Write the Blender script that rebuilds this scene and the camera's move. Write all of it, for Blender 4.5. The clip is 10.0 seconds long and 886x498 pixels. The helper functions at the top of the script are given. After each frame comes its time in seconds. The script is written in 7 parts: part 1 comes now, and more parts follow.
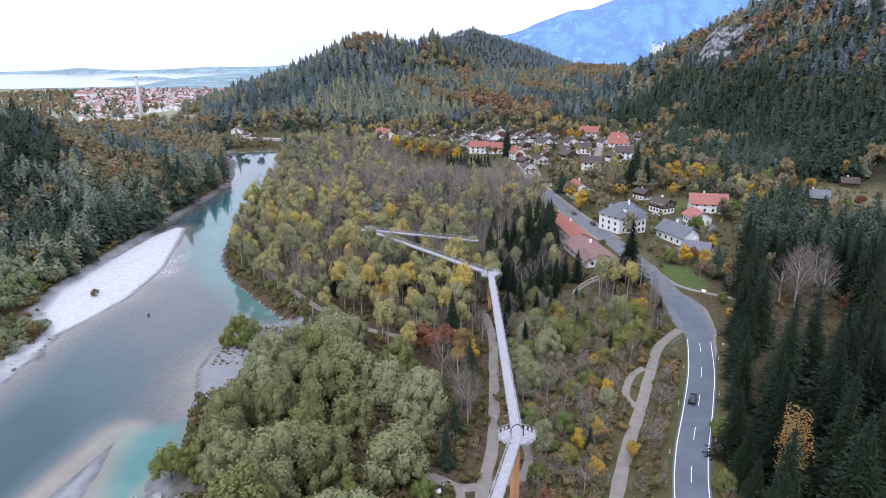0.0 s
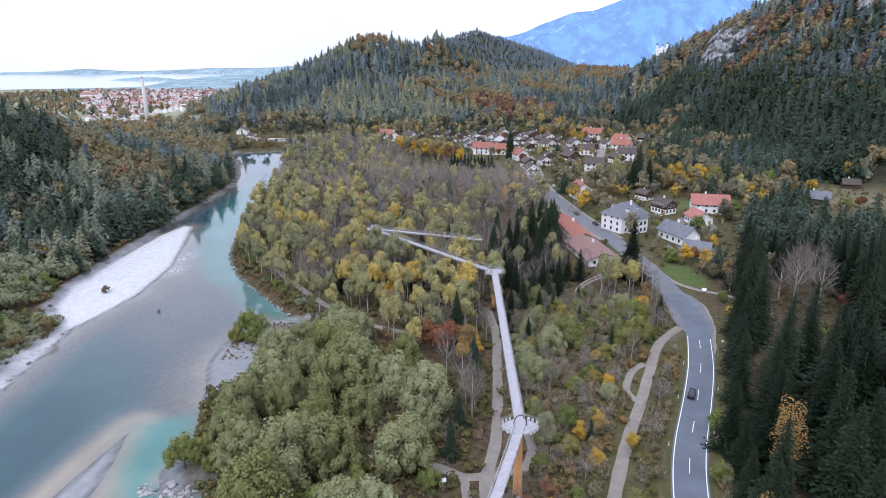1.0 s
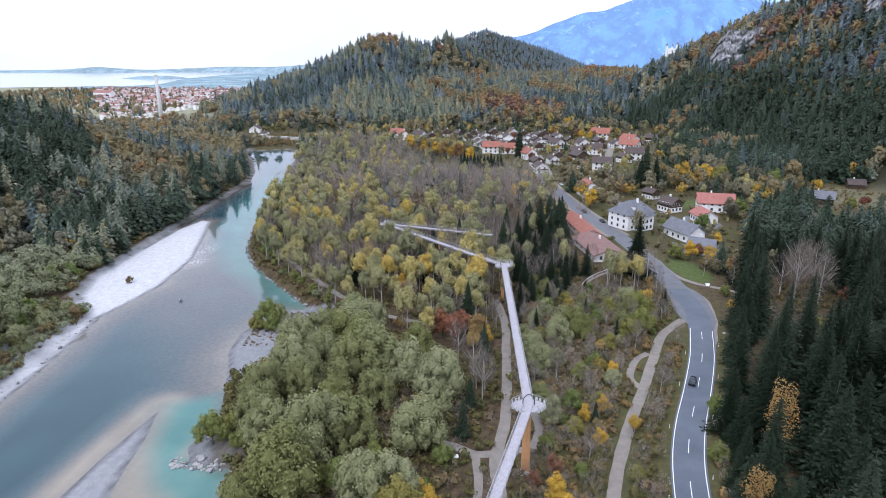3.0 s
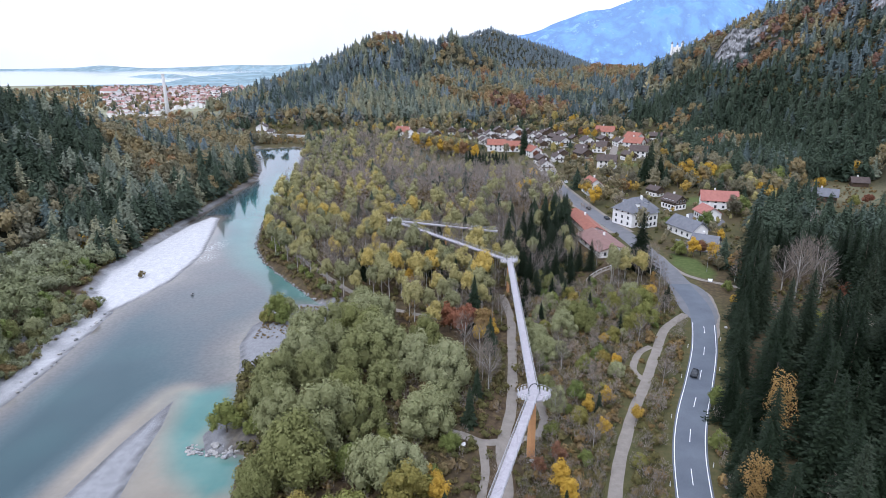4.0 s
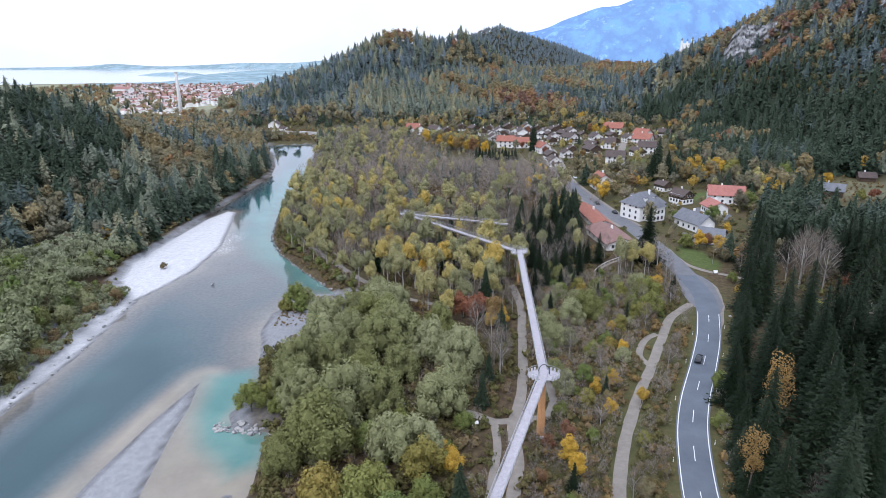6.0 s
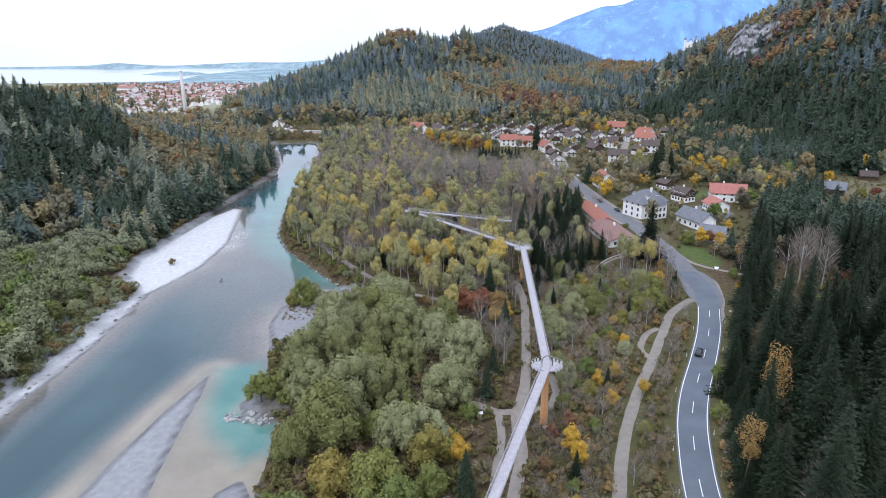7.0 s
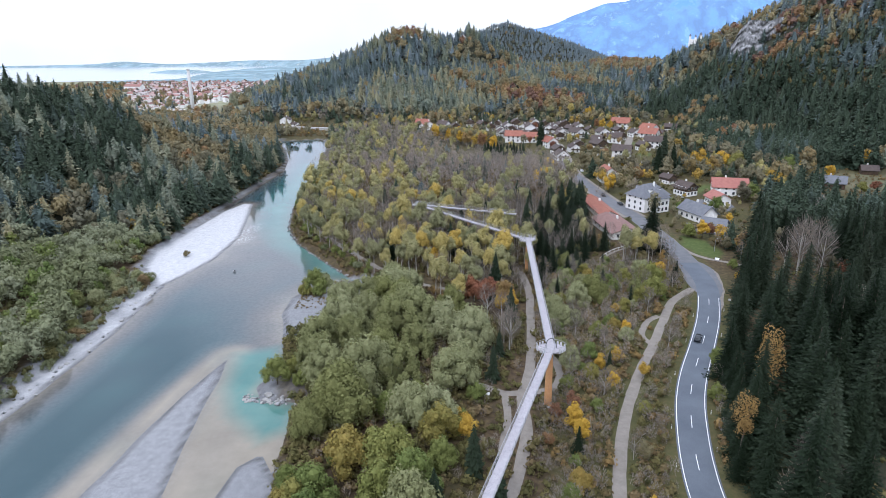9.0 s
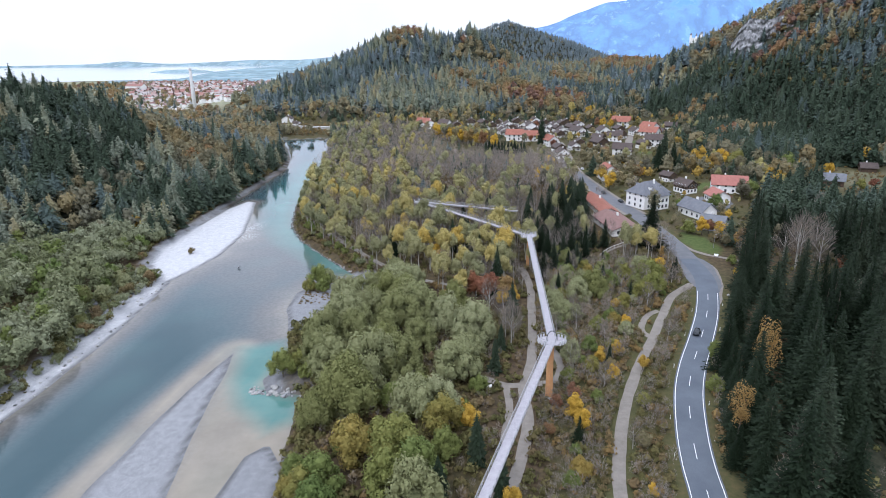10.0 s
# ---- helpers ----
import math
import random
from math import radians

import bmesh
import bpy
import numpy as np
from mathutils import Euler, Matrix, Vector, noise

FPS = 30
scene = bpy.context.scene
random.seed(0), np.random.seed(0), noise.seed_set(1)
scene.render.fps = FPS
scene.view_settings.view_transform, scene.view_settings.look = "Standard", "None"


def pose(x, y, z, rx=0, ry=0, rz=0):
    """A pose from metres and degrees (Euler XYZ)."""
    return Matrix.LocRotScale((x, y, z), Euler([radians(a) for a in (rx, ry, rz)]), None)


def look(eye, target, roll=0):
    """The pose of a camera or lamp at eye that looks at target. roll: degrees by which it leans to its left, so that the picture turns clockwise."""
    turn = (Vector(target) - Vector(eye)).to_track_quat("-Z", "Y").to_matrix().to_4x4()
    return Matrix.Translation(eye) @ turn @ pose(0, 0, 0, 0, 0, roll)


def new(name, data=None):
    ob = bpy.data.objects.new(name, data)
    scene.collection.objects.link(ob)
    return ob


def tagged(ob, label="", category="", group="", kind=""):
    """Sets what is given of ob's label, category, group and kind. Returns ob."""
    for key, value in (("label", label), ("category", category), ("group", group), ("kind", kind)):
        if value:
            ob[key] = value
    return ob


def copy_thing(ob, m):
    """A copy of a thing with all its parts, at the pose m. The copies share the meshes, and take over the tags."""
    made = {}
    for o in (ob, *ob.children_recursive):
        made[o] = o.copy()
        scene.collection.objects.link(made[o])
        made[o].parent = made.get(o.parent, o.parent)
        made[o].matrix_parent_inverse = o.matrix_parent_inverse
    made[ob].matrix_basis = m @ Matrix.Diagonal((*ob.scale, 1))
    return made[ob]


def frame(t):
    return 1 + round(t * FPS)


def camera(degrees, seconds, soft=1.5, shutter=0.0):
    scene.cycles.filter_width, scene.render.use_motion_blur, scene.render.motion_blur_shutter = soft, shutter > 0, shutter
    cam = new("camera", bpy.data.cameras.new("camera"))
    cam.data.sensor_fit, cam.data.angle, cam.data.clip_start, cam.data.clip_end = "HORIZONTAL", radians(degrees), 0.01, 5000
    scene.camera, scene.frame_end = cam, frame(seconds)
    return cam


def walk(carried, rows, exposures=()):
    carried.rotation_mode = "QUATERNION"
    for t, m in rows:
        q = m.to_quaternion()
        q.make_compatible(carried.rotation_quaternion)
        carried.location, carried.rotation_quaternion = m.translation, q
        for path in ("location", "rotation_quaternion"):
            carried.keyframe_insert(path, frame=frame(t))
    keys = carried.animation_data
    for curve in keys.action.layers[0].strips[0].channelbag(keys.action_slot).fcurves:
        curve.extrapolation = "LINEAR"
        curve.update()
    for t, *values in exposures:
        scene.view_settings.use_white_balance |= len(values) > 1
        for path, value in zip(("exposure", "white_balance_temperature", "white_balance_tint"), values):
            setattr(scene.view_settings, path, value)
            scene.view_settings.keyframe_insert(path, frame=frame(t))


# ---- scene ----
cam = camera(70.6, 10.0, soft=0.6)
PATH = [
    (0, (0.828, 3.336, 81.24), (0.692, 5.24, 80.64), -0.6),
    (0.5, (0.683, 1.371, 81.401), (0.543, 3.275, 80.803), -0.5),
    (1, (0.499, -0.617, 81.461), (0.354, 1.287, 80.865), -0.5),
    (1.5, (0.365, -2.525, 81.551), (0.215, -0.622, 80.957), -0.4),
    (2, (0.061, -4.553, 81.664), (-0.094, -2.651, 81.069), -0.3),
    (2.5, (-0.065, -6.676, 81.773), (-0.227, -4.773, 81.177), -0.3),
    (4, (-0.73, -12.765, 81.973), (-0.912, -10.866, 81.372), -0.3),
    (4.5, (-0.848, -14.576, 82.008), (-1.037, -12.679, 81.404), -0.4),
    (5, (-1.094, -16.571, 82.035), (-1.29, -14.675, 81.43), -0.3),
    (5.5, (-1.215, -18.35, 82.073), (-1.418, -16.455, 81.466), -0.4),
    (7, (-1.629, -23.879, 82.008), (-1.846, -21.987, 81.398), -0.5),
    (7.5, (-1.696, -25.633, 82.006), (-1.917, -23.742, 81.394), -0.5),
    (8, (-1.777, -27.529, 81.942), (-2.002, -25.639, 81.328), -0.6),
    (8.5, (-1.821, -29.074, 81.962), (-2.048, -27.185, 81.346), -0.6),
    (9, (-1.814, -30.985, 81.877), (-2.045, -29.097, 81.26), -0.7),
    (9.5, (-1.855, -32.446, 81.729), (-2.087, -30.558, 81.111), -0.7),
    (10, (-1.904, -34.045, 81.629), (-2.138, -32.157, 81.01), -0.8),
]
walk(cam, [(t, look(eye, target, roll)) for t, eye, target, roll in PATH], [(0.0, 0.1, 5700, 18), (10.0, 0.1, 5750, 14)])

# ---- light ----
SUN_EL, SUN_ROT = 48.0, 200.0
world = bpy.data.worlds.new("world")
scene.world = world
world.use_nodes = True
wn, wl = world.node_tree.nodes, world.node_tree.links
wn.clear()
sky = wn.new("ShaderNodeTexSky")
sky.sky_type, sky.sun_disc = "NISHITA", False
sky.sun_elevation, sky.sun_rotation = radians(SUN_EL), radians(SUN_ROT)
cloud = wn.new("ShaderNodeTexNoise")
cloud.inputs["Scale"].default_value, cloud.inputs["Detail"].default_value = 2.2, 5.0
ramp = wn.new("ShaderNodeValToRGB")
ramp.color_ramp.elements[0].position, ramp.color_ramp.elements[1].position = 0.3, 0.62
ramp.color_ramp.elements[0].color = (0.62, 0.62, 0.62, 1)
ramp.color_ramp.elements[1].color = (0.97, 0.97, 0.97, 1)
mix = wn.new("ShaderNodeMixRGB")
mix.inputs[2].default_value = (12.6, 13.0, 13.6, 1)      # overcast cloud, in the sky texture's own unit
bg = wn.new("ShaderNodeBackground")
bg.inputs["Strength"].default_value = 0.1
wo = wn.new("ShaderNodeOutputWorld")
wl.new(cloud.outputs["Fac"], ramp.inputs["Fac"])
wl.new(ramp.outputs["Color"], mix.inputs["Fac"])
wl.new(sky.outputs["Color"], mix.inputs[1])
up = wn.new("ShaderNodeTexCoord")
split = wn.new("ShaderNodeSeparateXYZ")
rise = wn.new("ShaderNodeMapRange")
rise.inputs["From Min"].default_value, rise.inputs["From Max"].default_value = 0.0, 1.0
rise.inputs["To Min"].default_value, rise.inputs["To Max"].default_value = 0.92, 1.6
lift = wn.new("ShaderNodeVectorMath")
lift.operation = "SCALE"
wl.new(up.outputs["Generated"], split.inputs[0])
wl.new(split.outputs["Z"], rise.inputs["Value"])
wl.new(mix.outputs["Color"], lift.inputs[0])
wl.new(rise.outputs["Result"], lift.inputs["Scale"])
wl.new(lift.outputs["Vector"], bg.inputs["Color"])
wl.new(bg.outputs["Background"], wo.inputs["Surface"])
sun = new("sun", bpy.data.lights.new("sun", "SUN"))
sun.data.energy, sun.data.angle, sun.data.color = 1.4, radians(16), (1.0, 0.96, 0.9)
sun.rotation_euler = Euler((radians(90 - SUN_EL), 0, radians(180 - SUN_ROT)))


# ---- materials ----
class Nodes:
    """A small builder for node materials."""

    def __init__(self, name, rough=0.8, spec=0.3):
        self.mat = bpy.data.materials.new(name)
        self.mat.use_nodes = True
        self.t = self.mat.node_tree
        self.bsdf = self.t.nodes["Principled BSDF"]
        self.bsdf.inputs["Roughness"].default_value = rough
        self.bsdf.inputs["Specular IOR Level"].default_value = spec

    def node(self, kind, **values):
        n = self.t.nodes.new(kind)
        for key, value in values.items():
            n.inputs[key.replace("_", " ")].default_value = value
        return n

    def link(self, a, b):
        self.t.links.new(a, b)

    def coords(self):
        return self.node("ShaderNodeTexCoord").outputs["Object"]

    def noise(self, scale, detail=4.0, vec=None, rough=0.6):
        n = self.node("ShaderNodeTexNoise", Scale=scale, Detail=detail, Roughness=rough)
        self.link(vec or self.coords(), n.inputs["Vector"])
        return n.outputs["Fac"]

    def ramp(self, fac, stops):
        r = self.node("ShaderNodeValToRGB")
        el = r.color_ramp.elements
        while len(el) < len(stops):
            el.new(0.5)
        for e, (p, c) in zip(el, stops):
            e.position, e.color = p, (*c, 1)
        self.link(fac, r.inputs["Fac"])
        return r.outputs["Color"]

    def attr(self, name):
        n = self.node("ShaderNodeAttribute")
        n.attribute_name = name
        return n.outputs["Fac"]

    def mix(self, fac, a, b, blend="MIX"):
        n = self.t.nodes.new("ShaderNodeMixRGB")
        n.blend_type = blend
        for value, socket in ((fac, n.inputs[0]), (a, n.inputs[1]), (b, n.inputs[2])):
            if isinstance(value, (int, float)):
                socket.default_value = value
            elif isinstance(value, tuple):
                socket.default_value = (*value, 1)
            else:
                self.link(value, socket)
        return n.outputs[0]

    def math(self, op, a, b):
        n = self.t.nodes.new("ShaderNodeMath")
        n.operation = op
        for value, socket in ((a, n.inputs[0]), (b, n.inputs[1])):
            if isinstance(value, (int, float)):
                socket.default_value = value
            else:
                self.link(value, socket)
        return n.outputs[0]

    def color(self, c):
        if isinstance(c, tuple):
            self.bsdf.inputs["Base Color"].default_value = (*c, 1)
        else:
            self.link(c, self.bsdf.inputs["Base Color"])
        return self

    def bump(self, height, strength=0.4, dist=0.1):
        b = self.node("ShaderNodeBump", Strength=strength, Distance=dist)
        self.link(height, b.inputs["Height"])
        self.link(b.outputs["Normal"], self.bsdf.inputs["Normal"])
        return self


def plain(name, a, b, scale=2.0, rough=0.8, bump=0.0, metal=0.0, fine=12.0):
    """A surface that varies between two colours at two scales."""
    n = Nodes(name, rough)
    big, small = n.noise(scale), n.noise(scale * fine)
    n.color(n.ramp(n.math("ADD", n.math("MULTIPLY", big, 0.6), n.math("MULTIPLY", small, 0.4)), [(0.3, a), (0.7, b)]))
    n.bsdf.inputs["Metallic"].default_value = metal
    if bump:
        n.bump(small, 0.6, bump)
    return n.mat


def leafy(name, stops, single, vary=0.8):
    """Foliage: a tone for each tree, and a small change from leaf clump to leaf clump."""
    n = Nodes(name, 0.75, 0.15)
    if single:
        tone = n.node("ShaderNodeObjectInfo").outputs["Random"]
    else:
        tone = n.attr("tint")
    leaf = n.node("ShaderNodeNewGeometry").outputs["Random Per Island"]
    fac = n.math("ADD", n.math("MULTIPLY", tone, 0.94), n.math("MULTIPLY", leaf, 0.06))
    col = n.ramp(fac, stops)
    val = n.math("ADD", n.math("MULTIPLY", leaf, vary), 1.0 - vary / 2)
    col = n.mix(1.0, col, n.ramp(n.math("MULTIPLY", val, 0.5), [(0, (0, 0, 0)), (1, (2, 2, 2))]), "MULTIPLY")
    n.color(col)
    trans = n.node("ShaderNodeBsdfTranslucent")
    n.link(col, trans.inputs["Color"])
    m = n.node("ShaderNodeMixShader", Fac=0.2)
    n.link(n.bsdf.outputs[0], m.inputs[1])
    n.link(trans.outputs[0], m.inputs[2])
    n.link(m.outputs[0], n.t.nodes["Material Output"].inputs["Surface"])
    return n.mat


TONES = {
    "willow": [(0.0, (0.165, 0.172, 0.058)), (0.4, (0.208, 0.217, 0.098)), (1.0, (0.28, 0.288, 0.155))],
    "alder": [(0.0, (0.105, 0.145, 0.042)), (0.5, (0.175, 0.195, 0.058)), (0.85, (0.22, 0.195, 0.055)), (1.0, (0.29, 0.205, 0.055))],
    "poplar": [(0.0, (0.20, 0.205, 0.11)), (0.5, (0.29, 0.275, 0.13)), (0.85, (0.40, 0.335, 0.12)), (1.0, (0.50, 0.355, 0.08))],
    "bare": [(0.0, (0.125, 0.105, 0.088)), (0.5, (0.185, 0.158, 0.135)), (1.0, (0.25, 0.20, 0.15))],
    "spruce": [(0.0, (0.012, 0.021, 0.010)), (0.5, (0.022, 0.035, 0.018)), (0.8, (0.032, 0.046, 0.026)), (1.0, (0.046, 0.060, 0.036))],
    "larch": [(0.0, (0.058, 0.078, 0.072)), (0.5, (0.10, 0.118, 0.10)), (1.0, (0.18, 0.17, 0.11))],
    "autumn": [(0.0, (0.115, 0.11, 0.08)), (0.35, (0.16, 0.145, 0.09)), (0.6, (0.21, 0.175, 0.085)), (0.8, (0.27, 0.19, 0.075)), (0.92, (0.22, 0.115, 0.065)), (1.0, (0.165, 0.085, 0.068))],
    "golden": [(0.0, (0.38, 0.255, 0.05)), (1.0, (0.54, 0.345, 0.045))],
    "amber": [(0.0, (0.25, 0.165, 0.06)), (1.0, (0.33, 0.205, 0.07))],
    "russet": [(0.0, (0.20, 0.085, 0.055)), (1.0, (0.28, 0.125, 0.062))],
    "shrub": [(0.0, (0.085, 0.088, 0.034)), (0.4, (0.135, 0.122, 0.045)), (0.75, (0.17, 0.125, 0.066)), (1.0, (0.23, 0.155, 0.06))],
}
# far woods: spruce, larch and autumn paled, spruce blued: haze put into the colour
HAZE_TONES = dict(TONES)
HAZE_TONES["spruce"] = [(0.0, (0.034, 0.052, 0.032)), (0.4, (0.066, 0.089, 0.058)), (0.65, (0.095, 0.128, 0.128)), (1.0, (0.185, 0.225, 0.24))]
HAZE_TONES["willow"] = [(0.0, (0.14, 0.155, 0.068)), (0.5, (0.19, 0.205, 0.11)), (1.0, (0.265, 0.28, 0.185))]
HAZE_TONES["larch"] = [(0.0, (0.12, 0.15, 0.13)), (0.5, (0.20, 0.22, 0.155)), (1.0, (0.30, 0.265, 0.15))]
HAZE_TONES["autumn"] = [(0.0, (0.145, 0.142, 0.10)), (0.35, (0.20, 0.18, 0.11)), (0.6, (0.26, 0.21, 0.105)), (0.76, (0.27, 0.165, 0.078)), (0.88, (0.215, 0.122, 0.08)), (1.0, (0.155, 0.10, 0.085))]
HAZE_TONES["bare"] = [(0.0, (0.17, 0.145, 0.125)), (0.5, (0.25, 0.218, 0.19)), (1.0, (0.33, 0.27, 0.205))]
HAZE_TONES["golden"] = [(0.0, (0.30, 0.22, 0.07)), (1.0, (0.44, 0.29, 0.055))]
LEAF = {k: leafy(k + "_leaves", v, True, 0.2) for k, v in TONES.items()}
LEAF_FAR = {k: leafy(k + "_woods", v, False, 0.36) for k, v in HAZE_TONES.items()}
BARK = plain("bark", (0.07, 0.055, 0.04), (0.14, 0.115, 0.09), 1.5, 0.9, 0.03)
BARK_PALE = plain("pale_bark", (0.25, 0.23, 0.2), (0.42, 0.40, 0.36), 1.5, 0.85, 0.02)

g = Nodes("ground_cover", 0.95, 0.1)
big, small = g.noise(0.035, 5), g.noise(0.6, 6)
fine = g.noise(7.0, 5)
litter = g.ramp(small, [(0.28, (0.038, 0.029, 0.020)), (0.5, (0.076, 0.055, 0.034)), (0.72, (0.115, 0.085, 0.043))])
# pale straw: the barn pasture, and distance haze put into the far plain's colour
field_haze = g.ramp(big, [(0.35, (0.16, 0.17, 0.10)), (0.65, (0.30, 0.29, 0.20))])
grass = g.ramp(g.mix(0.5, big, small), [(0.3, (0.042, 0.05, 0.02)), (0.5, (0.072, 0.074, 0.03)), (0.7, (0.115, 0.088, 0.042))])
gravel = g.ramp(g.mix(0.7, small, fine), [(0.32, (0.125, 0.127, 0.132)), (0.5, (0.20, 0.203, 0.21)), (0.68, (0.30, 0.302, 0.305))])
col = g.mix(g.attr("grass"), litter, grass)
# moss and undergrowth, darkened by tree shade put into the floor colour
moss_shade = g.ramp(small, [(0.3, (0.022, 0.026, 0.017)), (0.7, (0.055, 0.055, 0.035))])
col = g.mix(g.attr("forest"), col, moss_shade)
lawn = g.ramp(small, [(0.3, (0.055, 0.083, 0.024)), (0.7, (0.095, 0.125, 0.04))])
col = g.mix(g.attr("lawn"), col, lawn)
col = g.mix(g.attr("field_haze"), col, field_haze)
gravel = g.mix(g.attr("dry"), gravel, g.mix(1.0, gravel, (2.15, 2.12, 2.08), "MULTIPLY"))
col = g.mix(g.attr("gravel"), col, gravel)
col = g.mix(g.attr("wet"), col, g.mix(1.0, col, (0.38, 0.36, 0.34), "MULTIPLY"))
g.color(col).bump(g.mix(0.5, small, fine), 0.45, 0.1)
GROUND = g.mat

w = Nodes("river_water", 0.04, 0.5)
w.bsdf.inputs["IOR"].default_value = 1.33
bed = w.noise(0.05, 5)
stone = w.noise(0.9, 5)
depth = w.math("ADD", w.attr("depth"), w.math("MULTIPLY", w.math("SUBTRACT", bed, 0.5), 0.35))
wcol = w.ramp(depth, [(0.0, (0.18, 0.165, 0.14)), (0.12, (0.125, 0.12, 0.11)), (0.28, (0.09, 0.093, 0.092)), (0.5, (0.058, 0.08, 0.088)), (0.75, (0.036, 0.07, 0.08)), (1.0, (0.02, 0.052, 0.062))])
wcol = w.mix(w.math("MULTIPLY", w.math("SUBTRACT", 1.0, w.attr("depth")), 0.25), wcol, w.ramp(stone, [(0.35, (0.06, 0.058, 0.055)), (0.65, (0.21, 0.20, 0.19))]))
sandy = w.ramp(bed, [(0.35, (0.20, 0.175, 0.135)), (0.65, (0.29, 0.255, 0.20))])
wcol = w.mix(w.attr("sand"), wcol, sandy)
wcol = w.mix(w.attr("turquoise"), wcol, w.ramp(bed, [(0.35, (0.045, 0.155, 0.14)), (0.65, (0.08, 0.20, 0.178))]))
foam = w.math("MULTIPLY", w.attr("foam"), w.ramp(w.noise(1.1, 6), [(0.50, (0, 0, 0)), (0.60, (1, 1, 1))]))
wcol = w.mix(foam, wcol, (0.62, 0.64, 0.65))
w.color(wcol)
w.bump(w.mix(0.4, w.noise(0.25, 3), w.noise(1.6, 4)), 0.16, 0.10)
WATER = w.mat

LAKE = plain("lake_water", (0.20, 0.24, 0.27), (0.3, 0.34, 0.36), 0.002, 0.12)
a = Nodes("asphalt", 0.85)
tone = a.noise(0.12, 5)
grain = a.noise(6.0, 4)
a.color(a.ramp(a.mix(0.35, tone, grain), [(0.3, (0.075, 0.088, 0.108)), (0.7, (0.13, 0.146, 0.170))])).bump(grain, 0.3, 0.02)
ASPHALT = a.mat
ASPHALT_PALE = plain("worn_asphalt", (0.10, 0.103, 0.112), (0.165, 0.166, 0.175), 0.3, 0.85, 0.01)
PAINT = plain("road_paint", (0.6, 0.6, 0.6), (0.8, 0.8, 0.8), 3.0, 0.6)
PATH_MAT = plain("path_gravel", (0.155, 0.138, 0.118), (0.26, 0.232, 0.20), 0.5, 0.95, 0.03)
STONE = plain("pale_stone", (0.20, 0.195, 0.185), (0.40, 0.39, 0.37), 0.6, 0.9, 0.05)
k = Nodes("cliff_rock", 0.95, 0.2)
tall = k.node("ShaderNodeVectorMath")
tall.operation = "MULTIPLY"
tall.inputs[1].default_value = (1.0, 1.0, 0.3)
k.link(k.coords(), tall.inputs[0])
face, crack = k.noise(0.16, 8, tall.outputs[0], 0.72), k.noise(0.55, 6, tall.outputs[0], 0.7)
col = k.ramp(face, [(0.34, (0.07, 0.075, 0.07)), (0.46, (0.20, 0.20, 0.205)), (0.62, (0.40, 0.40, 0.405))])
col = k.mix(k.ramp(crack, [(0.40, (1, 1, 1)), (0.47, (0, 0, 0))]), col, (0.055, 0.06, 0.05))
k.color(col).bump(crack, 0.8, 0.8)
ROCK = k.mat
DECK = plain("weathered_deck", (0.28, 0.265, 0.28), (0.42, 0.40, 0.42), 1.2, 0.8, 0.01)
STEEL = plain("galvanised_steel", (0.26, 0.26, 0.27), (0.38, 0.38, 0.39), 1.5, 0.55, 0, 0.2)
DARK_STEEL = plain("dark_steel", (0.05, 0.05, 0.055), (0.1, 0.1, 0.1), 2.0, 0.5, 0, 0.5)
GLULAM = plain("glulam_timber", (0.42, 0.21, 0.09), (0.58, 0.32, 0.15), 0.8, 0.7, 0.01)
CONCRETE = plain("concrete", (0.4, 0.39, 0.37), (0.58, 0.57, 0.55), 0.7, 0.9, 0.02)
PLASTER = plain("white_plaster", (0.66, 0.65, 0.62), (0.82, 0.81, 0.79), 0.5, 0.9)
TIMBER = plain("dark_timber", (0.05, 0.035, 0.025), (0.11, 0.075, 0.05), 0.8, 0.85, 0.02)
ROOF_RED = plain("red_roof_tiles", (0.20, 0.078, 0.055), (0.33, 0.135, 0.095), 0.6, 0.85, 0.04)
ROOF_DULL = plain("dull_red_tiles", (0.15, 0.085, 0.075), (0.25, 0.15, 0.13), 0.6, 0.85, 0.04)
ROOF_PINK = plain("faded_red_tiles", (0.25, 0.098, 0.08), (0.36, 0.155, 0.125), 0.6, 0.85, 0.04)
rt = Nodes("town_roof_tiles", 0.9)
each = rt.math("ADD", rt.node("ShaderNodeObjectInfo").outputs["Random"], rt.node("ShaderNodeNewGeometry").outputs["Random Per Island"])
rt.color(rt.mix(rt.math("MULTIPLY", rt.noise(0.4), 0.4), rt.ramp(rt.math("FRACT", each, 0.0), [(0.0, (0.17, 0.10, 0.09)), (0.35, (0.34, 0.17, 0.14)), (0.6, (0.42, 0.30, 0.27)), (1.0, (0.46, 0.44, 0.43))]), (0.2, 0.15, 0.14)))
ROOF_TOWN = rt.mat
BALUSTER = plain("pale_mesh_panel", (0.42, 0.42, 0.43), (0.55, 0.55, 0.56), 2.0, 0.6)
ROOF_GREY = plain("slate_roof", (0.10, 0.105, 0.12), (0.17, 0.175, 0.19), 0.6, 0.75, 0.04)
ROOF_BROWN = plain("brown_roof_tiles", (0.05, 0.04, 0.037), (0.105, 0.08, 0.07), 0.6, 0.85, 0.04)
GLASS = plain("window_glass", (0.03, 0.035, 0.04), (0.07, 0.075, 0.08), 0.5, 0.1)


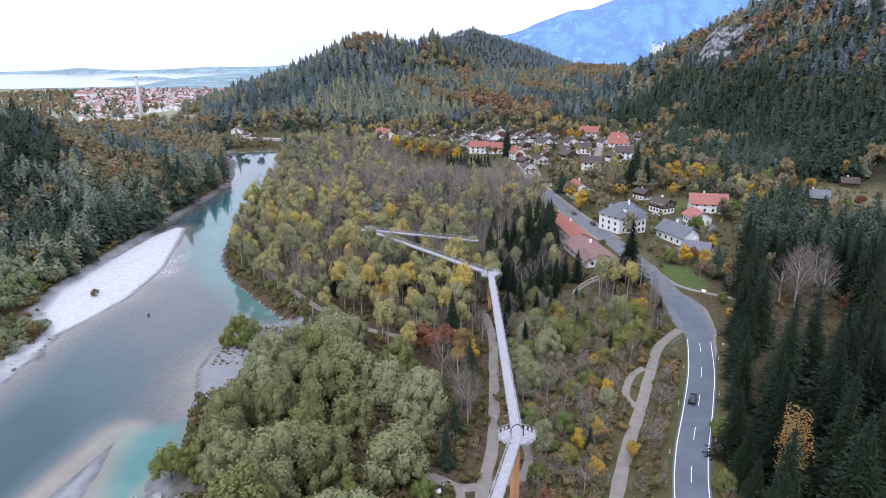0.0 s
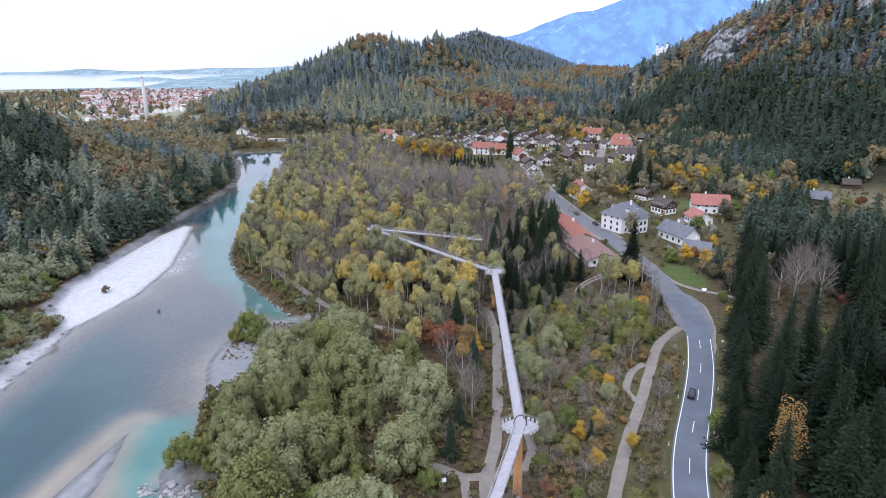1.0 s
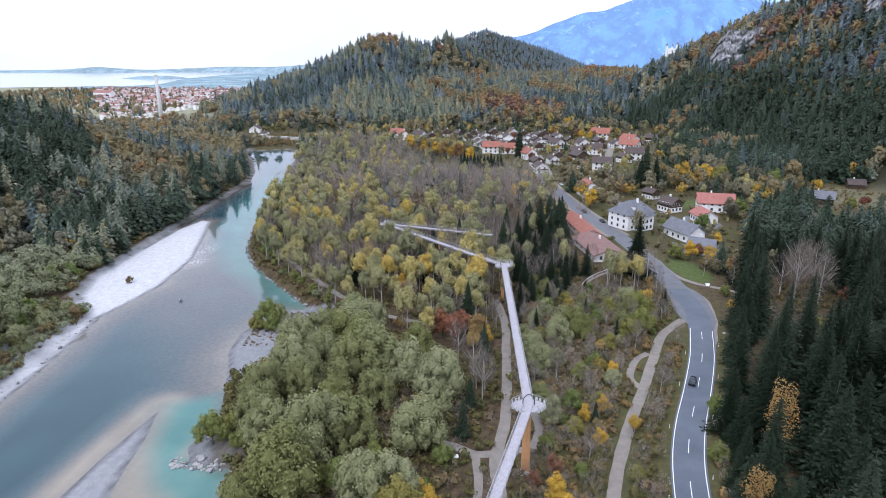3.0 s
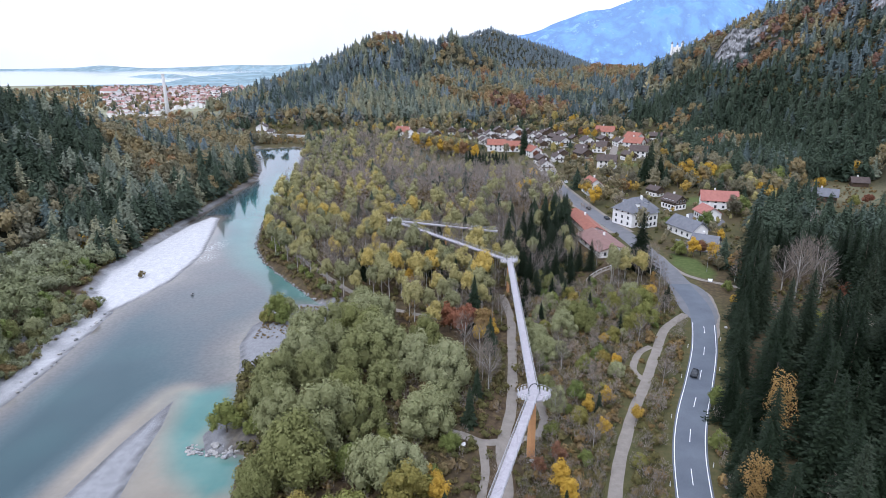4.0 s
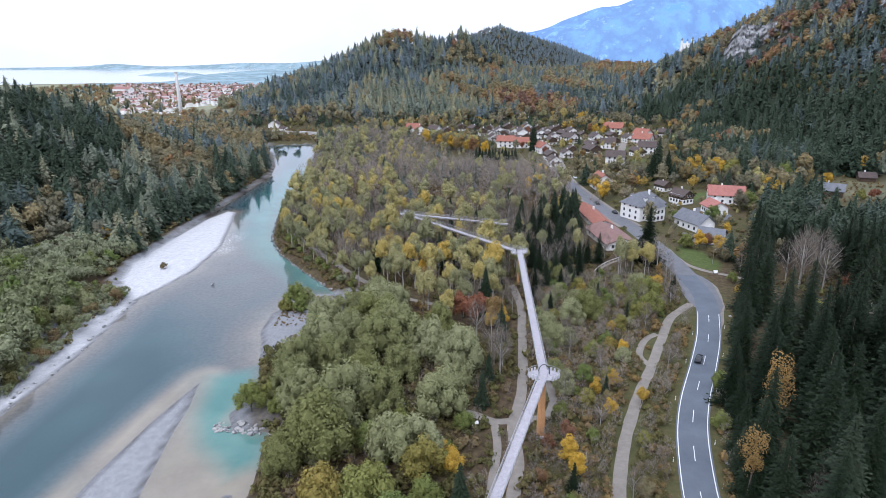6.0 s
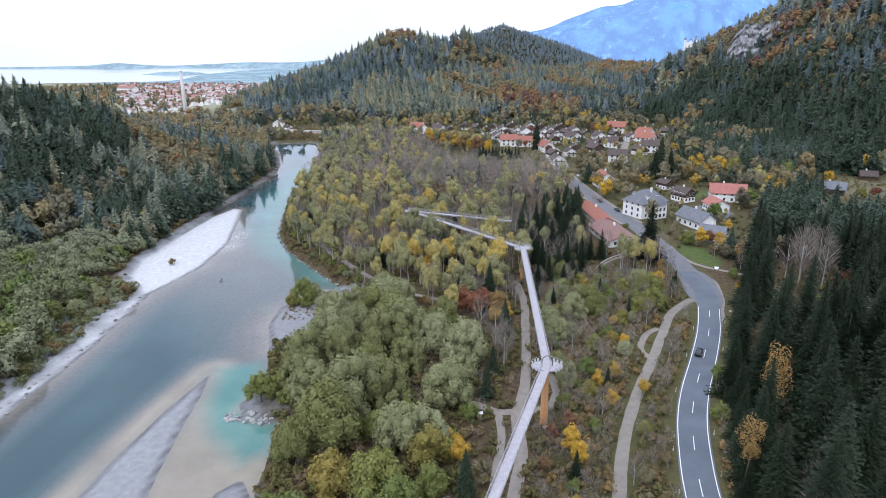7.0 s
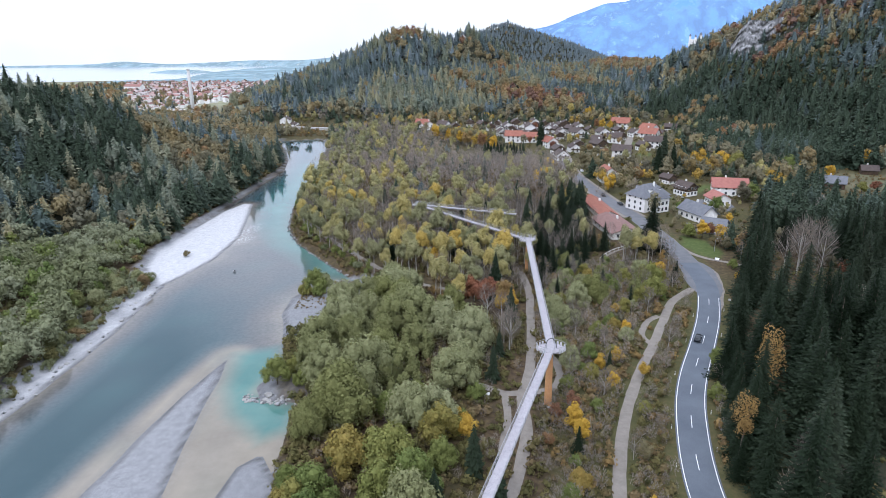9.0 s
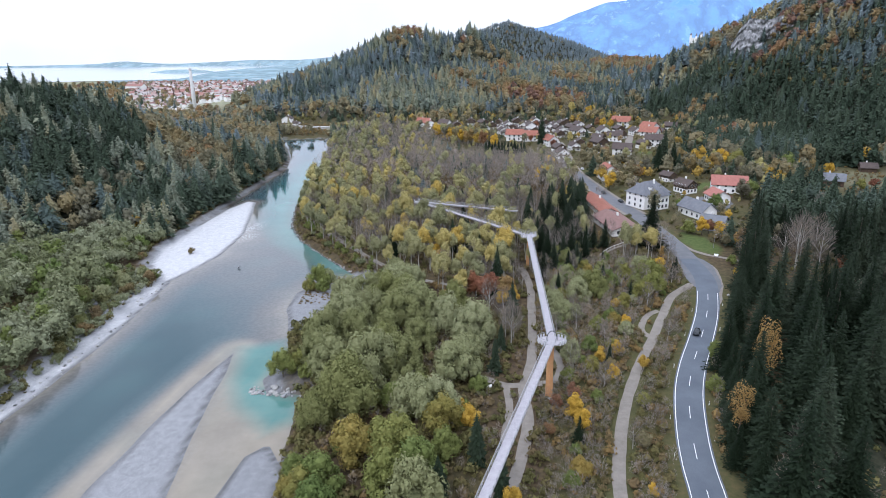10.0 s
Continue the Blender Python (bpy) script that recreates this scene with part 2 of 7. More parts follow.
# ---- plan ----
def dist_line(p, line):
    """Distance from points to a polyline, and the share of its length at the nearest place."""
    line = np.asarray(line, float)[:, :2]
    best, where = np.full(len(p), 1e9), np.zeros(len(p))
    for i in range(len(line) - 1):
        a, d = line[i], line[i + 1] - line[i]
        s = np.clip(((p - a) @ d) / max(d @ d, 1e-9), 0, 1)
        r = np.hypot(*(p - a - s[:, None] * d).T)
        near = r < best
        best[near], where[near] = r[near], (i + s)[near]
    return best, where


def inside(p, ring):
    ring = np.asarray(ring, float)
    hit = np.zeros(len(p), bool)
    x, y = p.T
    for (x0, y0), (x1, y1) in zip(ring, np.roll(ring, -1, axis=0)):
        if y0 != y1:
            hit ^= ((y0 > y) != (y1 > y)) & (x < (x1 - x0) * (y - y0) / (y1 - y0) + x0)
    return hit


def signed(p, ring):
    """Distance to a ring's edge: positive inside."""
    d, _ = dist_line(p, list(ring) + [ring[0]])
    return np.where(inside(p, ring), d, -d)


def wobble(p, scale, seed=0.0):
    """Cheap smooth noise in -1..1 for arrays of places."""
    x, y = p[:, 0] / scale + seed * 3.1, p[:, 1] / scale - seed * 1.7
    return (np.sin(x * 1.9 + 1.3 * np.sin(y * 1.1 + seed)) + np.sin(y * 2.3 + 1.7 * np.sin(x * 0.9 - seed)) + np.sin((x + y) * 1.4 + 2 * np.sin((x - y) * 0.7))) / 3


LEFT_BANK = [(-142, -120), (-131, 20), (-128.5, 89), (-130.5, 110), (-140, 136), (-145, 155), (-150, 190), (-156, 210), (-159, 238), (-162, 285), (-165, 330), (-169, 395), (-181, 437), (-203, 490), (-232, 540)]
RIGHT_BANK = [(-190, 558), (-178, 535), (-166, 495), (-142, 398), (-131, 333), (-121, 285), (-111, 252), (-99, 229), (-80, 206), (-66, 190), (-54, 178), (-52, 170), (-60, 158), (-67, 147), (-70, 135), (-66, 123), (-62, 112), (-58, 102), (-53, 100), (-54, 95), (-52, 88), (-50, 77), (-46, 62), (-42, 40), (-34, -120)]
RIVER = LEFT_BANK + RIGHT_BANK
BAR_FAR = [(-150, 298), (-138, 262), (-130, 236), (-127, 205), (-129, 186), (-133, 170), (-150, 190), (-157, 210), (-159, 238), (-160, 280), (-156, 300)]
BAR_NEAR = [(-82.5, 122), (-85, 99), (-86, 79), (-86, 60), (-84, 30), (-62, 30), (-69, 60), (-71.5, 70), (-74, 80), (-76.5, 93), (-79, 108)]
BAR_SMALL = [(-55.5, 79), (-59, 74), (-59.5, 66), (-60, 50), (-46, 50), (-47, 62), (-49, 70)]
SHORE = [(-118, 20), (-122, 80), (-123, 103), (-124.5, 127), (-127, 146), (-131, 172), (-150, 192), (-146, 155), (-141, 136), (-132, 110), (-130, 60), (-132, 20)]
SPIT = [(-58, 184), (-70, 185), (-75, 175), (-80, 166), (-78, 151), (-71, 134), (-64, 138), (-55, 165), (-50, 176)]
ROCKS = [(-68, 106), (-64, 99.5), (-53, 101), (-54, 106), (-60, 112), (-66, 112)]
BARS = ((BAR_FAR, 0.75), (BAR_NEAR, 0.5), (BAR_SMALL, 0.3), (SHORE, 0.9), (SPIT, 0.7), (ROCKS, 1.0))
ROAD = [(30, -40), (31.5, 20), (33.5, 55), (35.1, 68.4), (35.7, 77.5), (37.2, 89), (40.5, 105.5), (44.9, 120), (51.6, 137.5), (58.2, 156), (63.4, 174.5), (66, 190), (65.4, 210), (63, 238), (56.7, 278), (47.1, 317), (35.8, 379), (33, 417), (32, 470), (30, 520)]
FOOTPATH = [(17, 40), (18.7, 66.8), (19.6, 75.5), (22.2, 89.5), (25.9, 104), (32.1, 122), (37.8, 136.2), (43.9, 152.7), (50.6, 169.6), (60, 182)]
FOOT_LOOP = [(43.5, 157), (39.2, 152.3), (35.6, 142), (37.5, 137)]
WALK_PATH = [(-3, 40), (-1.8, 64.7), (0.4, 79), (1.7, 92), (0.6, 104), (2.7, 119), (3.3, 137), (3.3, 158), (3.1, 175), (0, 195)]
WALK_LOOP = [(-30, 111), (-18, 110.5), (-8.9, 108.4), (-3.8, 106), (1.8, 107), (8, 109), (10.3, 114), (10, 122), (6, 132)]
WALK_SPUR = [(-3.8, 106), (-2.7, 96), (-3.5, 84), (-5, 60)]
BANK_PATH = [(-95, 243), (-85, 230), (-68, 209), (-53, 192), (-43.5, 183), (-31.5, 176), (-20, 172)]
MEADOW_PATH = [(66, 243), (67, 232), (69.5, 222), (75, 215), (84, 209), (92, 205)]
BOARDWALK = [(32.1, 209.6), (33.5, 213), (35.5, 216.8), (39.3, 222), (44.8, 228), (49.3, 236)]
VILLAGE_LANE = [(72, 405), (76, 422), (84, 485), (91, 520), (99, 557), (113, 605), (131, 640), (160, 660)]
PATHS = ((FOOTPATH, 1.35), (FOOT_LOOP, 1.0), (WALK_PATH, 1.3), (WALK_LOOP, 1.2), (WALK_SPUR, 0.9), (BANK_PATH, 1.2), (MEADOW_PATH, 1.1), (VILLAGE_LANE, 3.0), (BOARDWALK, 0.6))
MEADOW = [(69, 232), (72, 221), (78, 216), (82, 224), (79, 240), (71, 248)]
LAWNS = ((100, 346, 9), (112, 350, 8), (80, 322, 5), (84, 300, 6), (24, 700, 15), (95, 650, 9), (136, 634, 11), (152, 620, 12), (75, 612, 10), (60, 470, 6), (96, 470, 7), (50, 520, 8), (68, 545, 7), (100, 525, 8), (94, 300, 6), (40, 395, 4))
DECK_LINE = [(-14, 8, 15.5), (-6, 45.5, 15.5), (6.8, 100.8, 15.5), (2.5, 194, 13), (-47.4, 245, 13), (-2, 231, 13)]

# crest lines: x, y, height and reach
CREST_LEFT = [(-380, -50, 55, 150), (-365, 120, 55, 145), (-345, 220, 60, 150), (-312, 330, 54, 148), (-292, 385, 25, 125), (-278, 440, 13, 100), (-272, 520, 12, 75), (-285, 600, 4, 50)]
CREST_MID = [(-370, 800, 2, 80), (-363, 880, 15, 150), (-346, 950, 32, 250), (-318, 1000, 40, 300), (-278, 1020, 49, 330), (-236, 1040, 52, 350), (-196, 1050, 60, 380), (-132, 1080, 52, 400), (-92, 1100, 48, 420), (-31, 1130, 34, 440), (8, 1150, 26, 440), (100, 1200, 34, 480), (181, 1200, 42, 480), (228, 1180, 31, 450), (259, 1100, 18, 380)]
CREST_TOP = [(-346, 950, 40, 150), (-318, 1000, 49, 160), (-278, 1020, 60, 180), (-236, 1040, 77, 210), (-196, 1050, 99, 220), (-166, 1060, 95, 200), (-132, 1080, 84, 160), (-92, 1100, 101, 145), (-64, 1110, 88, 120), (-31, 1130, 50, 90)]
CREST_PEAK = [(-119, 1900, 70, 300), (-102, 1900, 110, 300), (-78, 1900, 131, 300), (-41, 1900, 140, 300), (-2, 1900, 125, 300), (60, 1900, 105, 300), (109, 1900, 70, 280), (166, 1900, 47, 250)]
CREST_RIGHT = [(245, 1040, 6, 150), (258, 1000, 14, 170), (269, 950, 30, 190), (281, 900, 72, 200), (303, 850, 108, 200), (360, 750, 151, 205), (430, 600, 179, 212), (445, 450, 179, 205), (425, 300, 166, 205), (385, 150, 146, 215), (355, 0, 126, 215), (340, -120, 111, 210)]


def crest(p, line):
    d_best = np.zeros(len(p))
    line = np.asarray(line, float)
    for a, b in zip(line[:-1], line[1:]):
        d = (b - a)[:2]
        s = np.clip(((p - a[:2]) @ d) / (d @ d), 0, 1)
        r = np.hypot(*(p - a[:2] - s[:, None] * d).T)
        z, reach = a[2] + s * (b[2] - a[2]), a[3] + s * (b[3] - a[3])
        u = np.clip(1 - r / reach, 0, 1)
        d_best = np.maximum(d_best, z * (0.75 * u + 0.25 * u * u * (3 - 2 * u)))
    return d_best


def heights(p):
    """Height of the ground, and the river's depth scale, for an array of places."""
    hill = np.maximum.reduce([crest(p, c) for c in (CREST_LEFT, CREST_MID, CREST_TOP, CREST_PEAK, CREST_RIGHT)])
    r = signed(p, RIVER)
    hill = hill * np.clip((-r - 2) / 16, 0, 1)
    z = hill + np.clip(hill / 15, 0, 1) * (2.6 * wobble(p, 30, 1) + 1.3 * wobble(p, 11, 2))
    flat = np.clip(1 - hill / 2, 0, 1)
    near_road = np.clip((dist_line(p, ROAD)[0] - 7) / 8, 0, 1)
    z += flat * near_road * np.clip(-r / 8 - 0.3, 0, 1) * 0.25 * wobble(p, 9, 4)
    # the town and the lake lie lower, far off
    z -= (15 * np.clip((p[:, 1] - 620) / 250, 0, 1) + 24 * np.clip((p[:, 1] - 900) / 1300, 0, 1)) * np.clip((-300 - p[:, 0]) / 90, 0, 1)
    z = np.where(r > -3, z + (-2.6 * np.clip((r + 2) / 4, 0, 1) - 1.2 * np.clip((r - 2) / 14, 0, 1)), z)
    for ring, top in BARS:
        s = signed(p, ring) + 0.3 * wobble(p, 8, 3)
        lift = -2 + np.where(s > 0, np.minimum(s * 0.12, top), s * 0.13)
        z = np.where((r > -3) & (s > -14), np.maximum(z, lift), z)
    return z


def height(x, y):
    return float(heights(np.array([[x, y]], float))[0])


# ---- mesh helpers ----
def mesh_np(name, verts, faces, mats, attrs=None, smooth=False, index=None, normals=None):
    """A mesh from arrays: faces all of one size."""
    me = bpy.data.meshes.new(name)
    verts, faces = np.asarray(verts, np.float32), np.asarray(faces, np.int32)
    k = faces.shape[1]
    me.vertices.add(len(verts))
    me.vertices.foreach_set("co", verts.ravel())
    me.loops.add(faces.size)
    me.loops.foreach_set("vertex_index", faces.ravel())
    me.polygons.add(len(faces))
    me.polygons.foreach_set("loop_start", np.arange(0, faces.size, k, dtype=np.int32))
    for key, value in (attrs or {}).items():
        at = me.attributes.new(key, "FLOAT", "POINT")
        at.data.foreach_set("value", np.asarray(value, np.float32))
    for m in mats:
        me.materials.append(m)
    if index is not None:
        me.polygons.foreach_set("material_index", np.asarray(index, np.int32))
    me.polygons.foreach_set("use_smooth", np.full(len(faces), smooth))
    me.update(calc_edges=True)
    me.validate()
    if normals is not None:
        at = me.attributes.new("custom_normal", "FLOAT_VECTOR", "POINT")
        at.data.foreach_set("vector", np.asarray(normals, np.float32).ravel())
        me.update()
    return me


def mesh_bm(name, bm, mat, smooth=False):
    me = bpy.data.meshes.new(name)
    bmesh.ops.recalc_face_normals(bm, faces=bm.faces)
    bm.to_mesh(me)
    bm.free()
    me.materials.append(mat)
    for p in me.polygons:
        p.use_smooth = smooth
    return me


def part(name, bm, mat, parent, label="", smooth=False):
    """Links a bmesh as one mesh under a thing or a part."""
    ob = new(name, mesh_bm(name, bm, mat, smooth))
    ob.parent = parent
    return tagged(ob, label) if label else ob


def thing(name, label, category, m=None, group="", kind=""):
    ob = new(name)
    ob.empty_display_size = 0.2
    if m is not None:
        ob.matrix_basis = m
    return tagged(ob, label, category, group, kind)


def box(bm, x0, x1, y0, y1, z0, z1, m=None):
    v = [bm.verts.new((x, y, z)) for z in (z0, z1) for x, y in ((x0, y0), (x1, y0), (x1, y1), (x0, y1))]
    if m is not None:
        for q in v:
            q.co = m @ q.co
    for f in ((3, 2, 1, 0), (4, 5, 6, 7), (0, 1, 5, 4), (1, 2, 6, 5), (2, 3, 7, 6), (3, 0, 4, 7)):
        bm.faces.new([v[i] for i in f])
    return v


def tube(bm, points, radii, sides=8):
    """A bent, tapered round bar along points."""
    rings, pts = [], [Vector(p) for p in points]
    for i, p in enumerate(pts):
        way = (pts[min(i + 1, len(pts) - 1)] - pts[max(i - 1, 0)]).normalized()
        u = way.orthogonal().normalized() if abs(way.z) < 0.9 else Vector((1, 0, 0))
        u = (u - way * u.dot(way)).normalized()
        v = way.cross(u)
        rings.append([bm.verts.new(p + radii[i] * (math.cos(a) * u + math.sin(a) * v)) for a in (2 * math.pi * k / sides for k in range(sides))])
    for r0, r1 in zip(rings[:-1], rings[1:]):
        for k in range(sides):
            bm.faces.new((r0[k], r0[(k + 1) % sides], r1[(k + 1) % sides], r1[k]))
    bm.faces.new(rings[0][::-1])
    bm.faces.new(rings[-1])


def smooth_line(line, step):
    """Points every step metres along a line bent smoothly through its corners."""
    pts = np.asarray(line, float)
    out = []
    for i in range(len(pts) - 1):
        p0, p1, p2, p3 = pts[max(i - 1, 0)], pts[i], pts[i + 1], pts[min(i + 2, len(pts) - 1)]
        n = max(2, int(np.hypot(*(p2 - p1)[:2]) / step))
        for s in np.arange(n) / n:
            out.append(0.5 * (2 * p1 + (p2 - p0) * s + (2 * p0 - 5 * p1 + 4 * p2 - p3) * s**2 + (3 * p1 - p0 - 3 * p2 + p3) * s**3))
    return np.array(out + [pts[-1]])


def strip(name, line, half, mat, lift, step=2.0, side=0.0, ragged=0.0, across=2):
    """A ribbon along a line, laid on the ground."""
    c = smooth_line(line, step)
    d = np.gradient(c, axis=0)
    nrm = np.stack([d[:, 1], -d[:, 0]], 1) / np.hypot(*d.T)[:, None]
    off = np.linspace(-half, half, across)
    wide = 1 + ragged * wobble(c, 3.0, half)
    rows = np.stack([c + nrm * (side + o * wide)[:, None] if np.ndim(wide) else c + nrm * (side + o) for o in off], 1)
    z = heights(rows.reshape(-1, 2)).reshape(rows.shape[:2])
    z = z.max(1, keepdims=True) + lift + np.zeros_like(z)
    v = np.concatenate([rows, z[:, :, None]], 2).reshape(-1, 3)
    n = len(c)
    f = [(i * across + k, i * across + k + 1, (i + 1) * across + k + 1, (i + 1) * across + k) for i in range(n - 1) for k in range(across - 1)]
    return new(name, mesh_np(name, v, f, [mat], smooth=True))


# ---- ground, one sheet to the horizon ----
def steps(lo, a, b, hi, fine_step, grow=1.12, cap=60):
    mid = list(np.arange(a, b + 0.1, fine_step))
    s, down = fine_step, [a]
    while down[-1] > lo:
        s = min(s * grow, cap)
        down.append(down[-1] - s)
    s, up = fine_step, [mid[-1]]
    while up[-1] < hi:
        s = min(s * grow, cap)
        up.append(up[-1] + s)
    return np.array(down[:0:-1] + mid + up[1:])


gx = steps(-4600, -165, 95, 4300, 2.3, 1.07, 60)
gy = steps(-600, 40, 310, 4700, 2.3, 1.05, 48)
gy = np.concatenate([gy[gy < 44], np.arange(44, 310, 1.5), np.arange(314.5, 590, 4.5), gy[gy > 592]])
gx = np.concatenate([gx[gx < -168], np.arange(-167.5, -118, 1.25), gx[(gx > -117.5) & (gx < -90)], np.arange(-90, -44, 1.3), gx[gx > -43.5]])
X, Y = np.meshgrid(gx, gy)
P = np.stack([X.ravel(), Y.ravel()], 1)
Z = heights(P)
r = signed(P, RIVER)
gravel_at = np.zeros(len(P))
for ring, top in BARS:
    gravel_at = np.maximum(gravel_at, np.clip(signed(P, ring) * 0.5 + 1.5 + 1.2 * wobble(P, 3, 2), 0, 0.3 if ring is ROCKS else 1))
gravel_at = np.where(r > -4, np.maximum(gravel_at, np.clip(r / 2 - 0.6, 0, 1)), gravel_at * np.clip(1 + (r + 4) / 3, 0, 1))
# a pale gravel ledge at the foot of the wooded bank
ledge = np.clip(1.4 - np.abs(r + 0.9) / 1.5, 0, 1) * (P[:, 0] < -148) * (P[:, 1] > 190) * (P[:, 1] < 545)
gravel_at = np.maximum(gravel_at, ledge * (0.75 + 0.3 * wobble(P, 4, 6)))
road_d = dist_line(P, ROAD)[0]
foot_d = dist_line(P, FOOTPATH)[0]
grass_at = np.maximum(np.clip((9 - road_d) / 3, 0, 1), np.clip((7 - foot_d) / 3, 0, 1)) * 0.8
grass_at = np.maximum(grass_at, np.clip(signed(P, MEADOW) / 2 + 1, 0, 1))
grass_at = np.maximum(grass_at, np.clip((1 - Z / 14), 0, 1) * np.clip((P[:, 1] - 420) / 60, 0, 1) * 0.55)
verge = np.clip((P[:, 0] - 4) / 4, 0, 1) * np.clip((64 - P[:, 0]) / 6, 0, 1) * np.clip((205 - P[:, 1]) / 10, 0, 1)
grass_at = np.maximum(grass_at, verge * (0.6 + 0.3 * wobble(P, 6, 4)))
garden = np.clip((P[:, 1] - 225) / 20, 0, 1) * np.clip((720 - P[:, 1]) / 60, 0, 1) * np.clip((P[:, 0] - np.interp(P[:, 1], [220, 300, 420, 520], [70, 45, 20, -60])) / 6, 0, 1)
grass_at = np.maximum(grass_at, garden * (0.55 + 0.25 * wobble(P, 12, 3)))
grass_at = np.maximum(grass_at, 0.12 + 0.3 * wobble(P, 14, 7)) * np.clip(1.3 - Z / 12, 0, 1)
nx, ny = len(gx), len(gy)
I = np.arange(nx * ny).reshape(ny, nx)
quads = np.stack([I[:-1, :-1], I[:-1, 1:], I[1:, 1:], I[1:, :-1]], -1).reshape(-1, 4)
# forest: slopes and the near right hollow, floor darkened with painted tree shade
tagged(new("ground", mesh_np("ground", np.column_stack([P, Z]), quads, [GROUND], {"lawn": np.clip(np.maximum.reduce([signed(P, MEADOW) / 1.5 + 0.5] + [(rad - np.hypot(P[:, 0] - cx, (P[:, 1] - cy) * 0.8)) / 2 for cx, cy, rad in LAWNS]), 0, 0.75), "dry": np.clip(np.maximum.reduce([signed(P, BAR_FAR) / 2, 0.75 * np.clip(signed(P, SHORE) / 1.5, 0, 1) * (0.7 + 0.5 * wobble(P, 5, 3)), 0.12 * np.clip(signed(P, BAR_NEAR) / 2, 0, 1)]), 0, 1), "forest": np.maximum(np.clip((Z - 2) / 3, 0, 1), np.clip((P[:, 0] - 20 - 0.44 * P[:, 1]) / 4, 0, 1) * (P[:, 1] < 140)), "gravel": gravel_at, "grass": np.clip(grass_at, 0, 1), "wet": 0.8 * np.clip(1 - np.abs(Z + 1.94) / 0.13, 0, 1) * (r > -2) * (np.abs(P[:, 1] - 200) < 240), "field_haze": np.maximum(np.clip((P[:, 1] - 700) / 200, 0, 1) * np.clip((-300 - P[:, 0]) / 100, 0, 1), 0.28 * np.clip((36 - np.hypot(P[:, 0] - 206, P[:, 1] - 368)) / 10, 0, 1))}, True)),
       "valley floor of leaf litter and grass with pale gravel bars and forested slopes", "ground", kind="structure")

# ---- water ----
wx, wy = np.arange(-262, -24, 2.0), np.arange(-120, 572, 2.0)
X, Y = np.meshgrid(wx, wy)
P = np.stack([X.ravel(), Y.ravel()], 1)
r = signed(P, RIVER)
bedz = heights(P)
POOL = [(-82, 124), (-70, 131), (-64, 117), (-66, 104), (-53, 99), (-51, 88), (-58, 82), (-70, 92), (-77, 104)]
CHANNEL = [(-150, 420), (-141, 345), (-131, 290), (-119, 256), (-106, 233), (-92, 216), (-72, 194), (-58, 182)]
SLACK = [(-82, 122), (-76, 92), (-68, 55), (-60, 30), (-44, 40), (-50, 80), (-56, 98), (-66, 118)]
pool = np.clip((signed(P, POOL) + 1.5) / 6, 0, 1)
chan = np.clip(1 - dist_line(P, CHANNEL)[0] / (9 + 0.035 * np.clip(P[:, 1] - 150, 0, 300)), 0, 1) ** 0.7 * np.clip((P[:, 1] - 172) / 20, 0, 1)
turq = np.clip(np.maximum(pool * 0.9, chan * 0.72) + 0.08 * wobble(P, 9, 1), 0, 1)
depth_at = np.clip((-2 - bedz) / 1.6, 0, 1)
main = np.clip(1.7 - np.abs(P[:, 0] + 106) / 20, 0, 1) * np.clip((235 - P[:, 1]) / 110, 0, 1)
shelf = np.clip(signed(P, [(-128, 180), (-130, 250), (-118, 240), (-92, 205), (-82, 168), (-74, 130), (-84, 122), (-105, 160)]) / 22 + 0.5, 0, 1)
depth_at = depth_at * (0.35 + 0.65 * np.maximum(main, np.clip((P[:, 1] - 240) / 60, 0, 1)))
depth_at = depth_at * (1 - 0.45 * shelf)
slack = np.clip(signed(P, SLACK) / 3 + 0.5, 0, 1)
depth_at = np.where(slack > 0, depth_at * (1 - 0.5 * slack), depth_at)
sand = np.clip(np.maximum(slack, np.clip(1 - np.abs(signed(P, BAR_NEAR) + 3) / 5, 0, 1)) * np.clip(1.15 - depth_at * 0.8, 0, 1) * (0.85 + 0.2 * wobble(P, 7, 2)), 0, 1)
sand = np.maximum(sand, 0.6 * np.clip(signed(P, [(-84, 124), (-104, 100), (-106, 40), (-84, 40)]) / 8, 0, 1) * np.clip(1 - depth_at * 1.6, 0, 1))
# white water where the channel breaks over the bar and along the rocky bank
foam = np.max([0.6 * np.clip(1 - np.hypot((P[:, 0] - x) / a, (P[:, 1] - y) / b), 0, 1) for x, y, a, b in ((-131, 246, 7, 17), (-127, 232, 6, 10), (-61, 186, 6, 4), (-70, 194, 4, 5), (-196, 553, 12, 6))], 0)
nx, ny = len(wx), len(wy)
I = np.arange(nx * ny).reshape(ny, nx)
quads = np.stack([I[:-1, :-1], I[:-1, 1:], I[1:, 1:], I[1:, :-1]], -1).reshape(-1, 4)
quads = quads[(r[quads] > -5).any(1)]
tagged(new("water", mesh_np("water", np.column_stack([P, np.full(len(P), -2.0)]), quads, [WATER], {"depth": depth_at, "turquoise": turq, "sand": sand, "foam": foam}, True)),
       "grey-blue alpine river with turquoise pools and shallow gravel", "river", kind="structure")
bm = bmesh.new()
LAKE_RING = [(-4500, 2500), (-3000, 2250), (-2100, 2300), (-1500, 2500), (-1250, 2900), (-1500, 3500), (-1600, 4560), (-4500, 4560)]
bm.faces.new([bm.verts.new((x, y, -38.0)) for x, y in LAKE_RING])
tagged(new("lake", mesh_bm("lake", bm, LAKE)), "wide pale lake beyond the town", "lake", kind="structure")

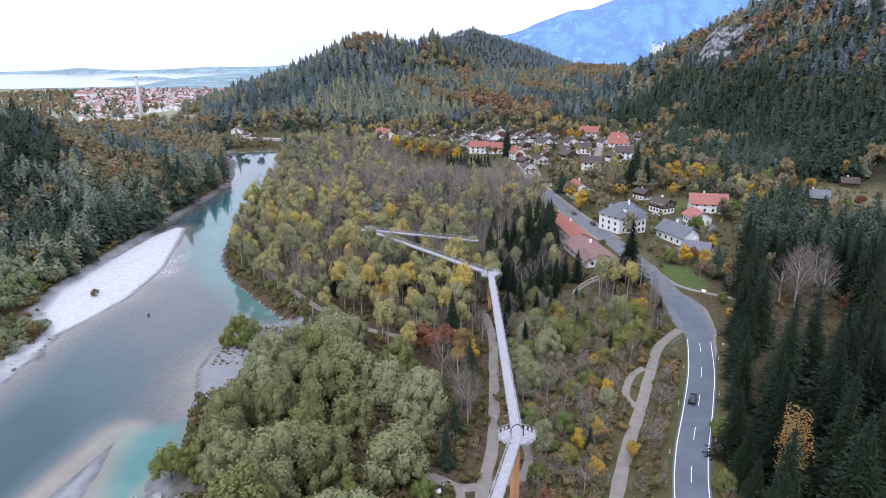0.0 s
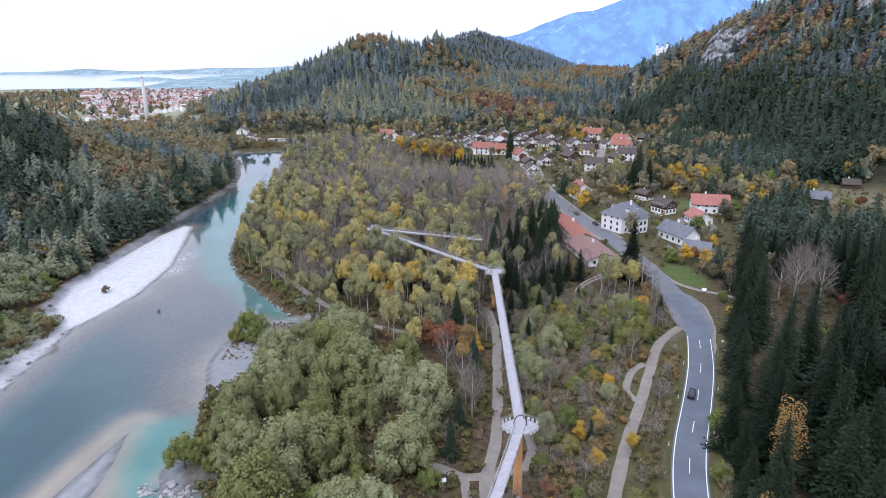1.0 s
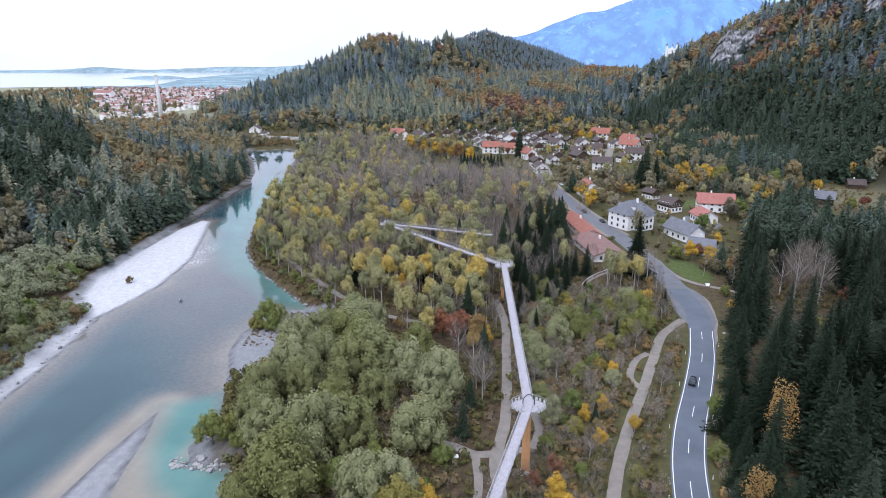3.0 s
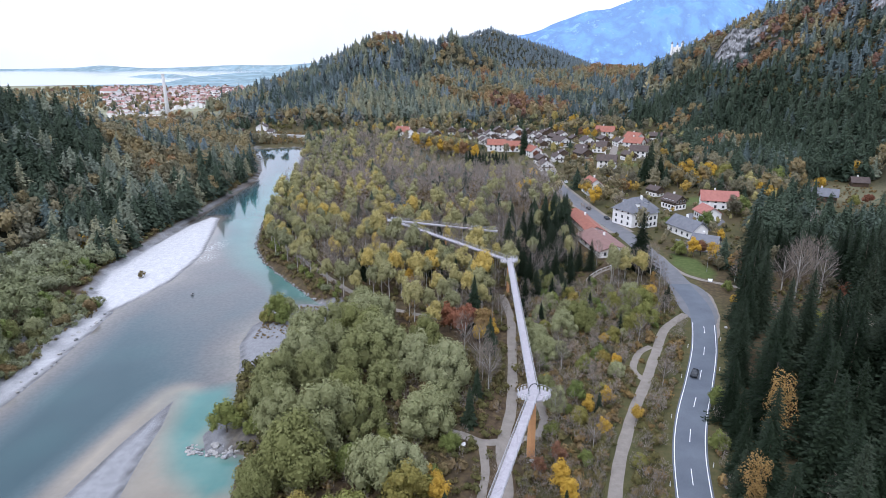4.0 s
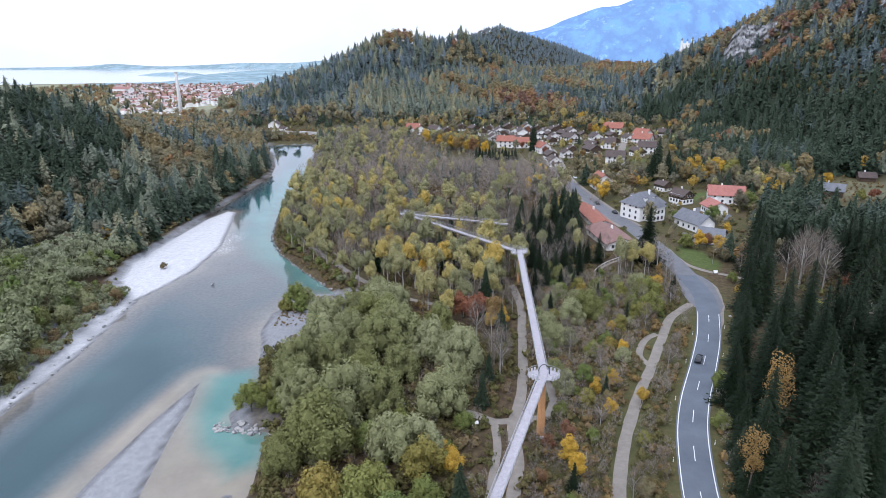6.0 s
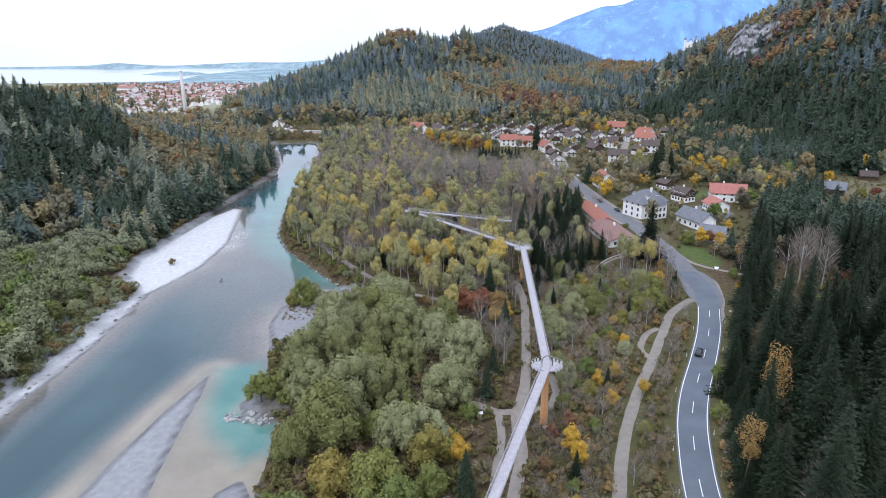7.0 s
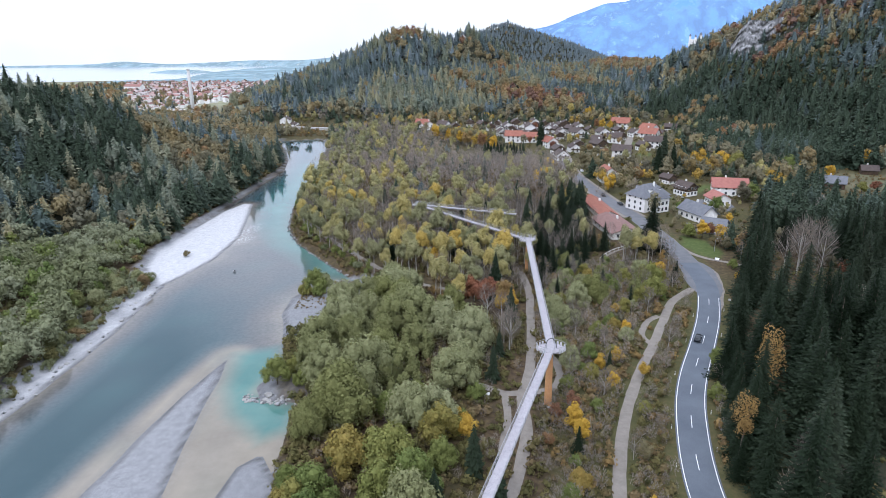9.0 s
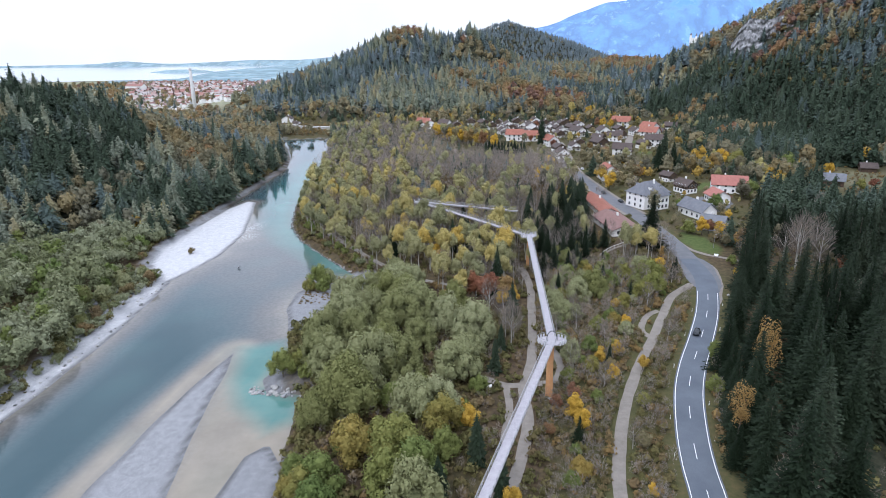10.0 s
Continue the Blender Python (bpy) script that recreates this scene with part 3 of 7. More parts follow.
# ---- road and paths ----
tagged(strip("pavement", ROAD[14:], 0.9, PATH_MAT, 0.13, side=5.0), "pale pavement along the village road", "pavement", kind="structure")
tagged(strip("pavement", ROAD[14:], 1.1, PATH_MAT, 0.13, side=-5.2), "pale pavement along the village road", "pavement", kind="structure")
tagged(strip("road_village", ROAD[12:], 4.2, ASPHALT_PALE, 0.105, across=3), "pale grey asphalt village street", "road", kind="structure")
tagged(strip("road", ROAD[:14], 3.6, ASPHALT, 0.10, across=5), "grey asphalt country road with white edge lines", "road", kind="structure")
for s in (-3.15, 3.15):
    tagged(strip("edge_line", ROAD[:11], 0.09, PAINT, 0.108, side=s), "solid white edge line on the asphalt", "road marking", kind="structure")
DASHES = smooth_line(ROAD[:14], 0.5)
run = np.concatenate([[0], np.cumsum(np.hypot(*np.diff(DASHES, axis=0).T))])
for k in range(24):
    lo, hi = 14.2 + k * 15.15, 20.1 + k * 15.15
    piece = DASHES[(run >= lo) & (run <= hi)]
    if len(piece) > 2 and piece[-1][1] < 178:
        tagged(strip("lane_dash", piece, 0.08, PAINT, 0.108, step=1.0), "white centre dash on the asphalt", "road marking", "centre line dashes", "structure")
bm = bmesh.new()
lot = [(60, 182), (62, 174), (67, 174), (70.5, 184), (72, 195), (72.5, 203), (70.5, 210), (66, 217), (61.5, 211), (60.5, 199), (59.5, 189)]
apron = smooth_line(lot + lot[:1], 1.2)[:-1]
apron = apron + 0.35 * np.stack([wobble(apron, 1.3, 1), wobble(apron, 1.1, 5)], 1)
bm.faces.new([bm.verts.new((x, y, 0.085)) for x, y in apron])
tagged(new("lay_by", mesh_bm("lay_by", bm, ASPHALT_PALE)), "worn pale asphalt lay-by where the road bends", "lay-by", kind="structure")
tagged(strip("gravel_verge", [(62.2, 160), (66.6, 172), (70.3, 184), (72, 196), (72, 203)], 0.9, PATH_MAT, 0.05, ragged=0.35, across=3, step=1.5), "brown gravel verge beside the lay-by", "verge", kind="structure")
bm = bmesh.new()
bm.faces.new([bm.verts.new((x, y, 0.07)) for x, y in ((76, 262), (80, 253), (90, 249), (97, 256), (98, 268), (92, 271), (85, 266), (79, 270))])
bm.faces.new([bm.verts.new((x, y, 0.07)) for x, y in ((96, 296), (104, 292), (111, 300), (112, 318), (106, 322), (97, 318), (94, 308))])
tagged(new("courtyard", mesh_bm("courtyard", bm, ASPHALT_PALE)), "pale paved courtyards between the houses", "courtyard", kind="structure")
for k, (line, half) in enumerate(PATHS):
    tagged(strip("footpath", line, half, PATH_MAT, 0.06 + 0.006 * k, ragged=0.07, across=3, step=1.5), "pale trodden gravel footpath", "path", kind="structure")


# ---- trees ----
rng = np.random.default_rng(7)


def tri_at(c, n, size, spin):
    """Small triangles at places c facing n."""
    ref = np.where(np.abs(n[:, 2:3]) > 0.9, np.array([[1.0, 0, 0]]), np.array([[0, 0, 1.0]]))
    u = np.cross(n, ref)
    u /= np.linalg.norm(u, axis=1, keepdims=True)
    v = np.cross(n, u)
    out = []
    for k in range(3):
        a = spin + k * 2.0944
        out.append(c + size[:, None] * (np.cos(a)[:, None] * u + np.sin(a)[:, None] * v))
    return np.stack(out, 1).reshape(-1, 3)


ICO_V = np.array([(0, 0, 1)] + [(0.894 * math.cos(k * 1.2566), 0.894 * math.sin(k * 1.2566), 0.447) for k in range(5)] + [(0.894 * math.cos((k + 0.5) * 1.2566), 0.894 * math.sin((k + 0.5) * 1.2566), -0.447) for k in range(5)] + [(0, 0, -1)])
ICO_F = np.array([(0, 1 + k, 1 + (k + 1) % 5) for k in range(5)] + [(1 + k, 6 + k, 1 + (k + 1) % 5) for k in range(5)] + [(1 + (k + 1) % 5, 6 + k, 6 + (k + 1) % 5) for k in range(5)] + [(11, 6 + (k + 1) % 5, 6 + k) for k in range(5)])


OCT_V = np.array([(1, 0, 0), (0, 1, 0), (-1, 0, 0), (0, -1, 0), (0, 0, 1), (0, 0, -1)], float)
OCT_F = np.array([(0, 1, 4), (1, 2, 4), (2, 3, 4), (3, 0, 4), (1, 0, 5), (2, 1, 5), (3, 2, 5), (0, 3, 5)])


def unit(n):
    return n / np.maximum(np.linalg.norm(n, axis=1, keepdims=True), 1e-9)


def outward(V, F, N):
    """Turns each face to the side that its foliage faces."""
    V, F, N = np.asarray(V, float), np.array(F), unit(np.asarray(N, float))
    g = np.cross(V[F[:, 1]] - V[F[:, 0]], V[F[:, 2]] - V[F[:, 0]])
    back = (g * N[F].mean(1)).sum(1) < 0
    F[back] = F[back][:, [0, 2, 1]]
    return V, F, N


def boughs(V, F, up=0.6):
    """Conifer foliage faces outwards and up."""
    V = np.asarray(V, float)
    ring = np.stack([V[:, 0], V[:, 1], np.zeros(len(V))], 1)
    return outward(V, F, unit(ring) + np.array([0, 0, up]))


def crown_shape(rg, height, low, radius, lobes, per_lobe, leaf, lobe_r, core=0.72, top=1.0, shell=1.0, lite=False, dome=False, reach=(0.55, 0.86), heart=0.0, uneven=(0.6, 1.3)):
    """Leaf clumps on lobes round a crown: verts and triangles."""
    V, F, N, n0 = [], [], [], 0
    mid, half = (height + low) / 2, (height - low) / 2
    long = np.array([1, 1, shell])
    for i in range(lobes):
        q = rg.normal(size=3)
        q /= np.linalg.norm(q)
        f = rg.uniform(0.35, 0.8) if i else 0.0
        if dome:
            q[2], f = abs(q[2]) * 1.15 - 0.3, rg.uniform(*reach) if i else 0.0
        zz = q[2] * f
        squeeze = 1 - (1 - top) * max(0, zz)
        c = np.array([q[0] * f * radius * squeeze, q[1] * f * radius * squeeze, mid + zz * half])
        rl = lobe_r * (rg.uniform(*uneven) if dome and i else rg.uniform(0.8, 1.2) * (1.6 if dome else 1))
        if heart and not i:
            rl = heart
        whole = np.array([q[0], q[1], max(q[2], 0.0)]) * 0.4 * (i > 0) + np.array([0, 0, 0.22])
        if core:
            cv, cf = (OCT_V, OCT_F) if lite else (ICO_V, ICO_F)
            V.append(cv * rl * core * long * rg.uniform(0.85, 1.1, (len(cv), 1)) + c)
            F.append(cf + n0)
            N.append(unit(cv + whole))
            n0 += len(cv)
        d = rg.normal(size=(per_lobe, 3))
        d[:, 2] = d[:, 2] * 0.9 + 0.3
        d = unit(d)
        place = c + d * rl * rg.uniform(0.78, 1.1, (per_lobe, 1)) * long
        face = unit(d + rg.normal(size=d.shape) * 0.33)
        V.append(tri_at(place, face, leaf * rg.uniform(0.7, 1.3, per_lobe), rg.uniform(0, 6.28, per_lobe)))
        F.append(np.arange(per_lobe * 3).reshape(-1, 3) + n0)
        N.append(np.repeat(unit(d / long + whole + rg.normal(size=d.shape) * 0.16), 3, 0))
        n0 += per_lobe * 3
    return outward(np.concatenate(V), np.concatenate(F), np.concatenate(N))


def spruce_shape(rg, height, radius, tiers, arms, low=0.06, slim=(0.24, 0.4)):
    """Drooping branches wound round a spire, longest near the ground."""
    V, F, n0 = [], [], 0
    count, lop = tiers * arms, rg.uniform(0, 6.28)
    for i in range(count):
        s = ((i + rg.uniform(0, 1)) / count) ** 1.12
        z = height * (low + (0.97 - low) * s)
        a = i * 2.39996 + rg.uniform(-0.5, 0.5)
        bulge = 1 + 0.16 * math.sin(2 * a + lop + 5 * s) + 0.10 * math.sin(3 * a - 9 * s + lop)
        rr = (radius * (1 - s) ** 0.72 + 0.25) * rg.uniform(0.5, 1.18) * bulge
        w = rr * rg.uniform(*slim) + 0.07
        drop = rr * rg.uniform(0.15, 0.6)
        ca, sa = math.cos(a), math.sin(a)
        V += [(0, 0, z + rr * 0.25), (ca * rr * 0.6 - sa * w, sa * rr * 0.6 + ca * w, z - drop * 0.8), (ca * rr, sa * rr, z - drop * 0.8), (ca * rr * 0.6 + sa * w, sa * rr * 0.6 - ca * w, z - drop * 0.9)]
        F += [(n0, n0 + 1, n0 + 2), (n0, n0 + 2, n0 + 3)]
        n0 += 4
    V += [(0.2, 0, height * 0.9), (-0.15, 0.17, height * 0.9), (-0.15, -0.17, height * 0.9), (0, 0, height * 1.03)]
    F += [(n0, n0 + 1, n0 + 3), (n0 + 1, n0 + 2, n0 + 3), (n0 + 2, n0, n0 + 3)]
    return boughs(V, F)


def fir_shape(rg, height, radius, count, sides, spray=1.0, blunt=1.8, low=0.04):
    """A full conifer for the slopes: many small drooping sprays round a ragged inner spire."""
    V, F = [], []
    for s, part_r in ((low, 0.5), (0.45, 0.42)):
        for k in range(sides):
            a = 6.2832 * k / sides + s
            rr = radius * part_r * rg.uniform(0.7, 1.2)
            V.append((math.cos(a) * rr, math.sin(a) * rr, height * s))
    V.append((0, 0, height * 0.95))
    for k in range(sides):
        a, b = k, (k + 1) % sides
        F += [(a, b, b + sides), (a, b + sides, a + sides), (a + sides, b + sides, 2 * sides)]
    n0, lop = len(V), rg.uniform(0, 6.28)
    for i in range(count):
        s = 1 - ((i + rg.uniform(0, 1)) / count) ** 0.6
        a = i * 2.39996 + rg.uniform(-0.7, 0.7)
        bulge = 1 + 0.2 * math.sin(2 * a + lop + 4 * s) + 0.15 * math.sin(13 * s + a + lop)
        rr = (radius * (1 - s ** blunt) ** 0.9 + 0.3) * rg.uniform(0.6, 1.12) * bulge
        z = height * (low + (0.97 - low) * s) + rg.normal(0, 0.25)
        w = spray * radius * rg.uniform(0.18, 0.36) * (0.4 + 0.6 * (1 - s))
        ca, sa = math.cos(a), math.sin(a)
        back, drop, roll = max(0.1, rr - w * rg.uniform(1.6, 2.6)), w * rg.uniform(0.2, 1.5), w * rg.normal(0, 0.3)
        V += [(ca * back - sa * w, sa * back + ca * w, z + drop * 0.4 + roll), (ca * back + sa * w, sa * back - ca * w, z + drop * 0.4 - roll), (ca * rr, sa * rr, z - drop * 0.6)]
        F.append((n0, n0 + 1, n0 + 2))
        n0 += 3
    return boughs(V, F)


def fine_spruce(rg, height, radius, branches, twigs, low=0.04):
    """A spruce seen from near: each bough carries a row of hanging twigs."""
    V, F, n0 = [], [], 0
    lop = rg.uniform(0, 6.28)
    for i in range(branches):
        s = ((i + rg.uniform(0, 1)) / branches) ** 1.1
        a = i * 2.39996 + rg.uniform(-0.5, 0.5)
        bulge = 1 + 0.2 * math.sin(2 * a + lop + 5 * s) + 0.14 * math.sin(3 * a - 9 * s + lop)
        rr = (radius * (1 - s) ** 0.75 + 0.3) * rg.uniform(0.55, 1.15) * bulge
        z = height * (low + (0.96 - low) * s)
        fall = rg.uniform(0.15, 0.5)
        way = np.array([math.cos(a), math.sin(a), 0.0])
        side = np.array([-way[1], way[0], 0.0])
        n = max(3, int(twigs * (0.35 + 0.65 * (1 - s))))
        for j in range(n):
            f = (j + rg.uniform(0.3, 0.9)) / n
            spine = way * rr * f + np.array([0, 0, z + rr * 0.12 * (1 - f) - rr * fall * f * f + 0.25 * rr * max(0, f - 0.75)])
            reach = (0.25 * rr * (1.15 - f) + 0.25) * rg.uniform(0.6, 1.3)
            sgn = 1 if j % 2 else -1
            root = way * (0.09 * rr + 0.1)
            tip = spine + side * sgn * reach * 0.85 + way * reach * 0.5 - np.array([0, 0, reach * rg.uniform(0.1, 0.6)])
            V += [spine - root, spine + root, tip]
            F.append((n0, n0 + 1, n0 + 2))
            n0 += 3
        end = way * rr + np.array([0, 0, z - rr * fall * 0.85])
        V += [end - way * 0.35 * rr * 0.6 + side * 0.14, end - way * 0.35 * rr * 0.6 - side * 0.14, end + way * 0.15]
        F.append((n0, n0 + 1, n0 + 2))
        n0 += 3
    V += [np.array(c) for c in ((0.22, 0, height * 0.88), (-0.15, 0.18, height * 0.88), (-0.15, -0.18, height * 0.88), (0, 0, height * 1.03))]
    F += [(n0, n0 + 1, n0 + 3), (n0 + 1, n0 + 2, n0 + 3), (n0 + 2, n0, n0 + 3)]
    core = spruce_shape(rg, height * 0.93, radius * 0.6, 16, 12, 0.06, (0.14, 0.24))
    return boughs(np.concatenate([np.array(V), core[0]]), np.concatenate([np.array(F), core[1] + len(V)]))


def twig_shape(rg, height, radius, count, low=0.3, thick=0.06):
    """Bare crown: a haze of slender rising twigs."""
    V, F, n0 = [], [], 0
    mid, half = height * (1 + low) / 2, height * (1 - low) / 2
    for i in range(count):
        q = rg.normal(size=3)
        q *= rg.uniform(0.3, 1.0) ** 0.5 / np.linalg.norm(q)
        p0 = np.array([q[0] * radius, q[1] * radius, mid + q[2] * half]) * np.array([0.86, 0.86, 1])
        way = np.array([q[0], q[1], 0.9]) + rg.normal(size=3) * 0.45
        p1 = p0 + way / np.linalg.norm(way) * rg.uniform(0.8, 1.9) * radius / 3.2
        w = thick * rg.uniform(0.6, 1.4)
        b = rg.uniform(0, 6.283)
        off = np.array([math.cos(b) * w, math.sin(b) * w, w * 0.4])
        V += [p0 - off, p0 + off, p1]
        F.append((n0, n0 + 1, n0 + 2))
        n0 += 3
    return boughs(V, F, 0.8)


def trunk_mesh(name, height, r0, mat, limbs=4, spread=0.25, seed=1):
    rg = random.Random(seed)
    bm = bmesh.new()
    lean = rg.uniform(-0.04, 0.04)
    tube(bm, [(0, 0, -0.6), (0, 0, 0.2), (lean * height * 0.4, 0, height * 0.45), (lean * height, 0, height * 0.85)], [r0 * 1.5, r0 * 1.1, r0 * 0.75, r0 * 0.15], 7)
    for k in range(limbs):
        a = 6.283 * k / max(limbs, 1) + rg.uniform(-0.4, 0.4)
        z = height * rg.uniform(0.25, 0.55)
        e = height * spread * rg.uniform(0.7, 1.2)
        tube(bm, [(0, 0, z), (math.cos(a) * e * 0.5, math.sin(a) * e * 0.5, z + e * 0.6), (math.cos(a) * e, math.sin(a) * e, z + e * 1.3)], [r0 * 0.5, r0 * 0.32, r0 * 0.08], 5)
    return mesh_bm(name, bm, mat, True)


# kinds: crown, height, bark, words
def near_crown(kind, k):
    rg = np.random.default_rng(100 + k)
    if kind == "willow":
        return crown_shape(rg, 11.5, -2.5, 4.9, 40, 190, 0.24, 1.45, core=0.66, shell=1.35, dome=True, reach=(0.72, 0.97), heart=3.1, uneven=(0.45, 1.6))
    if kind == "poplar":
        return crown_shape(rg, 14.0, 4.0, 2.7, 15, 92, 0.27, 1.2, core=0.66, shell=1.4, dome=True)
    if kind == "bare":
        return twig_shape(rg, 12.5, 3.0, 560, 0.25, 0.042)
    if kind in ("spruce", "larch"):
        return spruce_shape(rg, 25, 5.0, 30, 14, 0.05, (0.14, 0.26))
    if kind == "alder":
        return crown_shape(rg, 9.0, -1.0, 4.2, 30, 150, 0.25, 1.35, core=0.64, shell=1.2, dome=True, reach=(0.62, 0.95), heart=2.3, uneven=(0.5, 1.5))
    if kind == "amber":
        return crown_shape(rg, 23, 7, 3.3, 30, 70, 0.19, 1.2, core=0, shell=1.5)
    if kind in ("autumn", "golden", "russet"):
        return crown_shape(rg, 9.2, 1.6, 3.1, 17, 110, 0.25, 1.2, core=0.6, shell=1.2)
    return crown_shape(rg, 3.4, 0.1, 2.0, 7, 90, 0.21, 1.0, core=0.65)


TRUNK = {"amber": (21, 0.25, BARK, 0), "willow": (9, 0.32, BARK, 5), "poplar": (13.5, 0.17, BARK_PALE, 3), "bare": (12, 0.16, BARK_PALE, 6), "spruce": (23, 0.3, BARK, 0), "autumn": (8, 0.17, BARK, 4), "shrub": (2.2, 0.06, BARK, 3), "alder": (7.5, 0.2, BARK, 5), "larch": (23, 0.3, BARK, 0), "golden": (8, 0.17, BARK, 4), "russet": (8, 0.17, BARK, 4)}
WORDS = {"willow": ("willow_tree", "silver-green willow with a full rounded crown", "tree"),
         "poplar": ("poplar_tree", "slender pale-stemmed tree with yellow-green autumn leaves", "tree"),
         "bare": ("bare_tree", "grey-brown tree with mostly bare twigs", "tree"),
         "spruce": ("spruce_tree", "tall dark green spruce with drooping branches", "tree"),
         "autumn": ("autumn_tree", "small broadleaf tree in orange and yellow autumn colour", "tree"),
         "larch": ("larch_tree", "pale grey-green larch with thin branches", "tree"),
         "alder": ("alder_tree", "olive-green broadleaf tree with yellowing leaves by the water", "tree"),
         "amber": ("amber_tree", "tall broadleaf tree in thin amber autumn leaf", "tree"),
         "golden": ("golden_tree", "small tree in bright golden-orange autumn leaf", "tree"),
         "russet": ("russet_tree", "tree in dull red autumn leaf", "tree"),
         "shrub": ("shrub", "low olive-green shrub on rough grass", "shrub")}
MODELS = {}
for kind in WORDS:
    for k in range(3):
        v, f, nrm = near_crown(kind, k)
        h, r0, bark, limbs = TRUNK[kind]
        MODELS[kind, k] = (mesh_np(kind + "_crown", v, f, [LEAF[kind]], normals=nrm), trunk_mesh(kind + "_trunk", h, r0, bark, limbs, seed=k))


for k in range(3):
    v, f, nrm = fine_spruce(np.random.default_rng(700 + k), 25, 5.2, 560, 9)
    MODELS["fine spruce", k] = (mesh_np("fine_spruce_crown", v, f, [LEAF["spruce"]], normals=nrm), MODELS["spruce", k][1])


def plant(kind, x, y, scale=1.0, z=None, label="", squash=1.0):
    """One tree as a thing: an Empty at its foot, a trunk and a crown."""
    name, words, cat = WORDS[kind]
    fine = kind == "spruce" and y < 260 and x > 4
    crown_me, trunk_me = MODELS["fine spruce" if fine else kind, int(rng.integers(3))]
    m = pose(x, y, height(x, y) - 0.1 if z is None else z, 0, 0, float(rng.uniform(0, 360))) @ Matrix.Diagonal((scale, scale, scale * squash, 1))
    root = thing(name, label or words, cat, m, cat + "s of the valley floor")
    for nm, me in (("trunk", trunk_me), ("crown", crown_me)):
        ob = new(nm, me)
        ob.parent = root
    return root


def scatter(x0, x1, y0, y1, gap):
    """Places on a jittered grid."""
    xs, ys = np.meshgrid(np.arange(x0, x1, gap), np.arange(y0, y1, gap * 0.87))
    xs = xs + (np.arange(len(ys)) % 2)[:, None] * gap / 2
    p = np.stack([xs.ravel(), ys.ravel()], 1)
    return p + rng.uniform(-0.42, 0.42, p.shape) * gap


HOUSE_SPOTS = []


def clear(p, gap=2.0):
    """Places that no water, road, path or house takes."""
    ok = signed(p, RIVER) < -gap * 0.6
    for line, half in PATHS:
        ok &= dist_line(p, line)[0] > half + gap * 0.55
    ok &= dist_line(p, ROAD)[0] > 5.2 + gap * 0.6
    ok &= signed(p, MEADOW) < 0
    ok &= dist_line(p, BOARDWALK)[0] > 2.5 + gap * 0.5
    ok &= signed(p, lot) < -1
    for hx, hy, hr in HOUSE_SPOTS:
        ok &= np.hypot(p[:, 0] - hx, p[:, 1] - hy) > hr + gap * 0.4
    return ok


def far_shape(kind, k, lite):
    rg = np.random.default_rng(300 + k)
    if kind in ("spruce", "larch"):
        return fir_shape(rg, (12.5 if lite else 15.5) * (1 + 0.1 * (k % 4)), (4.3 if lite else 5.0) + 0.4 * (k % 3), 92 if lite else 330, 5 if lite else 6, 1.0 if lite else 0.72, 2.5 if lite else 1.8)
    if kind == "bare":
        return twig_shape(rg, 12, 3.2, 60 if lite else 110, 0.25, 0.2 if lite else 0.13)
    if kind == "poplar":
        return crown_shape(rg, 13.5, 3.5, 2.6, 7, 40, 0.40, 1.35, core=0.7, shell=1.4, dome=True)
    if kind == "willow":
        return crown_shape(rg, 9, -1.0, 4.2, 11, 56, 0.36, 1.6, core=0.6, lite=True, dome=True, reach=(0.6, 0.92), heart=2.6)
    if kind == "shrub":
        return crown_shape(rg, 3.2, 0.1, 2.0, 2, 16, 0.5, 1.3, core=0.7, lite=True)
    return crown_shape(rg, 13, 0.5, 4.0, 4 if lite else 6, 18 if lite else 34, 0.95 if lite else 0.66, 2.2, core=0.62, shell=1.15, lite=True, dome=True)


FAR_MODELS = {(kind, k): far_shape(kind, k % 4, k > 3) for kind in WORDS for k in range(8)}
WOODS = {}


def wood(kind, p, scale, tint, squash=1.0):
    """Collects far trees; they become one mesh for each kind."""
    if len(p):
        WOODS.setdefault(kind, []).append((p, heights(p), scale, np.clip(tint, 0, 1), np.broadcast_to(squash, len(p))))


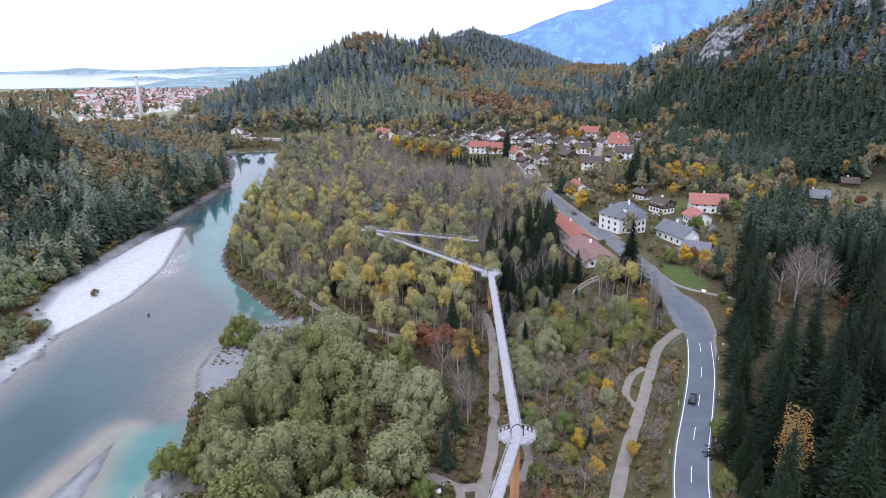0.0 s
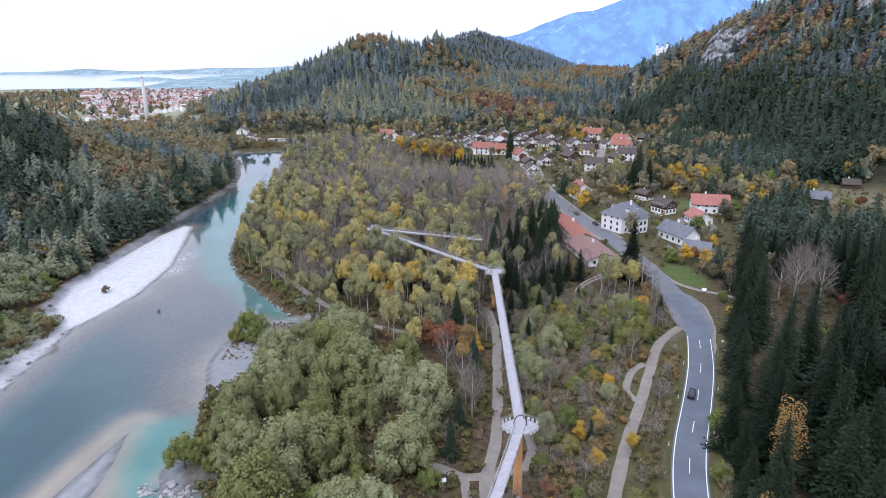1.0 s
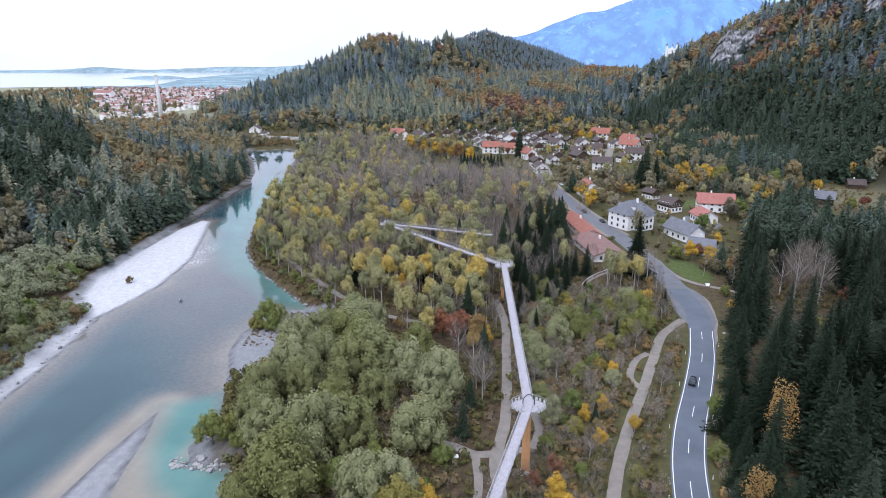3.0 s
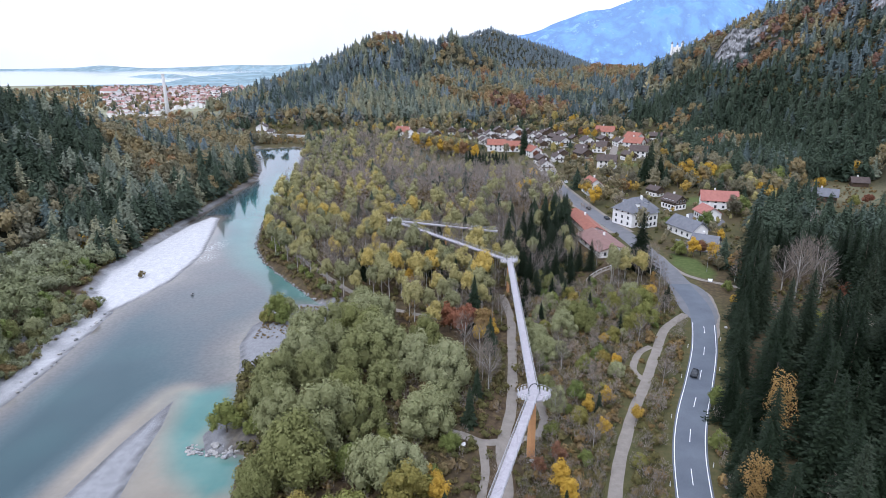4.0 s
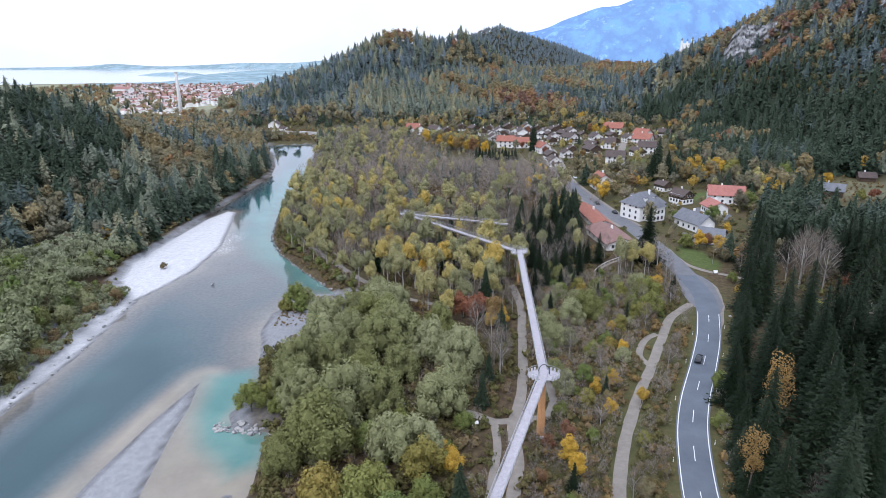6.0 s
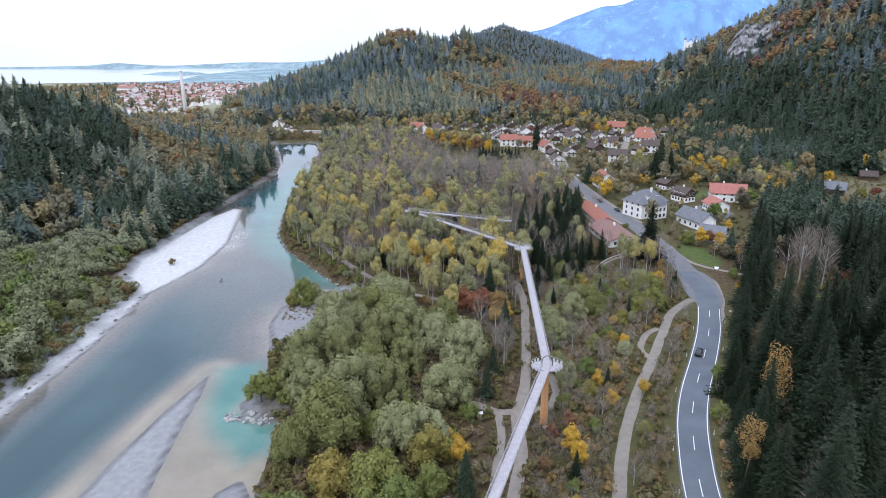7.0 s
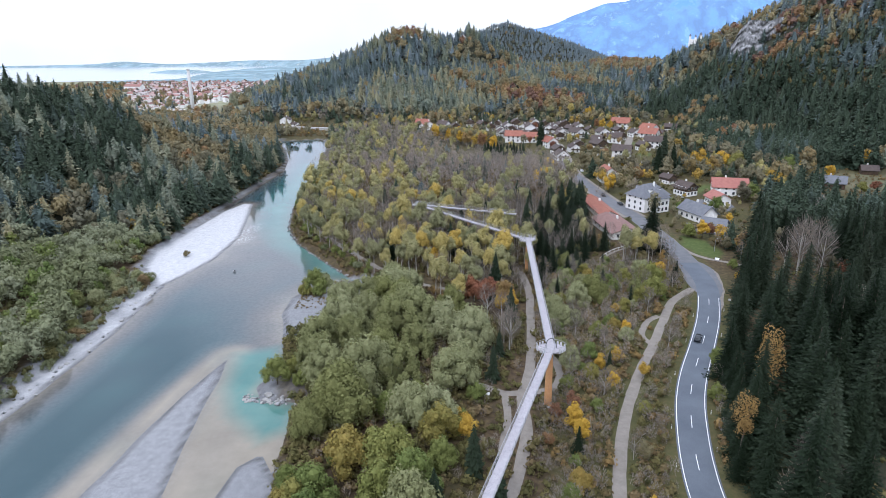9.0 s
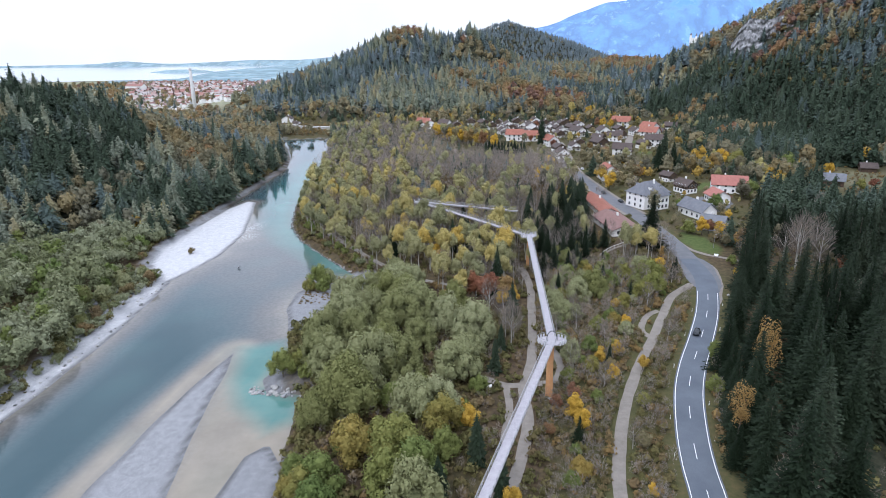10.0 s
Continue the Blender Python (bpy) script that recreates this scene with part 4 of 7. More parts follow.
def grow_woods():
    for kind, sets in WOODS.items():
        V, F, T, N, n0 = [], [], [], [], 0
        for p, z, s, t, q in sets:
            pick = rng.integers(0, 4, len(p)) + 4 * (p[:, 1] > 430)
            spin = rng.uniform(0, 6.283, len(p))
            for k in range(8):
                mv, mf, mn = FAR_MODELS[kind, k]
                sel = pick == k
                n = int(sel.sum())
                if not n:
                    continue
                c, sn = np.cos(spin[sel])[:, None], np.sin(spin[sel])[:, None]
                sc = s[sel][:, None]
                v = np.stack([(mv[:, 0] * c - mv[:, 1] * sn) * sc + p[sel, 0:1], (mv[:, 0] * sn + mv[:, 1] * c) * sc + p[sel, 1:2], mv[:, 2] * sc * q[sel][:, None] + z[sel][:, None] - 0.2], 2)
                V.append(v.reshape(-1, 3))
                N.append(np.stack([mn[:, 0] * c - mn[:, 1] * sn, mn[:, 0] * sn + mn[:, 1] * c, mn[:, 2] + 0 * c], 2).reshape(-1, 3))
                F.append((mf[None] + (np.arange(n) * len(mv))[:, None, None]).reshape(-1, 3) + n0)
                T.append(np.repeat(t[sel], len(mv)))
                n0 += n * len(mv)
        name, words, cat = WORDS[kind]
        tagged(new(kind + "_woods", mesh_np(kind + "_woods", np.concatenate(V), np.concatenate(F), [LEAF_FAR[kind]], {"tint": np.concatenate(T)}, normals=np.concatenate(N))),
               {"spruce": "dense spruce forest on the slopes, dark near, paled with painted haze farther off", "bare": "grey leafless trees of the flood plain", "poplar": "yellow-green slender trees of the flood plain",
                "willow": "silver-green willows along the bank", "alder": "olive-green alders along the bank", "golden": "golden autumn trees", "amber": "tall amber trees", "larch": "pale grey-green larches and firs on the slopes, painted haze in their colour", "russet": "dull red autumn trees", "shrub": "olive undergrowth and low scrub", "autumn": "orange and russet broadleaf trees among the spruces"}[kind], "woods", kind="stuff")


# ---- houses ----
def wall_windows(house, w, l, z_rows, x_marks, y_marks, framed, size=(1.15, 1.45)):
    """Windows with a frame and a pane on all four sides."""
    for z in z_rows:
        for side in (-1, 1):
            spots = [(x, side * l / 2, 0) for x in x_marks] + [(side * w / 2, y, 90) for y in y_marks]
            for x, y, turn in spots:
                m = pose(x, y, z, 0, 0, turn)
                bm = bmesh.new()
                box(bm, -size[0] / 2 - 0.1, size[0] / 2 + 0.1, -0.06, 0.06, -0.1, size[1] + 0.1)
                win = part("window", bm, PLASTER if framed else GLASS, house)
                win.matrix_basis = m
                if not framed:
                    continue
                bm = bmesh.new()
                box(bm, -size[0] / 2, size[0] / 2, -0.09, 0.09, 0, size[1])
                part("pane", bm, GLASS, win)


def gable_house(name, label, w, l, h, rise, wall, roof, group="", timber=False, over=0.8, rows=2, hip=0.0):
    """A house along y with a pitched roof, eaves, a chimney and windows."""
    house = thing(name, label, "house", group=group)
    bm = bmesh.new()
    v = box(bm, -w / 2, w / 2, -l / 2, l / 2, -1.5, h)
    if not hip:
        for s in (-1, 1):
            a = [bm.verts.new(c) for c in ((-w / 2, s * l / 2, h), (w / 2, s * l / 2, h), (0, s * l / 2, h + rise))]
            bm.faces.new(a)
    part("wall", bm, wall, house)
    if timber:
        bm = bmesh.new()
        box(bm, -w / 2 - 0.05, w / 2 + 0.05, -l / 2 - 0.05, l / 2 + 0.05, h * 0.55, h)
        for s in (-1, 1):
            y0, y1 = s * (l / 2 - 0.02), s * (l / 2 + 0.06)
            a = [bm.verts.new((x, y, z)) for y in (y0, y1) for x, z in ((-w / 2, h), (w / 2, h), (0, h + rise - 0.1))]
            bm.faces.new(a[:3]), bm.faces.new(a[3:])
        part("timber_cladding", bm, TIMBER, house, "dark timber upper storey")
    bm = bmesh.new()
    k = over * rise / (w / 2)
    t = 0.25
    ends = [(-1, -l / 2 - over), (1, l / 2 + over)]
    ring = []
    for s, y in ends:
        top = y - s * hip
        ring.append([bm.verts.new((-w / 2 - over, y, h - k)), bm.verts.new((0, top, h + rise + 0.05)), bm.verts.new((w / 2 + over, y, h - k)),
                     bm.verts.new((w / 2 + over, y, h - k - t)), bm.verts.new((0, top, h + rise - t)), bm.verts.new((-w / 2 - over, y, h - k - t))])
    for i in range(6):
        j = (i + 1) % 6
        bm.faces.new((ring[0][i], ring[0][j], ring[1][j], ring[1][i]))
    for r_ in ring:
        bm.faces.new((r_[0], r_[1], r_[4], r_[5]))
        bm.faces.new((r_[1], r_[2], r_[3], r_[4]))
        if hip:
            bm.faces.new((r_[0], r_[2], r_[1]))
    rf = part("roof", bm, roof, house)
    bm = bmesh.new()
    box(bm, -0.45, 0.45, -0.35, 0.35, h + rise * 0.5, h + rise + 0.9, pose(w * 0.12, l * 0.12, 0))
    part("chimney", bm, PLASTER, rf)
    z_rows = [1.0 + 2.8 * i for i in range(rows) if 1.0 + 2.8 * i + 1.3 < h + 0.4]
    wall_windows(house, w, l, z_rows, [w * f for f in ((-0.3, 0, 0.3) if not group else (-0.24, 0.24))], [l * f for f in ((-0.33, -0.11, 0.11, 0.33) if not group else (-0.28, 0, 0.28))], not group)
    return house


def dormers(house, spots, h, rise, w):
    """Small gabled dormers on the slopes of a roof."""
    for side, y, up in spots:
        x = side * w / 2 * (1 - up)
        z = h + rise * up
        bm = bmesh.new()
        box(bm, -0.8, 0.8, -0.8, 0.8, -0.6, 1.1)
        d = part("dormer", bm, PLASTER, house)
        d.matrix_basis = pose(x, y, z)
        bm = bmesh.new()
        a = [bm.verts.new(c) for c in ((-1.1, -1.0, 1.05), (-1.1, 1.0, 1.05), (-1.1, 0, 1.8), (1.1, -1.0, 1.05), (1.1, 1.0, 1.05), (1.1, 0, 1.8))]
        for f in ((0, 2, 1), (3, 4, 5), (0, 3, 5, 2), (1, 2, 5, 4), (0, 1, 4, 3)):
            bm.faces.new([a[i] for i in f])
        part("dormer_roof", bm, ROOF_GREY, d)


def balcony(house, w, l, z):
    """A timber balcony across the gable."""
    bm = bmesh.new()
    box(bm, -w / 2, w / 2, -l / 2 - 1.3, -l / 2 - 0.06, z, z + 0.15)
    bal = part("balcony", bm, TIMBER, house, "dark timber balcony")
    bm = bmesh.new()
    box(bm, -w / 2, w / 2, -l / 2 - 1.32, -l / 2 - 1.24, z + 0.15, z + 1.0)
    part("balustrade", bm, TIMBER, bal)


def set_house(h, x, y, turn, z=None):
    h.matrix_basis = pose(x, y, height(x, y) if z is None else z, 0, 0, turn)
    HOUSE_SPOTS.append((x, y, 9))
    return h



villa = (gable_house("villa", "large white villa with a grey hipped slate roof", 13, 17, 8.2, 5, PLASTER, ROOF_GREY, rows=3, hip=5.5))
dormers(villa, ((-1, -3, 0.35), (-1, 3, 0.35), (1, -3, 0.35), (1, 3, 0.35)), 8.2, 5, 13)
bm = bmesh.new()
box(bm, 6.4, 10.6, -4.4, 4.4, -1.5, 7.6)
wing = part("wing", bm, PLASTER, villa)
bm = bmesh.new()
a = [bm.verts.new(c) for c in ((5.8, -5.2, 7.3), (11.4, -5.2, 7.3), (11.4, 5.2, 7.3), (5.8, 5.2, 7.3), (3.0, 0, 11.4), (8.2, 0, 11.4))]
for f in ((3, 2, 1, 0), (0, 1, 5, 4), (1, 2, 5), (2, 3, 4, 5), (3, 0, 4)):
    bm.faces.new([a[i] for i in f])
part("wing_roof", bm, ROOF_GREY, wing)
for z in (1.0, 4.0):
    for y in (-2.6, 0, 2.6):
        bm = bmesh.new()
        box(bm, 10.55, 10.66, y - 0.6, y + 0.6, z, z + 1.6)
        part("window", bm, GLASS, wing)
    for s in (-1, 1):
        bm = bmesh.new()
        box(bm, 7.9, 9.1, s * 4.43 - 0.06, s * 4.43 + 0.06, z, z + 1.6)
        part("window", bm, GLASS, wing)
set_house(villa, 65.5, 297, -55)
HOUSE_SPOTS.append((65, 297, 13))
set_house(gable_house("red_roof_house", "white house with a faded red tiled roof", 11, 18, 5.5, 4, PLASTER, ROOF_PINK), 117, 333, 80)
set_house(gable_house("gabled_cottage", "white cottage with a low red roof beside the lawn", 9, 11, 4.2, 2.8, PLASTER, ROOF_PINK), 104, 308, 10)
set_house(gable_house("grey_roof_house", "white house with a long grey roof among gardens", 9, 17, 4.5, 3.6, PLASTER, ROOF_GREY), 86, 278, 25)
set_house(gable_house("small_grey_house", "low white outbuilding with a grey roof", 9, 10, 3.6, 2.6, PLASTER, ROOF_GREY), 88, 257, 60)
set_house(gable_house("timber_chalet", "dark timber chalet with a white base", 8, 10, 5, 2.8, PLASTER, ROOF_BROWN, timber=True), 93, 331, 30)
set_house(gable_house("orange_roof_house", "white house with an orange-red roof by the road", 10, 13, 6, 3.6, PLASTER, ROOF_RED), 54, 366, 10)
set_house(gable_house("barn", "dark timber barn with a weathered grey roof on the slope", 9, 13, 4, 3.2, TIMBER, ROOF_GREY, rows=0), 182, 355, 65)
set_house(gable_house("hut", "small dark timber hut on the hillside meadow", 7, 9, 3.4, 2.5, TIMBER, ROOF_BROWN, rows=0), 223, 398, 78)
set_house(gable_house("roadside_hall", "long low hall with a red tiled roof along the road", 8, 36, 3.4, 2.0, PLASTER, ROOF_RED, rows=1), 40.2, 287, 9)
set_house(gable_house("roadside_shed", "wide low shed with a faded brown-red roof beside the road", 13, 27, 3.2, 2.2, PLASTER, ROOF_DULL, rows=1), 43.6, 253, 12)
HOUSE_SPOTS += [(186, 350, 20), (204, 372, 22), (222, 390, 16), (180, 332, 12), (204, 348, 14), (222, 366, 16)]
for y in (238, 249, 260, 271, 282):
    HOUSE_SPOTS.append((46.5 - (y - 236) * 0.21, y, 10))
chalets = [gable_house("chalet", words, w, l, h, rise, PLASTER, roof, "houses of the village", timber) for words, w, l, h, rise, roof, timber in (
    ("white village house with a brown tiled roof", 10, 13, 6, 3.4, ROOF_BROWN, False),
    ("alpine chalet with dark timber gable and white ground floor", 11, 13, 6.5, 3.2, ROOF_BROWN, True),
    ("white village house with a red tiled roof", 10, 14, 6, 3.6, ROOF_RED, False),
    ("tall white guest house with a brown roof", 12, 18, 9, 3.8, ROOF_BROWN, False))]
for c, w, l in ((chalets[0], 10, 13), (chalets[1], 11, 13), (chalets[3], 12, 18)):
    balcony(c, w, l, 3.2)
VILLAGE = [(12, 736, 0, 12, 0.9), (-5, 642, 1, 8, 0.8), (3, 611, 0, -10, 0.75), (9, 592, 3, 5, 0.7), (24, 634, 1, 12, 0.8), (28, 603, 0, -5, 0.75), (35, 592, 1, 15, 0.75), (22, 568, 0, 4, 0.75), (31, 570, 3, 85, 0.65), (40, 627, 1, 20, 0.8),
           (-12, 560, 1, 10, 0.8), (-20, 590, 0, 0, 0.8), (14, 575, 1, -12, 0.75), (14, 650, 0, 15, 0.8), (48, 600, 1, 30, 0.8), (-30, 612, 1, 10, 0.8), (46, 640, 1, 5, 0.8), (-8, 600, 1, -8, 0.75),
           (-6, 532, 2, 84, 0.95), (8, 530, 2, 90, 0.85), (24, 503, 2, 25, 0.85), (51, 561, 0, 35, 0.95), (75, 566, 0, 15, 0.9), (81, 530, 0, 80, 0.85), (63, 492, 1, 28, 1.0), (76, 455, 0, 75, 1.05),
           (100, 625, 2, 75, 1.1), (121, 588, 2, 40, 0.95), (114, 550, 2, 55, 1.0), (109, 505, 0, 70, 1.0), (144, 604, 1, 75, 0.9), (29, 467, 1, 20, 0.9), (30, 442, 0, 12, 0.85), (90, 362, 1, 35, 0.7), (92, 585, 1, 20, 0.8), (66, 525, 1, 60, 0.8),
           (-95, 618, 2, 20, 0.85), (-80, 625, 0, 60, 0.85), (-66, 612, 1, 10, 0.85), (-103, 632, 2, 75, 0.85), (-40, 631, 1, 30, 0.85), (-54, 647, 1, 10, 0.8), (-256, 640, 3, 12, 1.45), (-243, 632, 0, 70, 0.75), (-276, 632, 1, 80, 0.7),
           (-18, 572, 0, 15, 0.75), (-4, 576, 1, -10, 0.72), (3, 556, 0, 80, 0.75), (17, 548, 1, 10, 0.72), (10, 610, 0, 20, 0.72), (20, 596, 1, -8, 0.75), (38, 578, 0, 12, 0.72), (42, 606, 1, -15, 0.75), (32, 616, 0, 25, 0.72), (15, 626, 1, 5, 0.75), (-14, 622, 0, 14, 0.75), (-24, 640, 1, -6, 0.75), (4, 630, 3, 85, 0.62), (34, 552, 1, 20, 0.75), (-30, 588, 1, 12, 0.75), (53, 582, 0, 10, 0.75), (57, 618, 0, 25, 0.75), (66, 590, 1, 15, 0.78), (88, 550, 1, 30, 0.78), (104, 568, 0, 20, 0.75), (125, 566, 1, 60, 0.8), (98, 490, 1, 25, 0.85), (62, 460, 1, 80, 0.75), (42, 480, 0, 15, 0.75), (48, 500, 1, 5, 0.75)]
used, taken = set(), []
for x, y, k, turn, size in VILLAGE:
    if y > 490:
        size *= 1.08 if x > -200 else 0.8
        if any(math.hypot(x - a, y - b) < 10.5 for a, b in taken):
            continue
    taken.append((x, y))
    m = pose(x, y, height(x, y), 0, 0, turn) @ Matrix.Diagonal((size, size, size, 1))
    if k in used:
        copy_thing(chalets[k], m)
    else:
        chalets[k].matrix_basis = m
        used.add(k)
    HOUSE_SPOTS.append((x, y, 8))

# ---- the town far off ----
bm = bmesh.new()
town_house = thing("town_house", "small white house with a red roof in the distant town", "house", group="houses of the distant town")
box(bm, -6, 6, -8, 8, -4, 8.4)
part("wall", bm, PLASTER, town_house)
bm = bmesh.new()
a = [bm.verts.new(c) for c in ((-6.6, -8.6, 7.8), (6.6, -8.6, 7.8), (0, -8.6, 10.8), (-6.6, 8.6, 7.8), (6.6, 8.6, 7.8), (0, 8.6, 10.8))]
for f in ((0, 1, 2), (3, 5, 4), (0, 2, 5, 3), (1, 4, 5, 2), (0, 3, 4, 1)):
    bm.faces.new([a[i] for i in f])
part("roof", bm, ROOF_TOWN, town_house)
town_house.matrix_basis = pose(-640, 1200, height(-640, 1200))
TOWN = scatter(-1600, -420, 920, 2150, 17.5)
slope = TOWN[:, 0] / TOWN[:, 1]
TOWN = TOWN[(slope > -0.66) & (slope < -0.34) & (rng.random(len(TOWN)) < 0.6)]
TOWN = np.column_stack([TOWN, heights(TOWN)])
near_town = TOWN[:, 1] < 1200
for x, y, z in rng.permutation(TOWN[near_town])[:300]:
    s = float(rng.uniform(0.36, 0.7))
    copy_thing(town_house, pose(x, y, z, 0, 0, float(rng.uniform(0, 180))) @ Matrix.Diagonal((s, s, s * 1.5, 1)))
# the far quarters of the town, too small to tell apart
unit_v = np.array([(-6, -8, -4), (6, -8, -4), (6, 8, -4), (-6, 8, -4), (-6, -8, 8.4), (6, -8, 8.4), (6, 8, 8.4), (-6, 8, 8.4), (0, -8, 12.5), (0, 8, 12.5)], float)
unit_f = np.array([(0, 1, 5, 4), (1, 2, 6, 5), (2, 3, 7, 6), (3, 0, 4, 7), (4, 8, 9, 7), (5, 6, 9, 8), (4, 5, 8, 8), (6, 7, 9, 9)])[:6]
rest = rng.permutation(TOWN[~near_town])[:2200]
ang, siz = rng.uniform(0, 3.14, len(rest)), rng.uniform(0.36, 0.8, len(rest))
vx = (unit_v[:, 0] * np.cos(ang)[:, None] - unit_v[:, 1] * np.sin(ang)[:, None]) * siz[:, None] + rest[:, 0:1]
vy = (unit_v[:, 0] * np.sin(ang)[:, None] + unit_v[:, 1] * np.cos(ang)[:, None]) * siz[:, None] + rest[:, 1:2]
vz = unit_v[:, 2] * siz[:, None] * 1.6 + rest[:, 2:3]
ff = (unit_f[None] + (np.arange(len(rest)) * 10)[:, None, None]).reshape(-1, 4)
tagged(new("town_quarter", mesh_np("town_quarter", np.stack([vx, vy, vz], 2).reshape(-1, 3), ff, [PLASTER, ROOF_TOWN], index=np.tile([0, 0, 0, 0, 1, 1], len(rest)))),
       "crowded white houses with red-brown roofs in the distant town", "houses", kind="stuff")
abbey = gable_house("abbey", "large white building with a red roof above the town", 22, 60, 24, 8, PLASTER, ROOF_TOWN, rows=4)
abbey.matrix_basis = pose(-1010, 1560, height(-1010, 1560), 0, 0, 78) @ Matrix.Diagonal((0.8, 0.9, 0.75, 1))
stack = thing("chimney_stack", "tall pale factory chimney above the town", "chimney", pose(-474, 850, -14))
bm = bmesh.new()
tube(bm, [(0, 0, -2), (0, 0, 25), (0, 0, 68)], [3.4, 2.7, 1.9], 14)
part("shaft", bm, CONCRETE, stack, smooth=True)
bm = bmesh.new()
tube(bm, [(0, 0, 67), (0, 0, 69)], [2.2, 2.2], 14)
part("rim", bm, CONCRETE, stack)
factory = gable_house("factory", "long white factory building with a pale roof", 22, 60, 9, 3, PLASTER, CONCRETE, rows=2)
factory.matrix_basis = pose(-500, 860, -14, 0, 0, 75)

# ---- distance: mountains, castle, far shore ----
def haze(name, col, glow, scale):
    """Far country of rock and forest; the haze of miles of air is painted as a glow."""
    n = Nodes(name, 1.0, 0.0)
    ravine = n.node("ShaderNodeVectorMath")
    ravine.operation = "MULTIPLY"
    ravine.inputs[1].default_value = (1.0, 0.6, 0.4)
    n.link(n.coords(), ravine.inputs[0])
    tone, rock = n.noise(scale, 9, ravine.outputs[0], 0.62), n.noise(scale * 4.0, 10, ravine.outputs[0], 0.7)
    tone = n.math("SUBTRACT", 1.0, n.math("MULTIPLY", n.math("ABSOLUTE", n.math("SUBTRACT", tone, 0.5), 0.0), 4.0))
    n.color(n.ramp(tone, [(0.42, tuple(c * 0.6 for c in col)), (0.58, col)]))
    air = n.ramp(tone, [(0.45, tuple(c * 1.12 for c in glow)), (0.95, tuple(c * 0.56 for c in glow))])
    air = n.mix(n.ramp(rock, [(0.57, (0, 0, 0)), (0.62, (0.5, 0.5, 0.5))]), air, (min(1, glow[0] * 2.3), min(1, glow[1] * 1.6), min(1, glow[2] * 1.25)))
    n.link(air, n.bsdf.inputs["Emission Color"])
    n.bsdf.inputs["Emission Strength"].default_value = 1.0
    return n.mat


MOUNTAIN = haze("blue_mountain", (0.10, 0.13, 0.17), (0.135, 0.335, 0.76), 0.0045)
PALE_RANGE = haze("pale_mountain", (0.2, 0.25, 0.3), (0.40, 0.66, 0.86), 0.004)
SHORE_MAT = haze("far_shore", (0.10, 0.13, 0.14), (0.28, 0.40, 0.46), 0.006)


def range_mesh(name, line, base, depth_m, mat, rough, label):
    """A mountain range: a crest line with a folded face towards the valley."""
    pts = smooth_line(line, 25.0)
    rows = 16
    V = []
    for j in range(rows + 1):
        s = j / rows
        x, y, z = pts.T
        q = np.stack([x, y + 600 * s], 1)
        fold = wobble(q, 160, 2) * 0.6 + wobble(q, 60, 5) * 0.3 + wobble(q, 25, 8) * 0.15
        zz = base + (z - base) * (s ** 0.8) + rough * fold * (0.25 + (1 - s) * s * 3)
        V.append(np.stack([x, y - depth_m * (1 - s), zz], 1))
    V = np.array(V).reshape(-1, 3)
    n = len(pts)
    I = np.arange(n * (rows + 1)).reshape(rows + 1, n)
    f = np.stack([I[:-1, :-1], I[:-1, 1:], I[1:, 1:], I[1:, :-1]], -1).reshape(-1, 4)
    tagged(new(name, mesh_np(name, V, f, [mat], smooth=True)), label, "mountain", kind="structure")


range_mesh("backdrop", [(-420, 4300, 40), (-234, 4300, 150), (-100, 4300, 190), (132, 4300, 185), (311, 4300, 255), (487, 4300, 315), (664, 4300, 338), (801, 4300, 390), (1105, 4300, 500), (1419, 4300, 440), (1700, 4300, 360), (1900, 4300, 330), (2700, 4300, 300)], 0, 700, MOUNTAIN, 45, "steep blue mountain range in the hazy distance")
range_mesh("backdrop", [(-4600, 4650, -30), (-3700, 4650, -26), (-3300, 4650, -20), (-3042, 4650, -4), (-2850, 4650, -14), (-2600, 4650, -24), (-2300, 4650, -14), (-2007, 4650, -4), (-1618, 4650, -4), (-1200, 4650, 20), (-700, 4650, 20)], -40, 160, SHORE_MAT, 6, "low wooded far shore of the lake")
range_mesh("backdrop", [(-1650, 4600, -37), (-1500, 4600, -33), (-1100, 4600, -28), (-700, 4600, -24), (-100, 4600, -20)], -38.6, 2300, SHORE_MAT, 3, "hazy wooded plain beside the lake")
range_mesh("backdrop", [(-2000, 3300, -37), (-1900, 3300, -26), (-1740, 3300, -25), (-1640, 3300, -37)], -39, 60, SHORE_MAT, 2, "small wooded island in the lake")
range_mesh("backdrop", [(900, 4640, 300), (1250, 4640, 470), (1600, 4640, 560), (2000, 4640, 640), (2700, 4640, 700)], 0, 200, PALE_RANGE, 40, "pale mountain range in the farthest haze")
castle = thing("castle", "tiny white castle with towers on a wooded spur", "castle", pose(905, 3590, 72) @ Matrix.Scale(1.0, 4))
bm = bmesh.new()
box(bm, -14, 30, -10, 10, -20, 30)
part("palace", bm, PLASTER, castle)
for x, r0, h in ((-20, 6, 44), (34, 7, 50), (8, 5, 40)):
    bm = bmesh.new()
    tube(bm, [(x, 0, -20), (x, 0, h)], [r0, r0], 10)
    tw = part("tower", bm, PLASTER, castle)
    bm = bmesh.new()
    tube(bm, [(x, 0, h), (x, 0, h + 14)], [r0 * 1.2, 0.2], 10)
    part("spire", bm, ROOF_GREY, tw)


# ---- treetop walkway ----
def along(a, b):
    a, b = Vector(a), Vector(b)
    d = b - a
    return Matrix.Translation(a) @ d.to_track_quat("Y", "Z").to_matrix().to_4x4(), d.length


